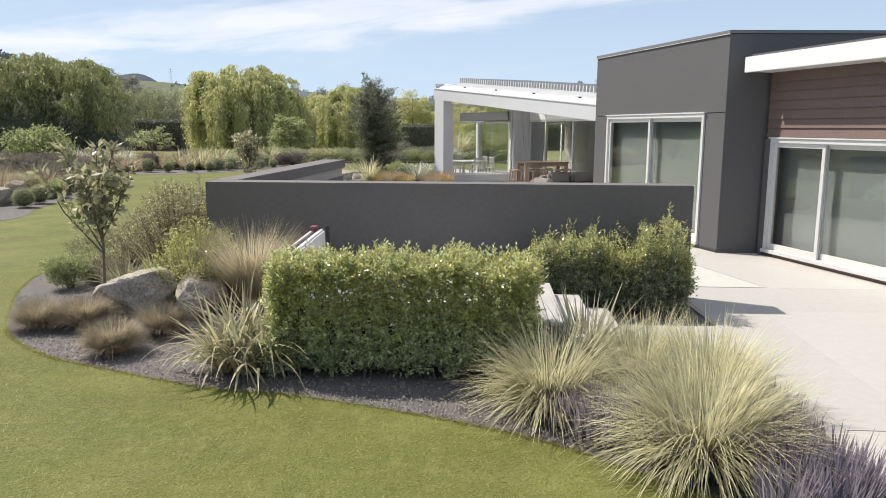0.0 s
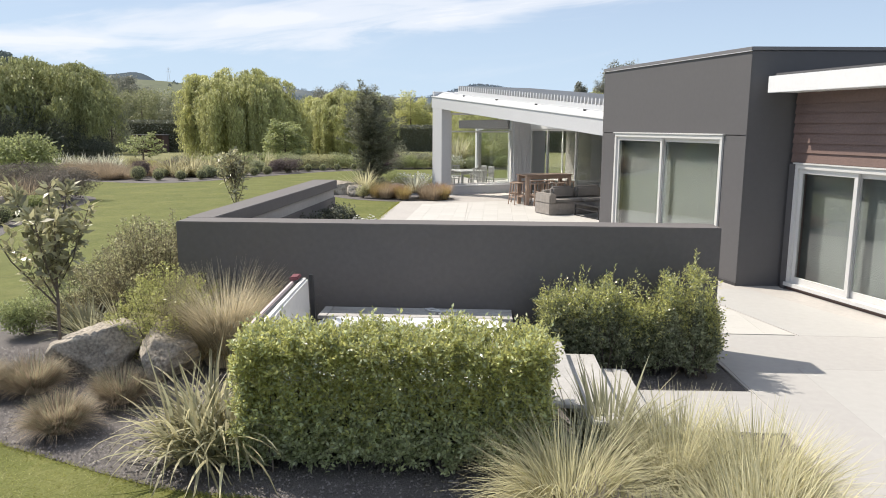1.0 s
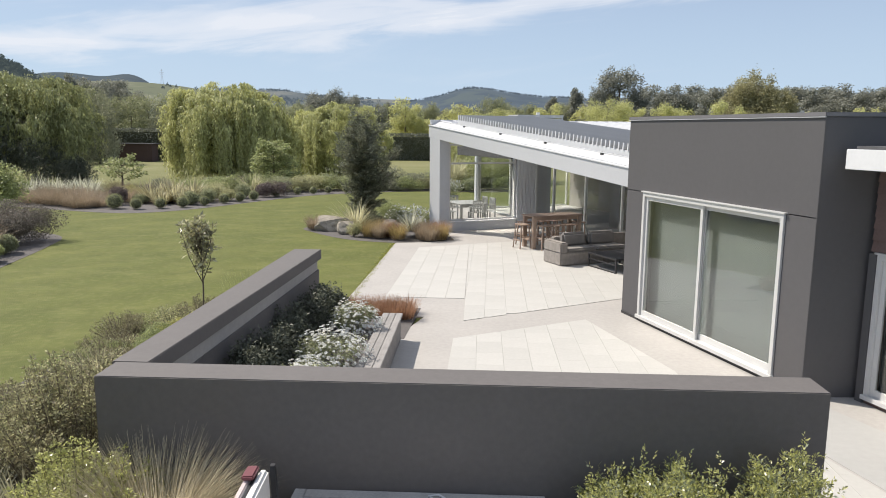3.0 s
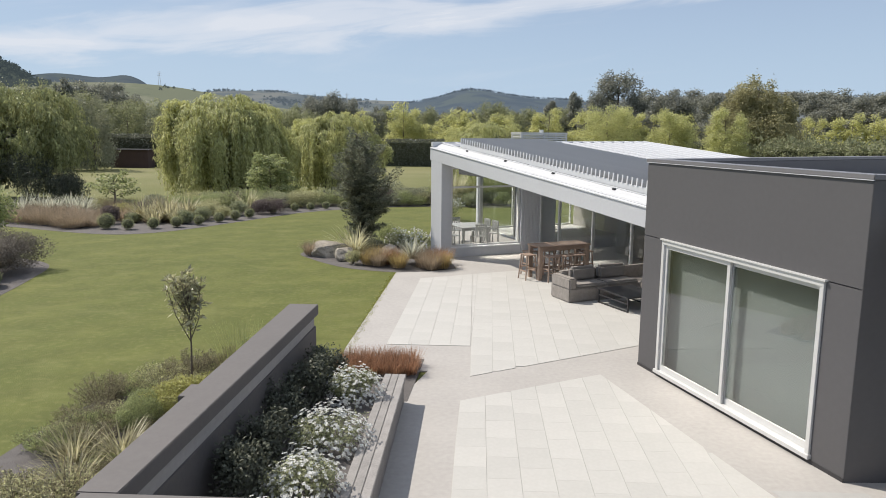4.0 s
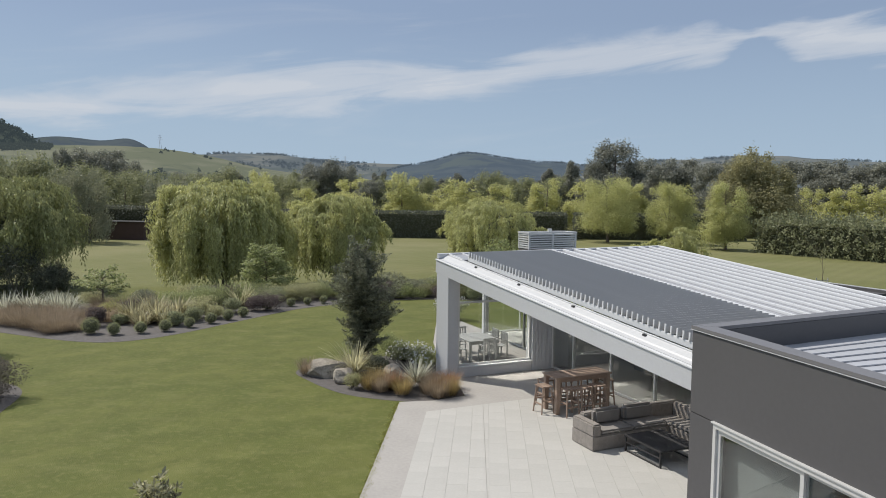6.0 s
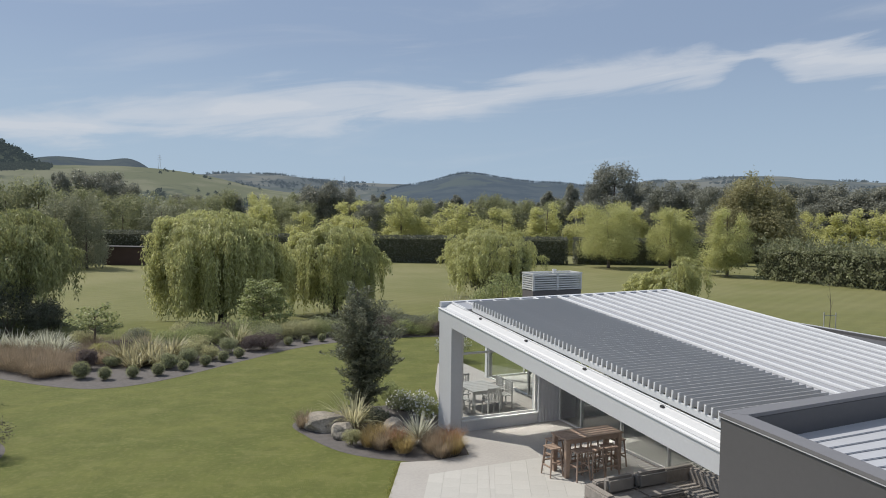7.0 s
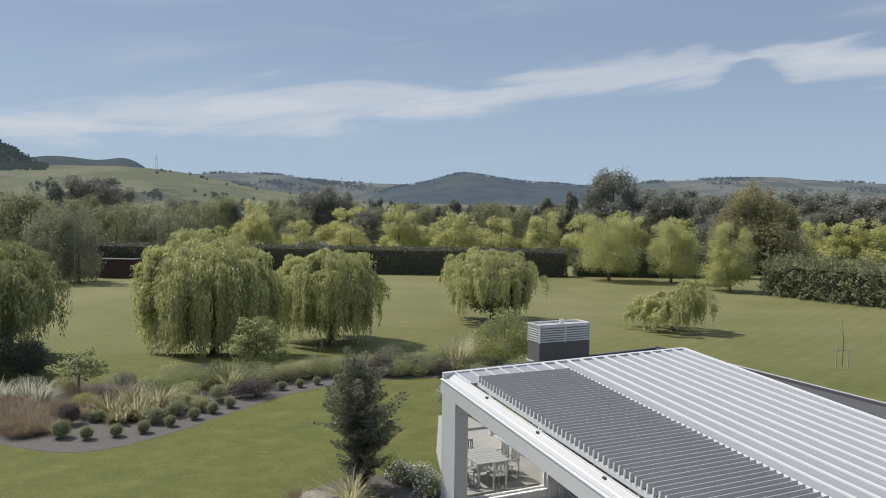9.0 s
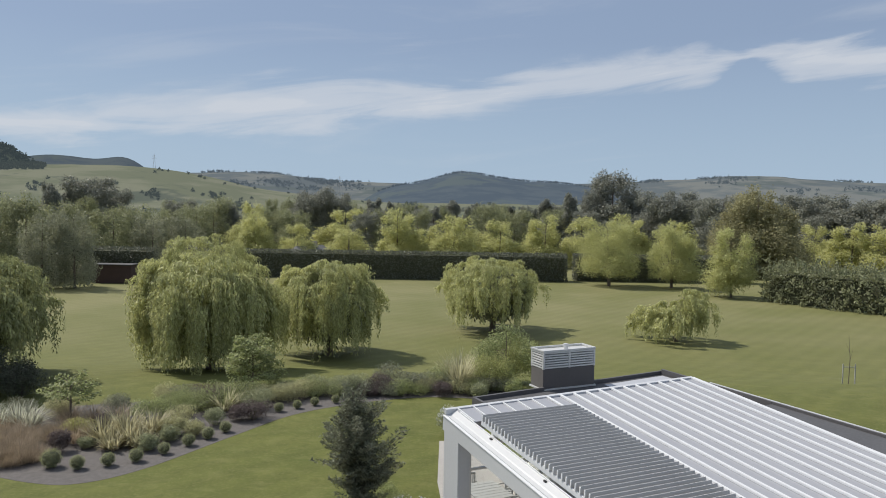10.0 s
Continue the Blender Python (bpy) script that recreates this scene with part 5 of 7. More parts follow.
for y0, y1 in ((-0.70, 0.0), (-1.44, -0.75), (-2.15, -1.49)):
    part("back_cushion", bbox((2.62, y0, 0.442), (2.815, y1, 0.82), 0.06), CUSHION, sofa)

ct = thing("coffee_table", "low dark metal coffee table on a slim frame", "table", PM @ Matrix.Translation((1.05, -9.42, 0)))
part("tabletop", bbox((0, 0, 0.34), (1.05, 1.2, 0.375), 0.006), DARKMETAL, ct)
for x in (0.01, 1.0):
    for y in (0.01, 1.15):
        part("leg", bbox((x, y, 0.035), (x + 0.04, y + 0.04, 0.34), 0.004), DARKMETAL, ct)
    part("foot_rail", bbox((x, 0.01, 0.0), (x + 0.04, 1.19, 0.035), 0.004), DARKMETAL, ct)
    part("mid_rail", bbox((x, 0.05, 0.20), (x + 0.03, 1.15, 0.23), 0.004), DARKMETAL, ct)

dt = thing("dining_table", "pale grey outdoor dining table on the terrace", "table", PM @ Matrix.Translation((1.5, 0.55, 0.02)))
for i in range(7):
    part("top_slat", bbox((0, i * 0.2, 0.70), (1.15, i * 0.2 + 0.192, 0.74), 0.006), TABLEGREY, dt)
for x in (0.05, 1.02):
    for y in (0.06, 1.25):
        part("leg", bbox((x, y, 0), (x + 0.08, y + 0.08, 0.70), 0.005), TABLEGREY, dt)
for y in (0.08, 1.29):
    part("apron", bbox((0.13, y, 0.60), (1.02, y + 0.03, 0.70), 0.004), TABLEGREY, dt)


def dining_chair(m):
    t = thing("dining_chair", "grey slat-backed outdoor dining chair", "chair", m, "chairs round the dining table")
    for i in range(4):
        part("seat_slat", bbox((-0.22, -0.21 + i * 0.108, 0.43), (0.22, -0.21 + i * 0.108 + 0.098, 0.455), 0.005), TABLEGREY, t)
    for x in (-0.23, 0.19):
        part("front_leg", bbox((x, -0.22, 0), (x + 0.04, -0.18, 0.43), 0.004), TABLEGREY, t)
        part("back_post", bbox((x, 0.19, 0), (x + 0.04, 0.23, 0.90), 0.004), TABLEGREY, t)
        part("armrest", bbox((x, -0.22, 0.62), (x + 0.04, 0.19, 0.65), 0.004), TABLEGREY, t)
    part("top_rail", bbox((-0.19, 0.195, 0.84), (0.19, 0.225, 0.90), 0.004), TABLEGREY, t)
    for i in range(5):
        part("back_slat", bbox((-0.17 + i * 0.075, 0.20, 0.456), (-0.17 + i * 0.075 + 0.035, 0.22, 0.84), 0.003), TABLEGREY, t)
    return t


chair = dining_chair(PM @ pose(2.05, 0.35, 0.02, 0, 0, 180))
for x, y, a in ((2.85, 0.95, -90), (2.85, 1.6, -90), (1.28, 0.95, 90), (1.28, 1.6, 90), (2.05, 2.2, 0)):
    copy_thing(chair, PM @ pose(x, y, 0.02, 0, 0, a))

# ---- spa ----
spa = thing("hot_tub", "white acrylic hot tub with grey jets, uncovered", "hot tub", pose(0.00, 10.75, 0) @ Matrix.Diagonal((0.955, 0.98, 1, 1)))


def round_rect(w, h, r, n=6):
    out = []
    for cx, cy, a0 in ((w / 2 - r, h / 2 - r, 0), (-w / 2 + r, h / 2 - r, 90), (-w / 2 + r, -h / 2 + r, 180), (w / 2 - r, -h / 2 + r, 270)):
        for k in range(n + 1):
            a = radians(a0 + 90 * k / n)
            out.append((cx + r * math.cos(a), cy + r * math.sin(a)))
    return out


bm = bmesh.new()
prof = [(2.04, 2.0, 0.22, 0.42), (2.08, 2.04, 0.24, 0.50), (2.06, 2.02, 0.24, 0.545), (2.0, 1.96, 0.24, 0.56), (1.86, 1.82, 0.24, 0.55), (1.78, 1.72, 0.26, 0.50),
        (1.66, 1.60, 0.28, 0.33), (1.56, 1.50, 0.30, 0.12), (1.25, 1.15, 0.30, 0.06), (1.1, 1.0, 0.3, -0.12)]
loops = [[bm.verts.new((x, y, z)) for x, y in round_rect(w, h, r)] for w, h, r, z in prof]
for a, b in zip(loops[:-1], loops[1:]):
    for k in range(len(a)):
        bm.faces.new((a[k], a[(k + 1) % len(a)], b[(k + 1) % len(a)], b[k]))
bm.faces.new(loops[-1])
o = part("shell", bm, ACRYLIC, spa, "glossy white moulded shell")
o.data.polygons.foreach_set("use_smooth", np.ones(len(o.data.polygons), bool))
for lo, hi in (((-1.0, -0.98, -0.02), (1.0, -0.94, 0.42)), ((-1.0, 0.94, -0.02), (1.0, 0.98, 0.42)), ((-1.0, -0.94, -0.02), (-0.96, 0.94, 0.42)), ((0.96, -0.94, -0.02), (1.0, 0.94, 0.42))):
    part("skirt", bbox(lo, hi, 0.005), DARKMETAL, spa, "dark cabinet skirt")


def jet(x, y, z, r, nx, ny):
    v = Vector((nx, ny, 0.35)).normalized()
    q = v.to_track_quat("Z", "Y").to_matrix().to_4x4()
    bm = bmesh.new()
    bmesh.ops.create_cone(bm, cap_ends=True, segments=14, radius1=r, radius2=r * 0.75, depth=0.03, matrix=Matrix.Translation((x, y, z)) @ q)
    bmesh.ops.create_cone(bm, cap_ends=True, segments=10, radius1=r * 0.45, radius2=r * 0.35, depth=0.05, matrix=Matrix.Translation((x, y, z)) @ q)
    part("jet", bm, JET, spa, "round grey massage jet")


for x, z, r in ((-0.03, 0.26, 0.055), (0.115, 0.26, 0.055), (0.62, 0.30, 0.045), (0.74, 0.28, 0.028), (-0.67, 0.29, 0.022), (-0.62, 0.31, 0.022), (-0.57, 0.315, 0.022), (-0.52, 0.315, 0.022),
                (-0.60, 0.25, 0.022), (-0.54, 0.255, 0.022), (0.40, 0.32, 0.022), (0.46, 0.32, 0.022)):
    jet(x, 0.80 if z > 0.27 else 0.785, z, r, 0, -1)
for y, z in ((0.45, 0.4), (0.1, 0.36), (0.62, 0.42)):
    jet(-0.855, y, z, 0.045, 1, 0)
    jet(0.855, y, z, 0.045, -1, 0)

deck = thing("timber_deck", "weathered grey timber deck behind the hot tub", "deck")
part("fascia", bbox((-1.02, 11.91, 0.0), (1.06, 11.94, 0.47), 0.004), GREYWOOD, deck)
for i in range(3):
    part("deck_board", bbox((-0.97, 11.90 + i * 0.138, 0.475), (1.02, 11.90 + i * 0.138 + 0.13, 0.512), 0.004), GREYWOOD, deck)
part("edge_board", bbox((-1.07, 11.90, 0.474), (-0.975, 12.31, 0.512), 0.004), GREYWOOD, deck)
cable = obj("cable", tubes("cable", [([(0.22, 11.86, 0.57), (0.24, 12.0, 0.525), (0.25, 12.12, 0.525), (0.36, 12.19, 0.525), (0.44, 12.17, 0.525), (0.40, 12.13, 0.525),
            (0.24, 12.12, 0.525), (0.12, 12.16, 0.525), (0.06, 12.22, 0.525), (0.14, 12.25, 0.525), (0.25, 12.13, 0.528)], [0.009] * 11)], 6), WHITE)
tagged(cable, "thin white cord looped on the deck", "cord")

cover = thing("spa_cover", "off-white folded spa cover standing on edge", "spa cover", pose(-1.09, 10.85, 0, 0, -2, 3))
part("panel", bbox((-0.024, -0.98, 0.03), (0.05, 0.90, 0.96), 0.02), VINYL, cover)
part("second_panel", bbox((-0.09, -0.98, 0.03), (-0.048, 0.90, 0.95), 0.02), VINYL, cover, "folded second cover panel")
part("piping", bbox((-0.095, -0.99, 0.945), (-0.050, 0.90, 0.966), 0.01), BINDING, cover, "faded pink edge binding")
part("seam", bbox((-0.046, -0.975, 0.05), (-0.026, 0.895, 0.950), 0.004), DARKMETAL, cover, "dark hinge seam")
part("buckle", bbox((-0.10, 0.68, 0.973), (-0.01, 0.86, 1.01), 0.01), MAROON, cover, "red strap buckle")
part("bracket", bbox((0.06, 0.88, 0.0), (0.10, 0.93, 0.99), 0.004), DARKMETAL, cover, "dark lifter bracket")

steps = thing("timber_steps", "weathered grey timber steps beside the hot tub", "steps")
for i, (x, z) in enumerate(((1.19, 0.42), (1.52, 0.29), (1.84, 0.145))):
    for k in range(2):
        part("tread", bbox((x + k * 0.150, 9.75, z - 0.03), (x + k * 0.150 + 0.143, 11.45, z), 0.004), GREYWOOD, steps)
    part("riser", bbox((x + 0.27, 9.77, 0.0), (x + 0.29, 11.43, z - 0.031), 0.0), GREYWOOD, steps)


# ---- beds ----
def bed(name, poly, label, n=6, z=-0.024):
    loop = smooth_loop(poly, n) if n else poly
    return tagged(part(name, prism(loop, -0.1, z), GRAVEL), label, "garden bed", kind="structure"), loop


_, BED1 = bed("ground_bed_1", [(-4.85, 11.5), (-4.25, 10.55), (-3.48, 9.89), (-2.82, 9.58), (-1.56, 9.10), (-0.75, 8.97), (0.44, 8.58), (1.31, 8.15), (2.05, 7.55), (2.9, 6.9), (3.15, 7.6), (3.2, 9.0),
              (3.2, 12.3), (0.0, 12.4), (-2.7, 12.6), (-2.75, 18.6), (-3.3, 20.6), (-4.4, 20.2), (-5.6, 18.4), (-5.9, 16.0), (-5.85, 13.9), (-5.45, 12.6)], "grey gravel garden bed", 5)
_, BED2 = bed("ground_bed_2", [(-5.75, 32.3), (-5.04, 31.0), (-3.83, 29.75), (-2.54, 29.2), (-1.2, 29.1), (-0.35, 29.6), (-0.75, 31.6), (-1.25, 33.9), (-1.9, 34.7), (-3.1, 34.6), (-4.6, 33.8)], "gravel bed round the dark tree")
_, BED3 = bed("ground_bed_3", [(-22.6, 40.2), (-20.9, 38.4), (-18.4, 37.2), (-15.4, 36.1), (-13.6, 36.1), (-12.0, 37.7), (-10.1, 41.6), (-8.4, 44.8), (-5.8, 47.0), (-2.5, 48.4), (1.5, 48.3), (2.4, 50.0), (-2.3, 50.5), (-7.5, 49.6), (-12.7, 47.6), (-19.2, 45.2), (-22.6, 43.0)], "long curving gravel shrub bed")
_, BED4 = bed("ground_bed_4", [(-10.4, 19.5), (-11.1, 22.0), (-11.75, 25.0), (-12.25, 27.2), (-12.9, 29.2), (-14.2, 30.2), (-16, 30.5), (-19, 27), (-17, 20), (-13, 17)], "gravel bed of low shrubs")
_, BED5 = bed("ground_bed_5", [(-2.2, 18.5), (-0.78, 18.5), (-0.66, 20.66), (-2.1, 20.75)], "small planting pocket", 0, 0.004)

# loose gravel in the near bed
rng = np.random.default_rng(5)
p = np.stack([rng.uniform(-5.2, 2.6, 38000), rng.uniform(7.4, 12.2, 38000)], 1)
p = p[in_poly(p, BED1)]
m_ = len(p)
c = np.concatenate([p, np.full((m_, 1), -0.008)], 1)
sz = rng.uniform(0.005, 0.013, m_)[:, None, None]
tet = np.array([[1, 0, -0.3], [-0.5, 0.87, -0.3], [-0.5, -0.87, -0.3], [0.1, 0.1, 0.8]])
v = c[:, None] + sz * (tet[None] + rng.normal(size=(m_, 4, 3)) * 0.3)
f = (np.arange(m_)[:, None, None] * 4 + np.array([[0, 1, 3], [1, 2, 3], [2, 0, 3]])[None]).reshape(-1, 3)
tagged(obj("gravel", mesh_np("gravel", v.reshape(-1, 3), f), PEBBLE), "loose grey gravel mulch", "gravel", kind="stuff")

# short grass blades on the lawn near the bed
p = np.stack([rng.uniform(-6.5, 3.0, 260000), rng.uniform(4.2, 14.0, 260000)], 1)
keep = ~in_poly(p, BED1) & ~in_poly(p, SLAB) & (rng.uniform(0, 1, len(p)) < np.clip(1.5 - (p[:, 1] - 5) / 8, 0.12, 1))
p = p[keep]
m_ = len(p)
b = np.concatenate([p, np.full((m_, 1), GZ)], 1)
a = rng.uniform(0, 6.283, m_)
sd = np.stack([np.cos(a), np.sin(a), 0 * a], 1) * rng.uniform(0.002, 0.0042, (m_, 1))
tp = b + np.concatenate([rng.normal(0, 0.021, (m_, 2)), rng.uniform(0.004, 0.010, (m_, 1))], 1)
v = np.stack([b - sd, b + sd, tp], 1).reshape(-1, 3)
L_LAWN = leaf("lawn_blade", (0.315, 0.325, 0.098), island=0.22, back=0.5)
tagged(obj("grass", mesh_np("grass", v, np.arange(3 * m_).reshape(m_, 3)), L_LAWN), "short mown grass blades", "grass", kind="stuff")


# ragged grass edge along the patio
ex = np.concatenate([np.stack([-2.16 + 0 * np.linspace(0, 1, 5000), np.linspace(20.2, 28.9, 5000)], 1)])
ex[:, 0] += rng.normal(0, 0.035, len(ex)) + 0.03 * np.sin(ex[:, 1] * 9) + 0.02 * np.sin(ex[:, 1] * 23)
m_ = len(ex)
b = np.concatenate([ex, np.full((m_, 1), -0.02)], 1)
a = rng.uniform(0, 6.283, m_)
sd = np.stack([np.cos(a), np.sin(a), 0 * a], 1) * 0.005
tp = b + np.concatenate([rng.normal(0, 0.025, (m_, 2)), rng.uniform(0.02, 0.045, (m_, 1))], 1)
tagged(obj("grass", mesh_np("grass", np.stack([b - sd, b + sd, tp], 1).reshape(-1, 3), np.arange(3 * m_).reshape(m_, 3)), L_LAWN),
       "ragged grass fringe along the patio edge", "grass", kind="stuff")
ring = np.array([q for q in BED1 if q[1] < 14.5 and (q[0] < -3.0 or q[1] < 9.6)])
ring = ring[np.argsort(ring[:, 0] - 0.2 * ring[:, 1])]
t_ = rng.uniform(0, len(ring) - 1.001, 9000)
i_ = t_.astype(int)
step = np.linalg.norm(ring[i_ + 1] - ring[i_], axis=1)
ex = (ring[i_] + (ring[i_ + 1] - ring[i_]) * (t_ - i_)[:, None] + rng.normal(0, 0.016, (9000, 2)))[step < 0.6]
m_ = len(ex)
b = np.concatenate([ex, np.full((m_, 1), -0.03)], 1)
a = rng.uniform(0, 6.283, m_)
sd = np.stack([np.cos(a), np.sin(a), 0 * a], 1) * 0.004
tp = b + np.concatenate([rng.normal(0, 0.020, (m_, 2)), rng.uniform(0.010, 0.026, (m_, 1))], 1)
tagged(obj("grass", mesh_np("grass", np.stack([b - sd, b + sd, tp], 1).reshape(-1, 3), np.arange(3 * m_).reshape(m_, 3)), L_LAWN),
       "ragged grass fringe along the gravel bed", "grass", kind="stuff")


def boulder(x, y, w, d, h, seed, label="weathered grey boulder with lichen"):
    rg = np.random.default_rng(int(seed * 10))
    facets = [(Vector(unit(rg.normal(size=3) * (1, 1, 0.6))), rg.uniform(0.62, 0.84)) for _ in range(13)] + [(Vector(unit(np.array([rg.normal() * 0.2, rg.normal() * 0.2, 1.0]))), 0.70)]
    bm = bmesh.new()
    bmesh.ops.create_icosphere(bm, subdivisions=5, radius=1.0)
    for q in bm.verts:
        n3 = q.co.normalized()
        k = 1.02
        for c3, r3 in facets:
            f3 = n3.dot(c3)
            if f3 > 0.3:
                k = min(k, r3 / f3)
        k += 0.045 * noise.fractal(n3 * 2.2 + Vector((seed, 0, 0)), 0.9, 2.0, 6) + 0.022 * noise.fractal(n3 * 9 + Vector((0, seed, 0)), 0.7, 2.0, 4)
        q.co = Vector((n3.x * w * 0.56 * k, n3.y * d * 0.56 * k, n3.z * h * 0.74 * k + h * 0.38))
    o = part("boulder", bm, STONE)
    o.data.polygons.foreach_set("use_smooth", np.ones(len(o.data.polygons), bool))
    o.matrix_world = pose(x, y, 0, 0, 0, seed * 47)
    return tagged(o, label, "boulder", "boulders in the beds")


# ---- near bed: hedge, shrubs, grasses ----
def leafy_bush(name, label, category, x0, x1, y0, y1, h, count, seed, per=12, size=0.042, top=0.1, group="", tall=(), tip=0.72, clear=0.07, sprigs=60, old=None):
    """A dense bush: stems within, and over its whole surface short leafy twigs that lean outwards and up; young shoots stand out at the top."""
    rng = np.random.default_rng(seed)
    t = thing(name, label, category, None, group)

    def crest(bx, by):
        z = h * (1 + 0.13 * noise.noise(Vector((bx * 3.1, by * 3.0, seed)))) - top * 0.5 - 0.16 * max(0, 1 - (bx - x0) / 0.16) ** 2 - 0.16 * max(0, 1 - (x1 - bx) / 0.16) ** 2 - 0.10 * max(0, 1 - (by - y0) / 0.14) ** 2
        for cx, wide, gain in tall:
            z += gain * math.exp(-((bx - cx) / wide) ** 2)
        return z

    stems = []
    for i in range(26):
        bx, by = rng.uniform(x0 + 0.06, x1 - 0.06), rng.uniform(y0 + 0.08, y1 - 0.08)
        e = (bx + rng.normal() * 0.10, by + rng.normal() * 0.05, crest(bx, by) * rng.uniform(0.7, 0.9))
        stems.append(([(bx, by, -0.02), ((bx + e[0]) / 2 + rng.normal() * 0.03, (by + e[1]) / 2, e[2] / 2), e], [0.009, 0.006, 0.002]))
    obj("branching", tubes("branching", stems, 5), BARK, t)
    lx, ly = x1 - x0, y1 - y0
    area = np.array([ly * h, ly * h, lx * h * 1.25, lx * h * 0.5, lx * ly * 1.3, lx * h * 0.8])
    side = rng.choice(6, count, p=area / area.sum())
    P, W, N = [], [], []
    for k in side:
        u, v = rng.uniform(0, 1), rng.uniform(0, 1)
        bx, by = x0 + lx * u, y0 + ly * v
        z = clear + (crest(bx, by) - clear) * rng.uniform(0, 1)
        nrm = np.zeros(3)
        deep = abs(rng.normal()) * 0.055
        if k < 2:
            bx, nrm[0] = (x0 + deep, -1) if k == 0 else (x1 - deep, 1)
        elif k < 4:
            by, nrm[1] = (y0 + deep, -1) if k == 2 else (y1 - deep, 1)
        elif k == 4:
            z, nrm[2] = crest(bx, by) - deep, 1
        else:
            nrm[2] = 0.3
        bulge = 0.075 * noise.noise(Vector((bx * 3.6, by * 3.6, z * 3.6 + seed))) + 0.035 * noise.noise(Vector((bx * 9, by * 9, z * 9)))
        if z < 0.25:
            bulge -= 0.10 * (0.25 - z) / 0.25
        base = np.array([bx, by, z]) + nrm * (bulge - 0.05)
        way = unit(nrm * 0.75 + (0, 0, 0.75) + rng.normal(size=3) * 0.45)
        ln = rng.uniform(0.06, 0.15)
        m = per
        s = np.linspace(0.1, 1.0, m) + rng.normal(size=m) * 0.04
        o = unit(np.cross(way, rng.normal(size=(m, 3))))
        P.append(base + way * (s * ln)[:, None] + o * 0.006)
        W.append(o * 1.0 + way * (0.25 + 0.8 * s)[:, None] + rng.normal(size=(m, 3)) * 0.18)
        N.append(np.tile(nrm * 0.8 + (0, 0, 0.8), (m, 1)) + way * 0.3 + rng.normal(size=(m, 3)) * 0.35)
    for i in range(sprigs):
        bx, by = rng.uniform(x0 + 0.03, x1 - 0.03), rng.uniform(y0 + 0.03, y1 - 0.03)
        way = unit(np.array([rng.normal() * 0.16, rng.normal() * 0.16, 1.0]))
        ln, m = rng.uniform(0.08, 0.06 + top * 1.6), 14
        s = np.linspace(0.0, 1.0, m)
        o = unit(np.cross(way, rng.normal(size=(m, 3))))
        P.append(np.array([bx, by, crest(bx, by) - 0.05]) + way * (s * ln)[:, None])
        W.append(o * 0.8 + way * 0.9)
        N.append(o * 0.3 + (0, 0, 0.8) + rng.normal(size=(m, 3)) * 0.3)
    P, W, N = np.concatenate(P), np.concatenate(W), np.concatenate(N)
    P[:, 2] = np.maximum(P[:, 2], 0.03)
    lim = np.array([crest(q[0], q[1]) for q in P]) if len(P) < 90000 else h
    new_leaf = (P[:, 2] > lim * tip + rng.normal(size=len(P)) * 0.13 * h) & (rng.uniform(size=len(P)) < 0.75)
    obj("foliage", leaf_mesh("foliage", P[~new_leaf], W[~new_leaf], size, size * 0.48, rng, 0.18, face=N[~new_leaf]), old or L_HEDGE, t)
    obj("new_growth", leaf_mesh("new_growth", P[new_leaf], W[new_leaf], size * 0.95, size * 0.42, rng, 0.18, face=N[new_leaf]), L_HEDGETIP, t, "yellow-green young leaves")
    return t


leafy_bush("clipped_hedge", "loosely clipped glossy green hedge in front of the hot tub", "hedge", -1.10, 1.18, 9.30, 9.90, 1.01, 6200, 11, size=0.042, top=0.09, tip=0.48, clear=0.03, sprigs=190)
leafy_bush("upright_shrub", "loose green shrub with yellow tips against the wall", "shrub", 1.32, 2.22, 11.62, 12.16, 0.82, 2300, 21, size=0.036, old=L_SHOOT, top=0.15, group="green shrubs against the wall",
           tall=((1.50, 0.05, 0.06), (1.76, 0.05, 0.10), (2.02, 0.07, 0.12)), tip=0.86, sprigs=70)
leafy_bush("upright_shrub", "tall green shrub with upright shoots by the wall end", "shrub", 2.30, 3.10, 11.60, 12.12, 0.68, 2200, 23, size=0.036, old=L_SHOOT, top=0.16, group="green shrubs against the wall",
           tall=((2.34, 0.05, 0.12), (2.62, 0.08, 0.36), (2.88, 0.07, 0.46), (3.03, 0.04, 0.14)), tip=0.86, sprigs=70)

G = "pale grasses by the path"
tuft_at("lomandra_clump", "fountain of pale straw-green grass", 1.28, 8.85, 1700, 0.15, 0.76, 1.10, 1.15, 0.0095, L_STRAW, 31, G, segs=6)
tuft_at("lomandra_clump", "large fountain of pale straw-green grass", 2.18, 7.95, 2200, 0.18, 0.86, 1.05, 1.15, 0.0095, L_STRAW, 32, G, segs=6)
tuft_at("lomandra_clump", "pale upright straw grass behind the clumps", 2.1, 9.35, 1400, 0.22, 0.68, 0.8, 0.9, 0.009, L_STRAW, 33, G, segs=6)
tuft_at("lomandra_clump", "pale upright straw grass beside the path", 2.5, 8.9, 1500, 0.20, 0.74, 0.8, 0.9, 0.009, L_STRAW, 34, G, segs=6)
tuft_at("flax_plant", "dull green spiky flax behind the grasses", 1.66, 9.70, 170, 0.14, 0.78, 1.05, 0.5, 0.038, L_FLAXDK, 35, category="flax")
flax = thing("flax_plant", "variegated cream and green flax clump", "flax", pose(-1.42, 9.56, 0))
FANS = [(0, 0, 0), (0.16, 0.08, 0), (-0.18, 0.05, 0), (0.06, -0.16, 0), (-0.10, -0.14, 0), (0.20, -0.10, 0), (-0.02, 0.2, 0)]
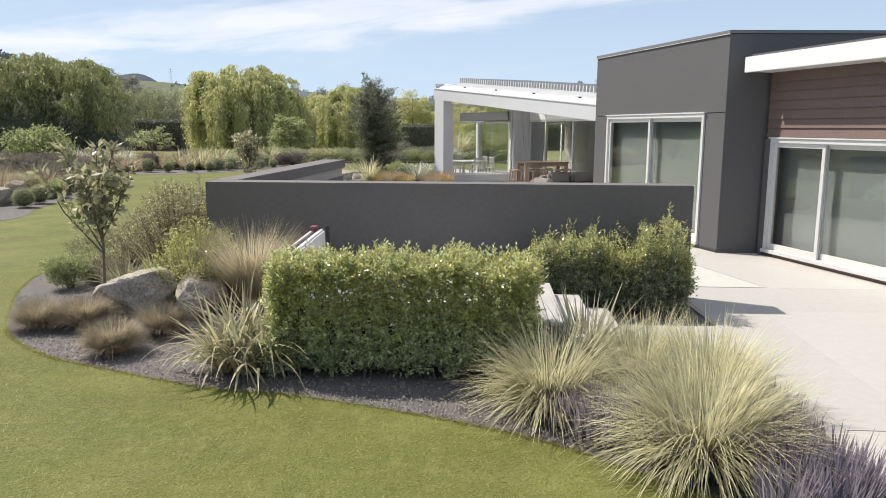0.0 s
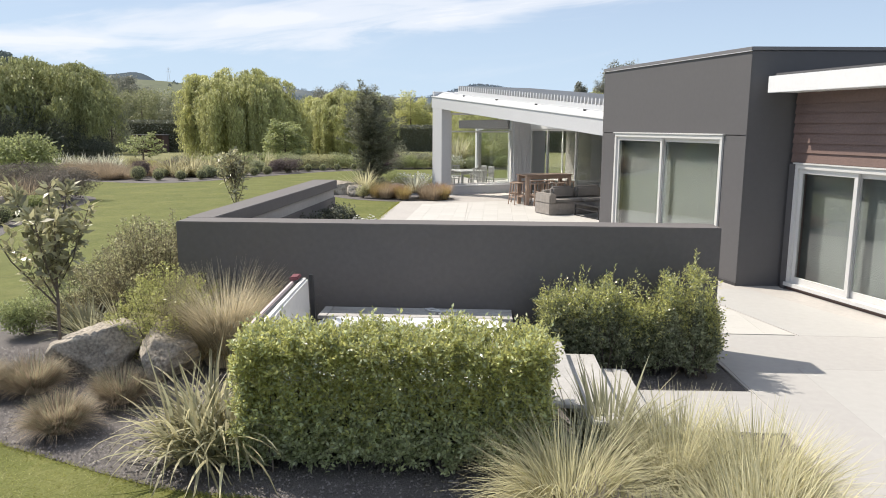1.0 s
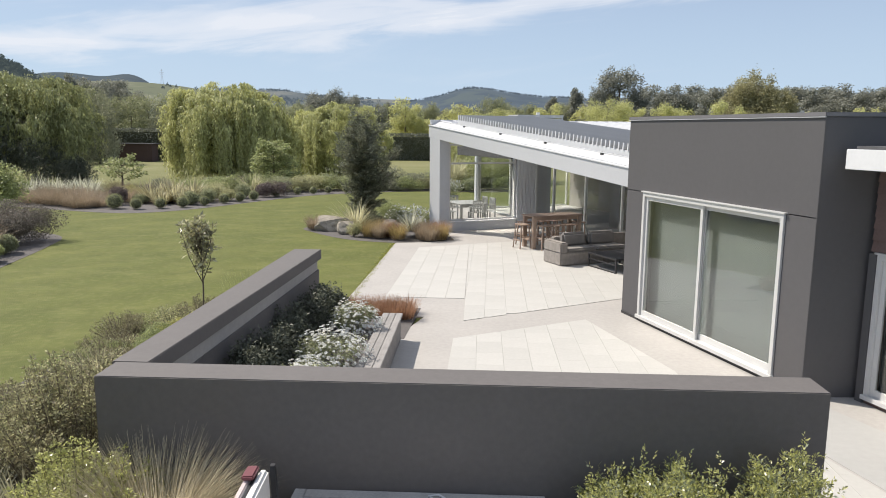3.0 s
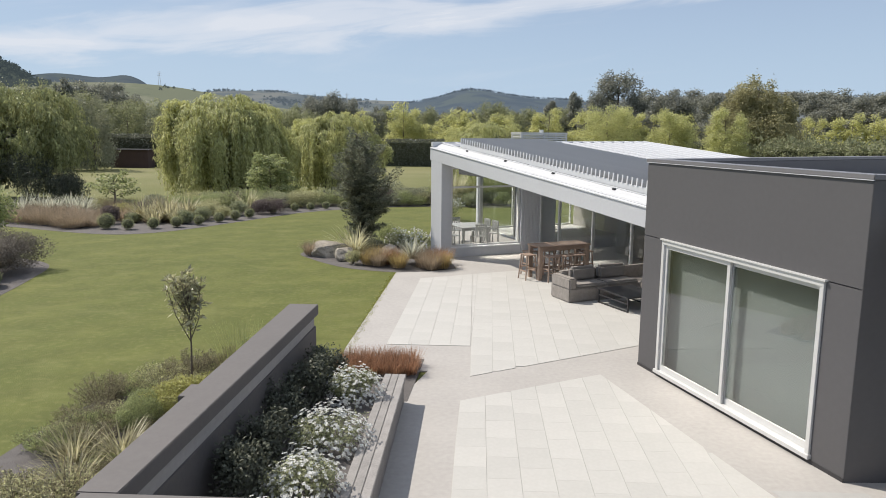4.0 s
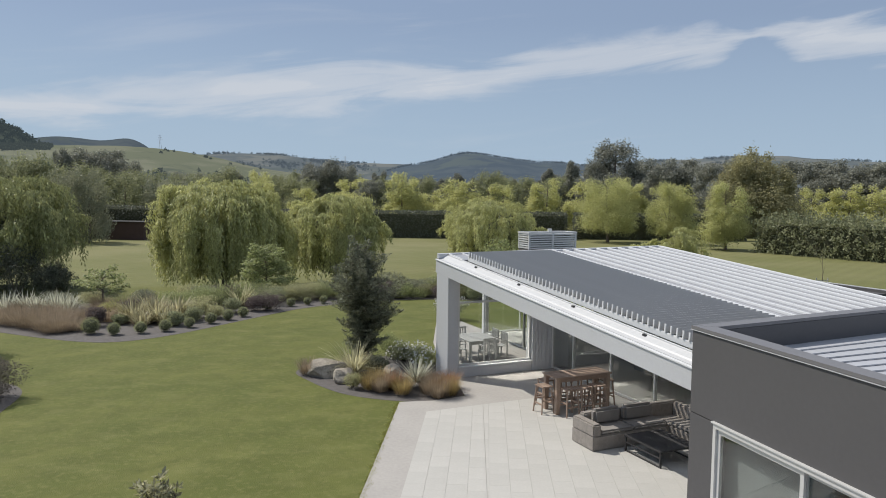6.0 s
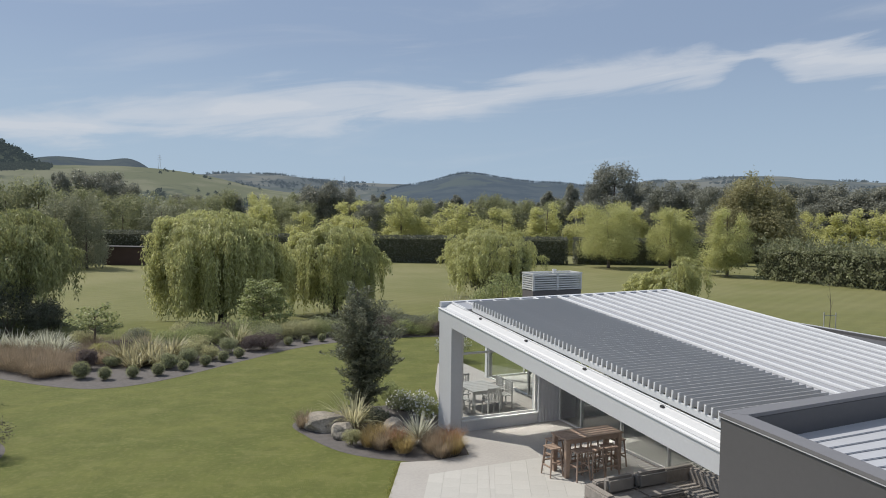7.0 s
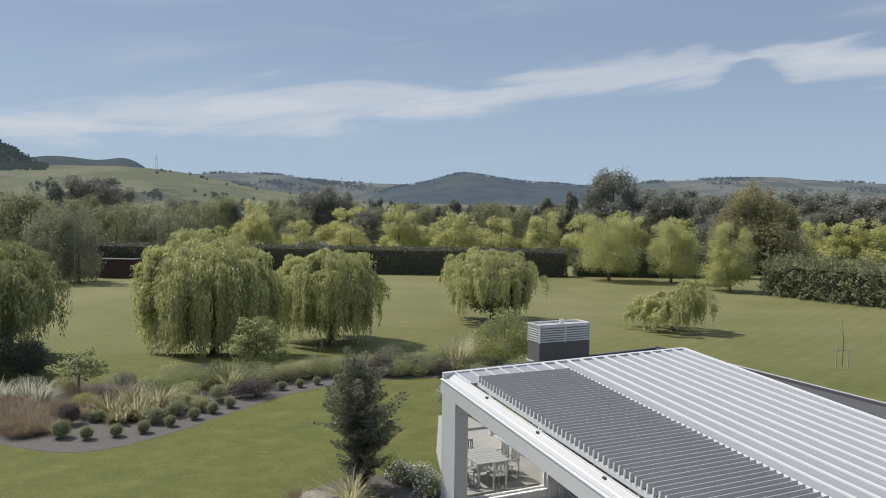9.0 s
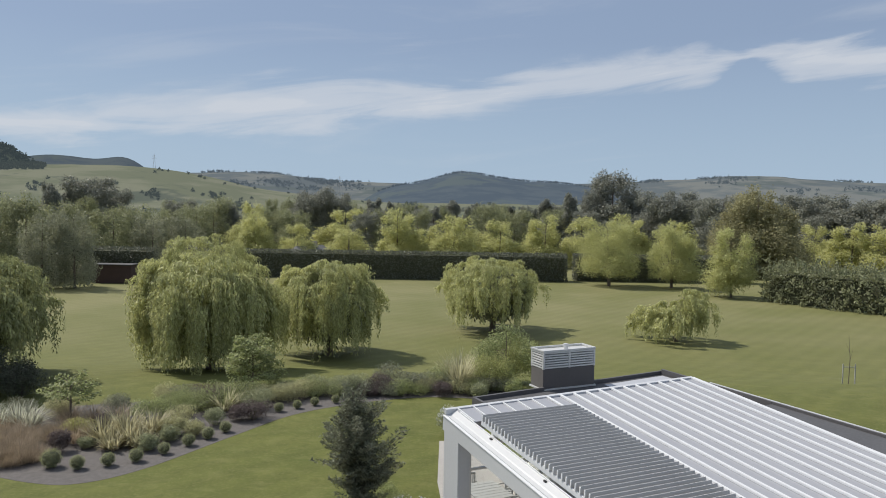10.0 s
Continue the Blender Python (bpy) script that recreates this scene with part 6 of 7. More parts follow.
obj("foliage", blades("foliage", 190, 0.08, 0.90, 0.72, 1.55, 0.034, np.random.default_rng(36), 8, 0.02, FANS), L_FLAX, flax)
obj("inner_foliage", blades("inner_foliage", 150, 0.08, 0.82, 0.7, 1.2, 0.034, np.random.default_rng(37), 8, 0.02, FANS), L_FLAXDK, flax, "dull green inner blades")
obj("drooping_foliage", blades("drooping_foliage", 46, 0.10, 0.72, 1.2, 0.9, 0.034, np.random.default_rng(38), 8, 0.5, FANS), L_STRAW, flax, "dry straw-coloured outer blades")
B = "brown tussocks in the bed"


def dome_tussock(label, x, y, r, seed):
    t = thing("brown_tussock", label, "grass clump", pose(x, y, 0), B)
    rg = np.random.default_rng(seed)
    obj("foliage", blades("foliage", 2800, r * 0.44, r * 1.25, 0.90, 0.90, 0.0045, rg, 5), L_BROWN, t)
    obj("young_foliage", blades("young_foliage", 1000, r * 0.40, r * 1.25, 0.78, 0.8, 0.0045, rg, 5), L_FLAXDK, t, "olive-green younger blades")
    return t


dome_tussock("rounded brown tussock grass", -2.80, 9.95, 0.27, 41)
dome_tussock("rounded brown tussock grass", -3.56, 10.80, 0.29, 42)
dome_tussock("rounded brown tussock grass", -4.02, 10.74, 0.27, 43)
dome_tussock("brown tussock grass beside the boulder", -2.62, 10.62, 0.27, 44)
ft = thing("feather_tussock", "tall fawn tussock grass behind the boulders", "grass clump", pose(-2.03, 11.78, 0), "feathery tussocks")
rg = np.random.default_rng(45)
obj("foliage", blades("foliage", 5200, 0.22, 1.06, 0.34, 0.95, 0.0050, rg, 10, even=0.35), L_STIPA, ft)
obj("inner_foliage", blades("inner_foliage", 1800, 0.18, 0.69, 0.55, 1.2, 0.005, rg, 6), L_AMBER, ft, "olive-brown lower blades")
boulder(-3.27, 11.50, 0.90, 0.62, 0.48, 1.0)
boulder(-2.54, 11.52, 0.66, 0.70, 0.46, 2.3)
spray_bush("low_shrub", "dense bright green shrub by the boulders", -2.7, 11.95, 0.66, 0.98, L_FRESH, 51, 130, 150, 0.032, tips=L_HEDGETIP)
spray_bush("low_shrub", "olive-brown shrub against the charcoal wall", -3.35, 13.1, 0.80, 1.38, L_HEATH, 52, 150, 120, 0.034, tips=L_OLIVE)
spray_bush("low_shrub", "olive-brown shrub beside the charcoal wall", -3.9, 13.4, 0.65, 1.05, L_HEATH, 55, 100, 120, 0.034, tips=L_OLIVE)
shrub_at("low_shrub", "bright green low shrub at the lawn edge", -4.85, 12.75, 0.40, 0.45, L_GREEN, 53, 3500, 0.035)
tuft_at("flax_plant", "small striped flax by the wall", -3.3, 12.15, 130, 0.14, 0.7, 1.0, 0.8, 0.03, L_FLAX, 54, category="flax")
tuft_at("flax_plant", "small green flax at the lawn edge", -3.95, 12.5, 120, 0.14, 0.62, 1.0, 0.8, 0.03, L_FLAXDK, 56, category="flax")


def young_magnolia(x, y, h, seed, label, stems=11, spread=1.0, size=0.115, fork=0.22):
    """A slender young tree: a few thin steep stems with short twigs, each ending in a whorl of leathery leaves."""
    rng = np.random.default_rng(seed)
    t = thing("young_magnolia", label, "tree", pose(x, y, 0), "young magnolias")
    many = [([(0, 0, -0.03), (0.03, 0.0, h * 0.4), (0.01, 0.02, h * 0.97)], [0.019, 0.014, 0.004])]
    P, Wy, Fc = [], [], []

    def whorl(c, way, n):
        o = unit(np.cross(way, rng.normal(size=(n, 3))))
        lift = rng.uniform(0.1, 1.3, (n, 1))
        P.append(np.array(c) + o * 0.012 - np.array(way) * rng.uniform(0, 0.07, (n, 1)) + rng.normal(size=(n, 3)) * 0.01)
        Wy.append(o + np.array(way) * lift)
        Fc.append(np.array(way) * 1.0 - o * 0.3 + rng.normal(size=(n, 3)) * 0.2)

    lead = [(np.array([0.02, 0.0, h * fork]), np.array([0.01, 0.02, h * 0.97]))]
    for i in range(stems):
        s = rng.uniform(fork, 0.72) * h
        a = i * 2.4 + rng.uniform(-0.4, 0.4)
        ln = (h - s) * rng.uniform(0.50, 0.95)
        rad = ln * rng.uniform(0.28, 0.55) * spread
        b, e = np.array([0.02, 0.01, s]), np.array([math.cos(a) * rad, math.sin(a) * rad, s + ln * 0.92])
        many.append(([tuple(b), tuple(b * 0.45 + e * 0.55 + np.array([math.cos(a), math.sin(a), -0.6]) * 0.05 * ln), tuple(e)], [0.010, 0.007, 0.003]))
        lead.append((b, e))
    for b, e in lead:
        L = np.linalg.norm(e - b)
        whorl(e, unit(e - b), 7)
        for f in np.arange(0.25, 0.98, 0.052 / max(0.3, L)):
            p = b + (e - b) * f
            a = rng.uniform(0, 6.283)
            w_ = unit(np.array([math.cos(a), math.sin(a), rng.uniform(0.3, 1.1)]))
            q = p + w_ * rng.uniform(0.03, 0.13)
            many.append(([tuple(p), tuple(q)], [0.004, 0.002]))
            whorl(q, w_, int(rng.integers(3, 7)))
    tr = obj("trunk", tubes("trunk", many[:1], 7), BARK, t)
    for q in many[1: stems + 1]:
        obj("limb", tubes("limb", [q], 5), BARK, tr)
    obj("twigs", tubes("twigs", many[stems + 1:], 4), BARK, tr)["kind"] = "stuff"
    obj("crown", leaf_mesh("crown", np.concatenate(P), np.concatenate(Wy), size, size * 0.42, rng, 0.15, face=np.concatenate(Fc)), L_MAG, t)
    return t


young_magnolia(-3.62, 11.35, 2.0, 61, "young magnolia with leathery dark leaves on thin stems", 13, 1.0, 0.125, 0.34)
young_magnolia(-4.18, 18.4, 2.1, 62, "slender young magnolia beside the side wall", 13, 0.85, 0.108, 0.38)

# lavender edging
rng = np.random.default_rng(71)
for i in range(26):
    t_ = i / 25
    x, y = 1.35 + 1.55 * t_ + rng.normal() * 0.12, 8.55 - 1.25 * t_ + rng.normal() * 0.14 + (0.15 if i % 2 else -0.1)
    me = blades("lavender_plant", 105, 0.15, 0.34, 0.42, 0.15, 0.024, np.random.default_rng(700 + i), 3)
    o = obj("lavender_plant", me, L_LAV)
    o.matrix_world = pose(x, y, 0)
    tagged(o, "grey-purple lavender in bud at the lawn edge", "lavender", "lavender edging")
for i in range(16):
    x, y = 2.62 + rng.normal() * 0.12 + i * 0.012, 7.15 + i * 0.085
    me = blades("lavender_plant", 105, 0.15, 0.36, 0.42, 0.15, 0.024, np.random.default_rng(760 + i), 3)
    o = obj("lavender_plant", me, L_LAV)
    o.matrix_world = pose(x, y, 0)
    tagged(o, "grey-purple lavender in bud beside the path", "lavender", "lavender edging")

# planting along the outside of the side wall
rng = np.random.default_rng(81)
for i in range(60):
    x, y = rng.uniform(-5.6, -3.1), 13.2 + i * 0.118 + rng.normal() * 0.2
    x = max(x, -5.7 + max(0, (y - 18)) * 0.9)
    r = rng.uniform(0.38, 0.6)
    kind = i % 4
    spray_bush("low_shrub", ("olive grey-green low shrub by the side wall", "dull brown-green heathy shrub beside the wall", "soft green ground shrub beside the wall", "dull brown-green herbaceous shrub beside the wall")[kind], x, y, r,
               r * rng.uniform(0.5, 0.85), (L_OLIVE, L_HEATH, L_GREEN, L_HEATH)[kind], 810 + i, group="low shrubs by the side wall")
for x, y in ((-4.25, 17.6), (-4.12, 18.05), (-3.85, 18.3), (-3.65, 17.75), (-3.45, 17.2)):
    shrub_at("golden_shrub", "golden yellow low shrub by the side wall", x, y, 0.40, 0.50, L_YELLOW, int(900 + y * 10), 4200, 0.04, 7, group="golden shrubs", stems=False)
for x, y in ((-3.5, 14.6), (-4.4, 15.3), (-3.2, 13.9), (-4.2, 16.15), (-4.75, 16.0), (-3.9, 15.75)):
    tuft_at("flax_plant", "small striped flax by the side wall", x, y, 90, 0.08, 0.66, 1.0, 0.6, 0.03, L_FLAX, int(y * 20), category="flax")
shrub_at("low_shrub", "rounded olive-green mound by the side wall", -4.45, 17.15, 0.42, 0.50, L_GREEN, 905, 9000, 0.028, 5, inner=0.85, group="low shrubs by the side wall", stems=False)
tuft_at("feather_tussock", "thin upright reed grass beside the side wall", -3.25, 19.3, 300, 0.40, 0.95, 0.35, 0.3, 0.006, L_GREEN, 95, "feathery tussocks")
tuft_at("feather_tussock", "thin upright reed grass at the end of the bed", -3.75, 19.6, 300, 0.35, 0.9, 0.35, 0.3, 0.006, L_FRESH, 96, "feathery tussocks")

# planter planting
rng = np.random.default_rng(101)
for x, y, r in ((-1.55, 13.6, 0.48), (-1.52, 14.7, 0.46), (-1.50, 16.0, 0.50), (-1.46, 17.55, 0.40)):
    t = shrub_at("daisy_bush", "low bush smothered in white daisies", x, y, r * 1.05, 0.48, L_GREY, int(1000 + y * 10), 2400, 0.04, 9, group="white daisies in the planter", z=0.36, stems=False)
    rg = np.random.default_rng(int(y * 100))
    m = 520
    d = unit(rg.normal(size=(m, 3)))
    d[:, 2] = np.abs(d[:, 2])
    bulge = np.array([1 + 0.30 * noise.noise(Vector(q * 2.2) + Vector((y, 0, 0))) for q in d])[:, None]
    cpos = d * (r, r, 0.46) * rg.uniform(0.84, 1.08, (m, 1)) * bulge + (0, 0, 0.03)
    pos = np.repeat(cpos, 8, 0)
    a = np.tile(np.arange(8) * 0.785, m)
    nn = np.repeat(unit(d + (0, 0, 0.7)), 8, 0)
    s1 = unit(np.cross(nn, np.array([[0.3, 0.9, 0.1]])))
    s2 = np.cross(nn, s1)
    way = s1 * np.cos(a)[:, None] + s2 * np.sin(a)[:, None]
    obj("bloom", leaf_mesh("bloom", pos, way, 0.027, 0.021, rg, 0.05), L_WHITE, t, "white daisy flowers")
for x, y in ((-1.92, 17.95), (-2.05, 17.2), (-2.15, 16.3), (-2.1, 15.3), (-2.1, 14.4)):
    shrub_at("dark_shrub", "dark green shrub in the planter", x, y, 0.36, 0.78, L_YEW, int(1100 + y * 10), 2600, 0.05, 7, group="dark planter shrubs", z=0.36, stems=False)
for i in range(12):
    tuft_at("rust_grass", "rust-red grass at the patio edge", -1.98 + (i % 6) * 0.22, 19.75 + 0.42 * (i // 6) + 0.08 * (i % 2), 380, 0.15, 0.36, 0.55, 0.4, 0.006, L_RUST, 120 + i, "rust-red grasses")

# ---- bed round the dark tree ----
rng = np.random.default_rng(131)
t = thing("totara_tree", "dense dark green upright conifer with a ragged outline", "tree", pose(-3.75, 33.3, 0))
sprays = []
for i in range(300):
    s = rng.uniform(0.02, 1.0) ** 0.9
    a = rng.uniform(0, 6.283)
    lump = 1 + 0.8 * noise.noise(Vector((math.cos(a) * 1.5, math.sin(a) * 1.5, s * 4.5)))
    ln = (0.80 + 1.05 * s * (1 - s)) * (1 - 0.45 * s ** 3) * lump * rng.uniform(0.55, 1.15)
    z0 = 0.05 + s * 3.40
    ln *= min(1.0, 0.42 + 0.50 * z0)
    lx = -0.30 * s + 0.12
    sprays.append(((lx, 0.0, z0), (lx + ln * math.cos(a) + 0.16 * max(0.0, 1 - abs(z0 - 1.2)), ln * math.sin(a), min(4.4, z0 + ln * rng.uniform(0.15, 1.1)))))
for k in range(9):
    sprays.append(((-0.2, 0, 3.3), (-0.25 + rng.normal() * 0.24, rng.normal() * 0.24, rng.uniform(3.8, 4.35))))
obj("trunk", tubes("trunk", [([(0.12, 0, -0.05), (0.0, 0, 2), (-0.2, 0.0, 4.0)], [0.11, 0.07, 0.02])] + [([b, e], [0.02, 0.005]) for b, e in sprays[:60]], 5), BARK, t)
P, Wy, N = shoots(rng, sprays, 135, 0.13, 0.05, 0.5)
obj("crown", leaf_mesh("crown", P, Wy, 0.115, 0.030, rng, face=N), L_TOTARA, t)
boulder(-4.65, 31.75, 1.25, 0.9, 0.52, 4.2, "pale rounded boulder beside the lawn")
boulder(-4.0, 31.05, 0.75, 0.6, 0.42, 5.7)
boulder(-2.6, 31.5, 0.8, 0.6, 0.42, 6.4)
tuft_at("brown_tussock", "rusty brown tussock at the lawn edge", -5.3, 31.85, 700, 0.20, 0.55, 0.7, 0.4, 0.010, L_BROWN, 141, B)
tuft_at("flax_plant", "green striped flax beside the boulder", -3.85, 32.0, 260, 0.16, 1.25, 1.05, 0.9, 0.040, L_STRAW, 142, category="flax")
tuft_at("yucca_plant", "spiky pale green yucca rosette", -1.75, 30.5, 190, 0.08, 0.85, 1.35, 0.25, 0.045, L_SILVER, 143, category="yucca", lo_lean=0.1, z=0.15)
shrub_at("low_shrub", "small grey-green mound beside the boulder", -3.65, 30.35, 0.36, 0.48, L_OLIVE, 144, 2600, 0.04, 5)
shrub_at("flowering_shrub", "white-flowering silvery shrub beside the column", -1.95, 33.9, 0.75, 0.50, L_GREY, 145, 3200, 0.06, 9)
shrub_at("flowering_shrub", "low white-flowering shrub at the foot of the column", -1.62, 33.05, 0.5, 0.45, L_FRESH, 148, 2400, 0.05, 8)
shrub_at("flowering_shrub", "white-flowering silvery shrub under the dark tree", -2.55, 34.0, 0.6, 0.48, L_GREY, 146, 2600, 0.06, 8)
shrub_at("low_shrub", "rounded mid-green shrub behind the dark tree", -2.95, 34.6, 0.6, 0.78, L_GREEN, 1461, 3600, 0.05, 7)
shrub_at("low_shrub", "dark low shrub under the conifer", -3.2, 32.3, 0.55, 0.6, L_DARK, 147, 1200, 0.08, 4)
for t in [q for q in bpy.data.objects if q.name.startswith("flowering_shrub") and not q.parent]:
    rg = np.random.default_rng(149)
    d = unit(rg.normal(size=(130, 3)))
    d[:, 2] = np.abs(d[:, 2])
    obj("bloom", leaf_mesh("bloom", d * (0.58, 0.58, 0.6) * rg.uniform(0.8, 1.05, (130, 1)) + (0, 0, 0.06), rg.normal(size=(130, 3)), 0.08, 0.07, rg, 0.05, face=d + (0, 0, 0.6)), L_WHITE, t, "clusters of white flowers")["kind"] = "stuff"
for i, (x, y) in enumerate(((-3.1, 30.2), (-2.75, 30.0), (-2.4, 30.3), (-2.1, 29.75), (-1.3, 29.8), (-1.0, 30.0), (-0.75, 29.75), (-1.35, 30.3), (-0.8, 30.4), (-2.9, 30.6), (-1.05, 29.5))):
    tuft_at("rust_grass", "rust-orange grass by the patio", x, y, 700, 0.20, 0.60, 0.65, 0.45, 0.008, (L_AMBER, L_BROWN, L_RUST)[i % 3], 150 + i, "rust-red grasses")

# ---- island bed ----
BB = "clipped box balls"
ball = None
for i, (x, y, r) in enumerate(((-15.35, 37.5, 0.36), (-14.35, 37.4, 0.37), (-13.45, 37.8, 0.36), (-12.65, 38.3, 0.37), (-12.0, 39.2, 0.33), (-9.2, 45.2, 0.32), (-8.5, 45.8, 0.30),
                               (-7.8, 46.4, 0.30), (-6.9, 46.9, 0.3), (-10.05, 44.0, 0.32), (-0.4, 48.9, 0.34), (-11.45, 40.2, 0.36), (-11.0, 41.1, 0.36), (-10.6, 42.0, 0.35))):
    if ball is None:
        rg = np.random.default_rng(161)
        ball = thing("box_ball", "clipped dark green box ball", "topiary", pose(x, y, 0) @ Matrix.Scale(r / 0.50, 4), BB)
        bm = bmesh.new()
        bmesh.ops.create_icosphere(bm, subdivisions=2, radius=0.40, matrix=Matrix.Translation((0, 0, 0.42)))
        # dark ball whose colour holds the shade within the foliage
        part("inner_mass", bm, CORE, ball, "solid core coloured dark for the shade between inner twigs")
        obj("foliage", crown_mesh("foliage", 2200, [(0, 0, 0.44, 0.46, 0.46, 0.44)], 0.05, rg, 0.92), L_BOX, ball)
    else:
        copy_thing(ball, pose(x, y, 0, 0, 0, i * 50) @ Matrix.Scale(r / 0.50, 4))
rng = np.random.default_rng(171)
SP = ((L_GREEN, "mid-green shrub in the long bed"), (L_OLIVE, "olive shrub in the long bed"), (L_GREY, "grey-green shrub in the long bed"), (L_PURPLE, "dark purple-leaved shrub in the long bed"),
      (L_DARK, "dark green low shrub in the long bed"), (L_YELLOW, "yellow-green low shrub in the long bed"))
spots = [(-12.75, 39.6, 0.48, 0.62, 2), (-12.35, 40.7, 0.50, 0.68, 2), (-11.75, 41.5, 0.55, 0.70, 1), (-11.35, 43.0, 0.55, 0.75, 2), (-12.6, 41.6, 0.55, 0.75, 1), (-9.95, 44.0, 0.80, 0.78, 3), (-10.55, 43.7, 0.62, 0.72, 3),
         (-10.3, 45.6, 0.95, 1.05, 2), (-15.95, 39.1, 0.50, 0.85, 3), (-16.35, 41.1, 0.75, 0.80, 5), (-15.6, 41.9, 0.50, 0.75, 3), (-15.2, 39.6, 0.35, 0.45, 2), (-9.3, 47.0, 0.9, 1.0, 1), (-8.2, 48.0, 0.8, 0.9, 0), (-7.0, 48.2, 0.8, 1.0, 2),
         (-6.0, 48.6, 0.9, 1.2, 2), (-5.0, 49.0, 0.8, 1.1, 3), (-3.8, 49.4, 1.0, 1.0, 4), (-2.6, 49.6, 1.0, 1.1, 4), (-1.4, 49.8, 0.9, 1.0, 4), (-4.6, 50.0, 1.0, 1.4, 4), (-2.0, 50.3, 1.0, 1.3, 0), (0.4, 49.8, 0.8, 0.9, 4),
         (-13.8, 43.9, 1.0, 0.95, 0), (-12.9, 44.6, 1.0, 1.05, 0), (-12.0, 45.2, 0.95, 1.0, 0), (-14.6, 43.4, 0.85, 0.9, 0), (-12.9, 43.0, 0.75, 0.85, 1), (-12.2, 46.5, 0.9, 1.1, 0), (-11.2, 46.8, 0.9, 1.05, 0), (-13.6, 45.6, 0.9, 1.0, 0),
         (-18.6, 43.6, 0.8, 0.8, 1), (-16.4, 44.4, 0.8, 0.85, 4), (-20.2, 43.6, 0.8, 0.8, 4)]
for i in range(38):
    t_ = (i + 0.5) / 38
    bx = -15.0 + 17.0 * t_
    by = float(np.interp(bx, [-20.2, -12.7, -7.5, -2.3, 2.4], [45.0, 47.2, 49.4, 50.3, 50.0])) - rng.uniform(-0.1, 1.8)
    spots.append((bx, by, rng.uniform(0.6, 1.1), rng.uniform(0.6, 1.05), int(rng.choice([0, 0, 0, 1, 1, 2, 4, 4, 3]))))
for i, (x, y, r, h, k) in enumerate(spots):
    shrub_at("bed_shrub", SP[k][1], x, y, r, h, SP[k][0], 1700 + i, 2300, 0.07, 8, inner=0.8, group="shrubs in the long bed", stems=False)
shrub_at("flowering_shrub", "white-flowering bush behind the dining terrace", -1.1, 42.3, 0.85, 1.15, L_GREY, 1601, 3000, 0.07, 7, tips=L_WHITE, stems=False)
tuft_at("flax_plant", "tall pale flax with arching leaves behind the pavilion", -1.0, 50.0, 260, 0.35, 2.2, 0.55, 0.55, 0.06, L_STRAW, 1602, category="flax", segs=6)
for x, y, r_, h_, k in ((0.9, 50.2, 1.3, 2.3, 0), (2.5, 51.8, 1.4, 2.6, 0), (-0.2, 49.3, 0.7, 0.8, 4)):
    shrub_at("bed_shrub", SP[k][1].replace("in the long bed", "behind the pavilion"), x, y, r_, h_, (L_FRESH, L_GREEN)[k > 0], int(1610 + x * 10), 4200, 0.09, 10, group="shrubs in the long bed", stems=False)
for i, (x, y, L, mt) in enumerate(((-15.0, 40.5, 1.15, L_FLAX), (-14.5, 41.3, 1.35, L_FLAX), (-13.9, 40.5, 1.2, L_FLAX), (-13.4, 41.4, 1.2, L_FLAX), (-14.2, 39.6, 0.8, L_FLAX), (-13.3, 40.0, 0.75, L_STRAW), (-11.7, 45.2, 1.25, L_STRAW), (-1.2, 51.0, 1.6, L_STRAW),
                                   (-21.5, 41.5, 1.15, L_SILVER), (-20.8, 41.9, 1.2, L_SILVER), (-20.1, 41.7, 1.15, L_SILVER), (-19.4, 42.1, 1.2, L_SILVER), (-18.8, 41.8, 1.1, L_SILVER))):
    tuft_at("flax_plant", ("silvery white-striped flax" if mt is L_SILVER else "cream striped flax") + " in the long bed", x, y, 170, 0.3, L, 1.0, 0.6, 0.07, mt, 180 + i, category="flax")
for i in range(46):
    u, v = (i % 12 + 0.5) / 12, (i // 12 + 0.5) / 4
    x = -21.6 + 5.3 * u + 0.6 * v + rng.normal() * 0.18
    y = float(np.interp(x, [-21.6, -20.5, -18.4, -16.2], [40.2, 38.9, 37.7, 37.0])) + 0.35 + v * 3.0 * (1 - 0.25 * u) + rng.normal() * 0.2
    if x > -17.0 and v > 0.5:
        y += 1.6
    tuft_at("tawny_grass", "tawny feathery grass in the long bed", x, y, 620, 0.40, rng.uniform(0.62, 0.92), 0.95, 0.9, 0.009, (L_TAWNY, L_TAWNY, L_BROWN)[i % 3], 1190 + i, "tawny grasses", segs=6)
for i, (x, y) in enumerate(((-17.2, 42.2), (-16.6, 42.9), (-17.8, 43.0), (-16.0, 40.2), (-15.5, 42.8))):
    tuft_at("tawny_grass", "dull brown feathery grass among the shrubs", x, y, 420, 0.3, 1.0, 0.75, 0.8, 0.010, L_BROWN, 1290 + i, "tawny grasses", segs=6)

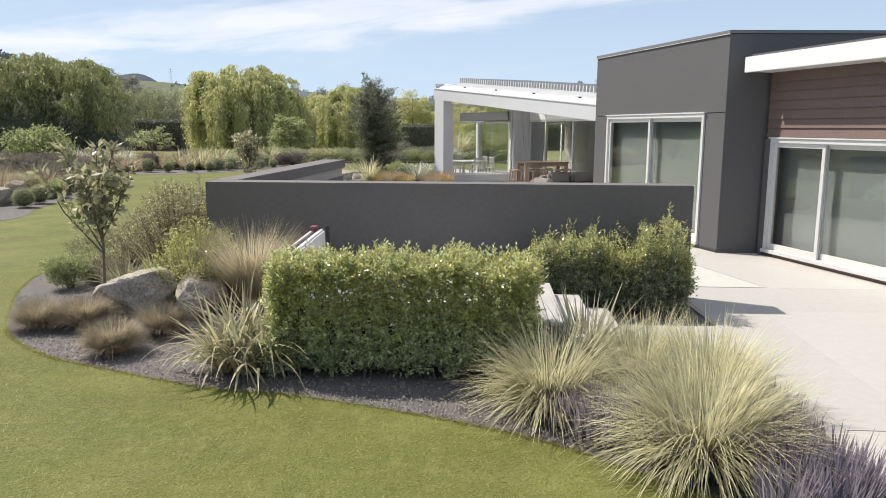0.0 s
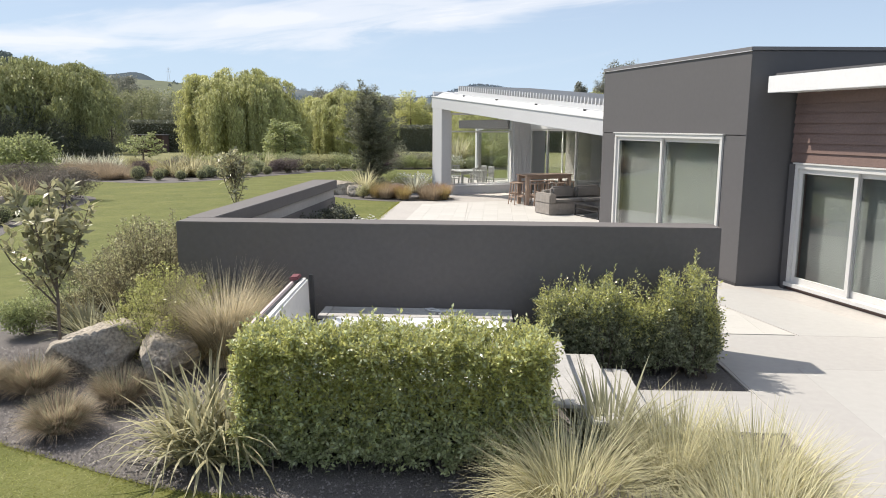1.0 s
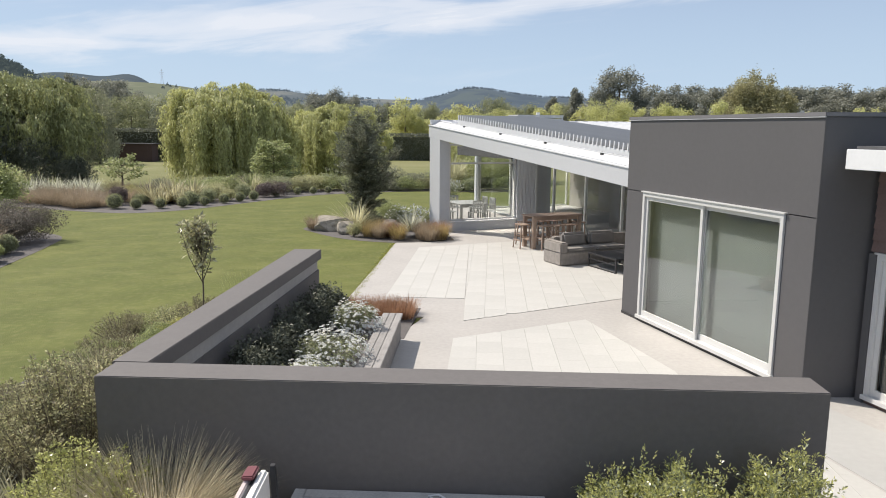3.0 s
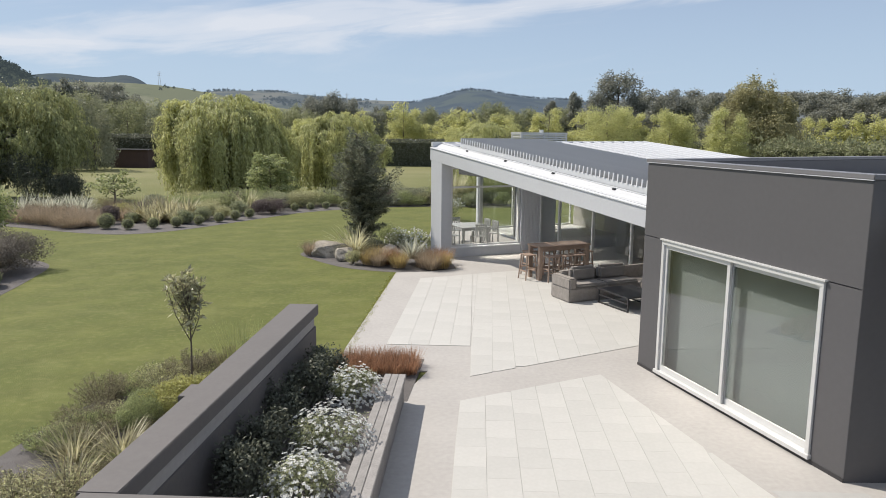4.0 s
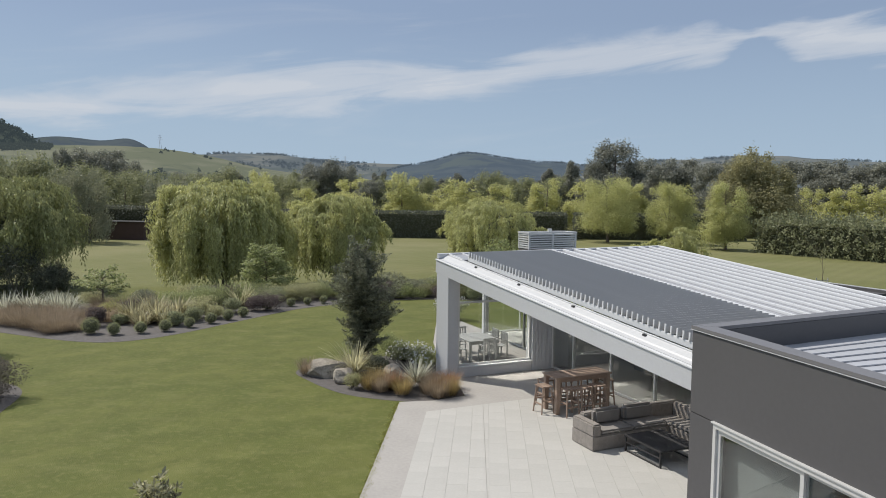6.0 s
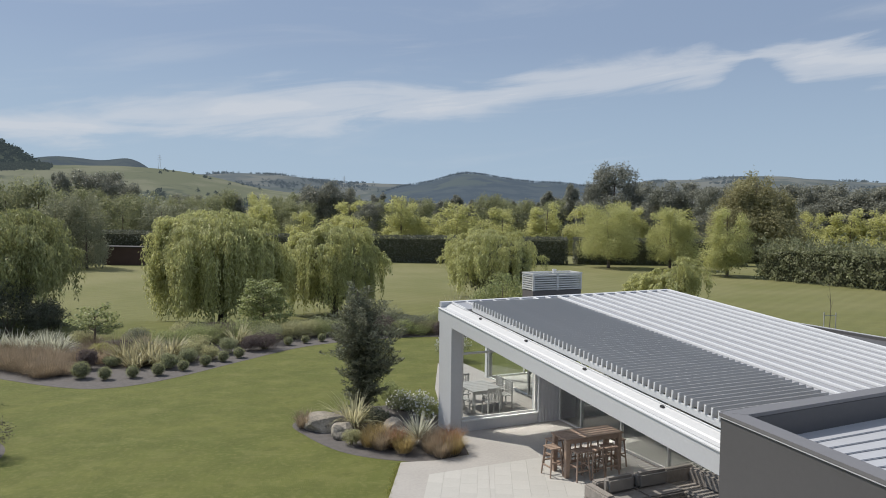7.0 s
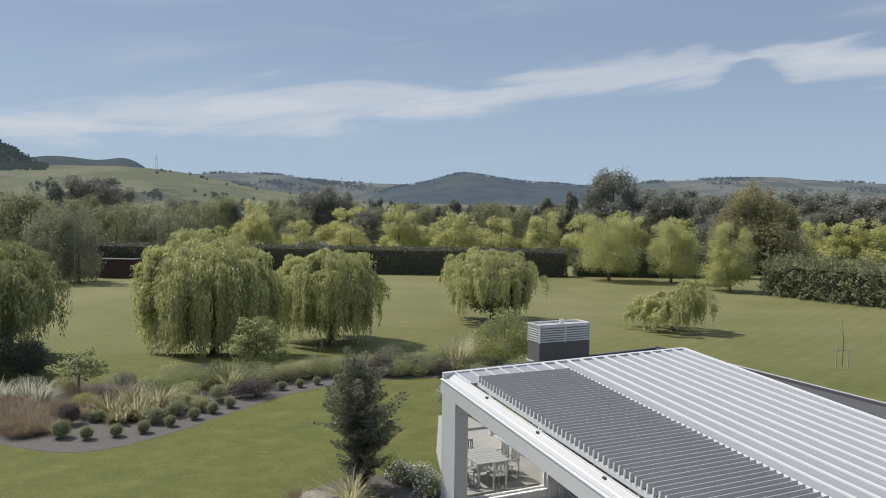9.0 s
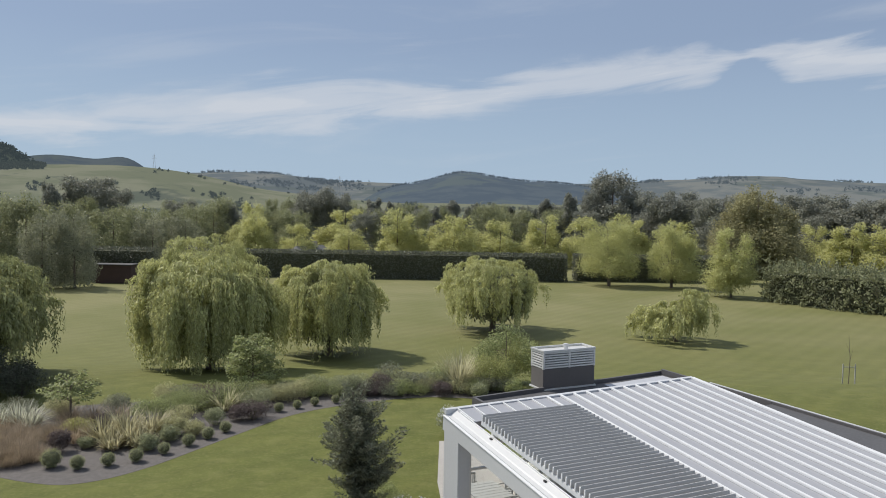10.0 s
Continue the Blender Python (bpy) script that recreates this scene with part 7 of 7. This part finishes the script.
# near left bed
for i, (x, y, r, h, k) in enumerate(((-13.25, 28.3, 0.95, 1.15, 3), (-14.3, 28.7, 1.05, 1.30, 3), (-13.6, 27.3, 0.85, 1.0, 3), (-15.2, 27.8, 1.1, 1.35, 3), (-12.75, 26.0, 0.42, 0.55, 2), (-12.3, 24.7, 0.45, 0.5, 0), (-13.5, 25.2, 0.7, 0.7, 1), (-15.6, 29.6, 1.0, 1.1, 4), (-14.6, 24.0, 1.0, 1.0, 3), (-15.2, 22.4, 1.0, 1.1, 1))):
    shrub_at("bed_shrub", ("mid-green low mound", "olive rounded shrub", "grey-green rounded shrub", "dark purple-brown rounded shrub", "dark green rounded shrub")[k] + " at the lawn edge", x, y, r, h, (L_UMBER if k == 3 else L_BOX if k == 4 else SP[k][0]), 1900 + i, 9000, 0.05, 12, inner=0.75, group="shrubs at the lawn edge", stems=False)
for x, y in ((-11.55, 22.1), (-11.75, 23.1), (-12.1, 21.0)):
    copy_thing(ball, pose(x, y, 0, 0, 0, x * 50) @ Matrix.Scale(0.80, 4))
boulder(-12.7, 22.6, 0.9, 0.7, 0.55, 7.7)
boulder(-12.9, 23.8, 0.8, 0.6, 0.6, 8.8)
for i in range(8):
    tuft_at("tawny_grass", "tall tawny feathery grass at the lawn edge", -13.2 - (i % 3) * 0.7, 21.5 + i * 0.7, 420, 0.35, 1.15, 0.7, 0.8, 0.012, L_TAWNY, 260 + i, "tawny grasses")

# ---- willows and garden trees ----
willow_at(-16.6, 57.0, 7.35, 9.2, 301, "large weeping willow in fresh yellow-green leaf", 330, 22, 0.05, ragged=0.5)
willow_at(-10.9, 66.0, 7.3, 8.4, 302, "weeping willow in fresh yellow-green leaf", 210, 20, 0.08, ragged=0.5)
willow_at(1.7, 78.5, 6.9, 10.2, 303, "broad weeping willow with trailing branches", 180, 18, 0.20, ragged=0.5)
willow_at(17.3, 75.0, 4.2, 7.4, 304, "small spreading weeping willow", 100, 17, 0.10, (-0.2, 0), 0.35, tilt=0.75, flat=2.8)
willow_at(-28.4, 49.4, 6.8, 13.5, 305, "large weeping willow at the lawn's side, its shade put into the leaf colour", 340, 20, 0.45, ragged=0.4, material=L_WILLOW_SHADED)
willow_at(-26.3, 83.0, 8.4, 11.0, 306, "tall weeping willow behind the others", 120, 17, 0.2)
# all but the first are added, dark shapes for the willow's lower shade
for i, (x, y, r, h) in enumerate(((-22.2, 46.8, 1.2, 2.0), (-23.9, 46.2, 1.5, 3.2), (-26.2, 44.8, 1.7, 3.3), (-28.4, 43.6, 1.7, 3.2), (-30.4, 42.8, 1.7, 3.2))):
    shrub_at("dark_shrub", "dark evergreen shrub filling the willow's shaded lower half", x, y, r, h, L_YEW, 307 + i, 6500, 0.10, 12, group="dark shrubs under the willow", inner=0.7)


def layered_tree(label, x, y, h, w, seed, tiers, leaves, size=0.15, low=0.38):
    """A young tree on a thin clear stem, its leaves in flat tiers along spreading branches."""
    rng = np.random.default_rng(seed)
    t = thing("garden_tree", label, "tree", pose(x, y, land(y)), "young garden trees")
    tr = obj("trunk", tubes("trunk", [([(0, 0, -0.1), (0.04, 0, h * 0.45), (-0.03, 0.03, h * 0.93)], [0.055, 0.040, 0.012])], 7), BARK, t)
    P, W = [], []
    for i in range(tiers):
        f = (i + 0.5) / tiers
        a = i * 2.4 + rng.normal() * 0.25
        s = h * (low + (0.88 - low) * f)
        ln = w * 0.5 * (1.1 - 0.55 * f) * rng.uniform(0.65, 1.1)
        o, sd_ = np.array([math.cos(a), math.sin(a), 0]), np.array([-math.sin(a), math.cos(a), 0])
        e = np.array([0, 0, s + ln * rng.uniform(0.18, 0.45)]) + o * ln
        obj("limb", tubes("limb", [([(0, 0, s), tuple(np.array([0, 0, s]) * 0.45 + e * 0.55 + (0, 0, 0.05)), tuple(e)], [0.020, 0.013, 0.005])], 5), BARK, tr)
        m = leaves // tiers
        q = rng.uniform(0.30, 1.12, m)
        P.append(np.array([0, 0, s]) + (e - (0, 0, s)) * q[:, None] + sd_ * (rng.normal(size=m) * 0.21 * ln)[:, None] + rng.normal(size=(m, 3)) * (0.06, 0.06, 0.07))
        W.append(o * 0.8 + rng.normal(size=(m, 3)) * (0.7, 0.7, 0.25) + (0, 0, -0.35))
    obj("crown", leaf_mesh("crown", np.concatenate(P), np.concatenate(W), size, size * 0.6, rng, face=np.tile((0, 0, 0.8), (sum(len(q) for q in P), 1))), L_GREEN, t)
    return t


layered_tree("young spreading green tree with layered branches", -11.5, 48.8, 2.9, 2.9, 311, 34, 4600, low=0.16)
layered_tree("low young tree with a flat layered crown on a thin stem", -17.6, 42.8, 2.15, 2.5, 312, 12, 1100)
tree_at("garden_tree", "leafy green young tree behind the pavilion", "tree", 1.5, 52.0, 3.1, 4.4, L_GREEN, 313, 7000, 0.13, 0.06, 0.05, 26, group="young garden trees")
tree_at("garden_tree", "dense green leafy young tree behind the lawn-edge bed", "tree", -18.1, 33.2, 2.25, 2.8, L_GREEN, 314, 4600, 0.13, 0.05, 0.12, 18, group="young garden trees")

stake = thing("staked_sapling", "thin bare sapling tied to two stakes", "sapling", pose(21.5, 55.0, -0.4))
obj("stem", tubes("stem", [([(0, 0, 0), (0.03, 0, 1.5), (-0.1, 0, 2.9)], [0.025, 0.018, 0.006]), ([(0.02, 0, 1.3), (0.2, 0.05, 2.0)], [0.01, 0.004]), ([(0, 0, 1.8), (-0.25, 0, 2.4)], [0.01, 0.004])], 5), BARK, stake)
for x in (-0.35, 0.35):
    part("stake", bbox((x - 0.025, -0.025, 0), (x + 0.025, 0.025, 1.15), 0.004), GREYWOOD, stake)
part("tie", bbox((-0.35, -0.01, 0.95), (0.35, 0.01, 0.99)), GREYWOOD, stake)

# ---- boundary hedges and trees beyond ----
hedge_box("boundary_hedge", "tall dark clipped boundary hedge", (-46, 126.0, -1.7), (15.0, 129.0, 2.65), L_HEDGEDK, 401, 30000, 0.28, rough=0.08, group="boundary hedges")
hedge_box("boundary_hedge", "tall dark clipped boundary hedge", (16.5, 128.0, -1.7), (44.0, 131.0, 2.6), L_HEDGEDK, 402, 14000, 0.28, rough=0.08, group="boundary hedges")
hedge_box("boundary_hedge", "tall dark hedge behind the garden shed", (-80, 116.0, -1.7), (-46.5, 119.0, 3.2), L_HEDGEDK, 403, 14000, 0.28, rough=0.1, group="boundary hedges")
shed = thing("garden_shed", "dark brown low garden shed against the hedge", "shed", pose(-50.6, 113.0, -1.62))
part("wall", bbox((-2.8, 0, 0), (2.8, 2.2, 2.6), 0.03), FENCE, shed)
part("roof", bbox((-3.0, -0.25, 2.6), (3.0, 2.4, 2.72), 0.02), MEMB, shed)
part("door", bbox((1.2, -0.04, 0.05), (2.2, 0.0, 2.1), 0.01), FENCE, shed)
right_m = pose(36.6, 105.2, -1.7, 0, 0, -53.6)
hedge_box("boundary_hedge", "rough dark green boundary hedge along the lawn's side", (0, 0, 0.0), (48, 6.0, 4.3), L_LAUREL, 404, 38000, 0.38, right_m, rough=0.9, group="boundary hedges")

TL = "trees on the far lawn"
tree_at("lawn_tree", "round spring-green tree on a clear trunk", "tree", 20.5, 121.0, 9.9, 11.0, L_LAWNTREE, 411, 24000, 0.22, 0.22, 0.14, 90, group=TL, z=-1.6, fray=0.24, taper=0.35)
tree_at("lawn_tree", "spring-green tree on the far lawn", "tree", 29.4, 120.0, 9.4, 8.8, L_LAWNTREE, 412, 21000, 0.22, 0.2, 0.08, 80, group=TL, z=-1.6, fray=0.24, taper=0.3)
tree_at("lawn_tree", "upright spring-green tree beside the hedge", "tree", 34.0, 109.0, 9.2, 8.4, L_LAWNTREE, 413, 22000, 0.22, 0.2, 0.03, 80, group=TL, z=-1.6, fray=0.26, taper=0.45)
protos = {}


def far_tree(kind, x, y, h, w, seed):
    """A distant tree, from one of a few grown once and then repeated at other sizes."""
    label, material, taper, lobes, leaves, size, rise = {
        "lime": ("lime-yellow spring tree beyond the hedge", L_LIME, 0.62, 64, 13000, 0.033, 1.25),
        "green": ("dull green broadleaf tree in the distance", L_FAR, 0.30, 56, 10000, 0.034, 1.3),
        "feather": ("feathery grey-green tree in the distance", L_FEATHER, 0.45, 60, 9000, 0.030, 1.5),
        "dark": ("dark conifer in the distance", L_PINE, 0.80, 54, 15000, 0.036, 1.2),
        "macro": ("tall dark conifer with a broken outline in the distance", L_PINE, 0.66, 90, 30000, 0.025, 1.4),
        "gum": ("tall olive-brown tree with hanging foliage in the distance", L_BRONZE, 0.58, 80, 28000, 0.025, 1.6),
        "dome": ("broad dark rounded tree on the rise beyond the trees", L_PINE, 0.15, 60, 18000, 0.036, 1.2),
        "pine": ("spreading dark pine in the distance", L_PINE, 0.25, 48, 20000, 0.029, 0.8)}[kind]
    key = (kind, seed % 3)
    if key not in protos:
        protos[key] = tree_at("far_tree", label, "tree", x, y, 1.0, 1.0, material, 5000 + 31 * len(protos), leaves, size, 0.02, 0.0, lobes, group="distant trees", taper=taper, fray=0.22, slim=0.5, rise=rise)
        o = protos[key]
        o.matrix_world = pose(x, y, -1.62, 0, 0, seed * 37 % 360) @ Matrix.Diagonal((w, w, h + 1.6, 1))
        return o
    o = protos[key]
    cp = copy_thing(o, pose(x, y, -1.62, 0, 0, seed * 37 % 360))
    cp.scale = (w, w, h + 1.6)
    return cp


rng = np.random.default_rng(421)
sd = 0
for x, y, h, w, k in ((-14.2, 155, 9.3, 9.8, "lime"), (-3.2, 155, 8.9, 10.5, "lime"), (5.7, 155, 7.7, 8.8, "lime"), (14.3, 155, 8.5, 9.2, "lime"), (-23.5, 152, 6.0, 8.5, "lime"), (-33.5, 152, 6.6, 7.5, "lime"), (-41.0, 150, 8.2, 8.0, "lime"), (-53.7, 148, 8.0, 9.5, "feather"),
                      (22.5, 158, 8.6, 9.5, "lime"), (31.0, 158, 8.8, 10, "lime"), (40.0, 156, 8.4, 9.5, "lime"), (-53.4, 190, 10.9, 9.5, "lime"), (-8.6, 160, 6.0, 8, "lime"), (1.5, 162, 5.6, 8, "lime"), (-104.8, 190, 14.6, 8, "dark"), (-114.9, 230, 18.8, 20, "pine"),
                      (-46.2, 255, 14.4, 15, "dome"), (-51.8, 256, 16.2, 16, "dome"), (-56.0, 258, 12.5, 11, "dome"), (-42.5, 254, 11.0, 9, "dome")):
    sd += 1
    far_tree(k, x, y, h, w * (1.45 if k == "lime" else 1.1), sd)
for i in range(24):
    x = -66.0 + i * 4.6 + rng.normal() * 1.0
    far_tree(("dark", "green", "dark", "pine")[i % 4], x, 285 + rng.uniform(-25, 25), float(np.interp(x, [-66, -35, -8, 40], [12.0, 12.0, 11.0, 12.5])) * rng.uniform(0.85, 1.06), rng.uniform(9, 14), 300 + i)
for az, d, h, w, k in ((25.0, 122, 7.6, 7, "lime"), (27.2, 118, 7.9, 8, "lime"), (29.5, 116, 8.2, 8, "lime"), (31.5, 112, 7.9, 8, "lime"),
                       (11.0, 216, 21.0, 34, "macro"), (7.9, 190, 14, 13, "dark"), (9.6, 212, 15.5, 17, "macro"), (12.6, 214, 14.5, 16, "macro"), (6.0, 220, 13, 13, "dark"), (21.2, 140, 14.2, 19, "gum"), (20.0, 138, 11.5, 14, "gum"), (22.6, 142, 11.0, 14, "gum"), (18.8, 165, 13.5, 16, "pine"), (15.2, 190, 15.5, 20, "pine"), (16.8, 190, 15, 18, "pine"), (24.6, 190, 14.5, 22, "pine"), (27.8, 180, 13.5, 22, "pine"), (26.2, 185, 14, 20, "pine"), (29.6, 178, 13, 20, "pine"),
                       (31, 170, 12.5, 20, "pine"), (34, 170, 12.5, 20, "pine"),
                       (-33.5, 118, 10.2, 12, "green"), (-31.6, 122, 10.4, 12, "green"), (-30.0, 150, 13.0, 9, "dark"), (-30.6, 109, 8.4, 9, "feather"), (-28.6, 108, 9.0, 8, "feather"),
                       (-29.3, 128, 9.4, 11, "green"), (-27.6, 250, 17.5, 16, "pine"), (-26.2, 255, 15.5, 15, "pine"), (-29.0, 245, 14.0, 15, "dark"), (-26.2, 140, 9.0, 12, "green"), (-23.6, 138, 8.0, 11, "feather"),
                       (-24.8, 150, 9.2, 12, "green"), (-22.2, 155, 9.0, 11, "green"), (-19.4, 200, 11.5, 14, "green"), (-18.2, 205, 10.8, 13, "dark"), (-20.6, 190, 10.0, 13, "green"), (-16.3, 168, 9.0, 7, "lime"), (-14.8, 190, 9.0, 13, "green"),
                       (-35.5, 120, 11, 12, "green"), (-38, 104, 10, 11, "green"), (-13.4, 180, 8.5, 12, "green"),
                       (1.5, 170, 11, 12, "green"), (-4.0, 180, 9.5, 12, "green"), (36, 130, 11, 12, "lime"), (-9.5, 150, 9.5, 13, "lime"), (-6.8, 175, 9, 14, "green"), (3.6, 180, 9.5, 15, "green"), (7.0, 190, 10, 15, "green")):
    sd += 1
    if k == "lime":
        d, w = d * 1.35, w * 1.75
    far_tree(k, -0.5 + d * math.sin(radians(az)), 11.5 + d * math.cos(radians(az)), h, w, sd)
for i in range(62):
    az, d = rng.uniform(-36, 36), rng.uniform(150, 420)
    h = rng.uniform(7, 11) * (0.8 + d / 700)
    far_tree(("green", "dark", "feather", "pine", "green")[i % 5], d * math.sin(radians(az)), 11.5 + d * math.cos(radians(az)), h, h * rng.uniform(0.8, 1.2), 100 + i)

# far farmhouse roof among the trees
OLDROOF = mat("weathered_grey_roof", (0.15, 0.15, 0.15), 0.7, var=0.15, scale=1)
fh = thing("farmhouse", "distant house with a pale roof among trees", "house", pose(-31.0, 152, -3.4, 0, 0, 62))
part("wall", bbox((-5, -3, 0), (5, 3, 3.2), 0.02), CONC, fh)
bm = bmesh.new()
vv = [bm.verts.new(q) for q in ((-5.4, -3.4, 3.2), (5.4, -3.4, 3.2), (5.4, 3.4, 3.2), (-5.4, 3.4, 3.2), (-4, 0, 5.6), (4, 0, 5.6))]
for q in ((0, 1, 5, 4), (2, 3, 4, 5), (1, 2, 5), (3, 0, 4), (3, 2, 1, 0)):
    bm.faces.new([vv[k] for k in q])
roof = part("roof", bm, OLDROOF, fh, "grey gabled roof")
part("chimney", bbox((1.0, -0.4, 4.6), (1.8, 0.4, 6.4), 0.02), CONC, roof, "pale chimney")

# ---- paving stones ----
lay_pavers([(-1.48, 21.55), (0.19, 21.55), (0.19, 28.86), (-1.3, 28.1)], -1.48, 21.55, 0.42, 0.60, 0.02)
lay_pavers([(0.20, 19.75), (6.9, 23.9), (3.77, 30.65), (0.20, 28.87)], 0.20, 21.55, 0.42, 0.60, 0.02)
lay_pavers([(-0.05, 13.3), (4.55, 13.3), (2.48, 20.0), (0.05, 18.58)], 0.0, 13.3, 0.42, 0.60, 0.005)
tagged(part("pavement_inlay", prism([(3.82, 2.0), (10.0, 2.0), (6.65, 12.0), (4.05, 12.0)], -0.02, 0.006), PALE), "smooth pale concrete paving beside the glass doors", "paving", kind="structure")
tagged(part("pavement_inlay_2", prism([(3.36, 8.5), (4.045, 8.5), (4.045, 12.005), (6.55, 12.005), (6.02, 13.28), (3.3, 13.28), (3.3, 12.75)], -0.02, 0.005), LIGHTCONC),
       "light brushed concrete paving round the wall end", "paving", kind="structure")
tagged(part("pavement_inlay_3", prism([(4.60, 13.285), (6.01, 13.285), (4.92, 15.9), (3.82, 15.9)], -0.02, 0.005), PALE), "smooth pale concrete paving at the door corner", "paving", kind="structure")
tagged(part("pavement_pad", prism([(1.98, 10.3), (3.30, 10.3), (3.30, 11.28), (2.05, 11.24)], -0.03, 0.003), LIGHTCONC), "light concrete pad at the foot of the steps", "paving", kind="structure")
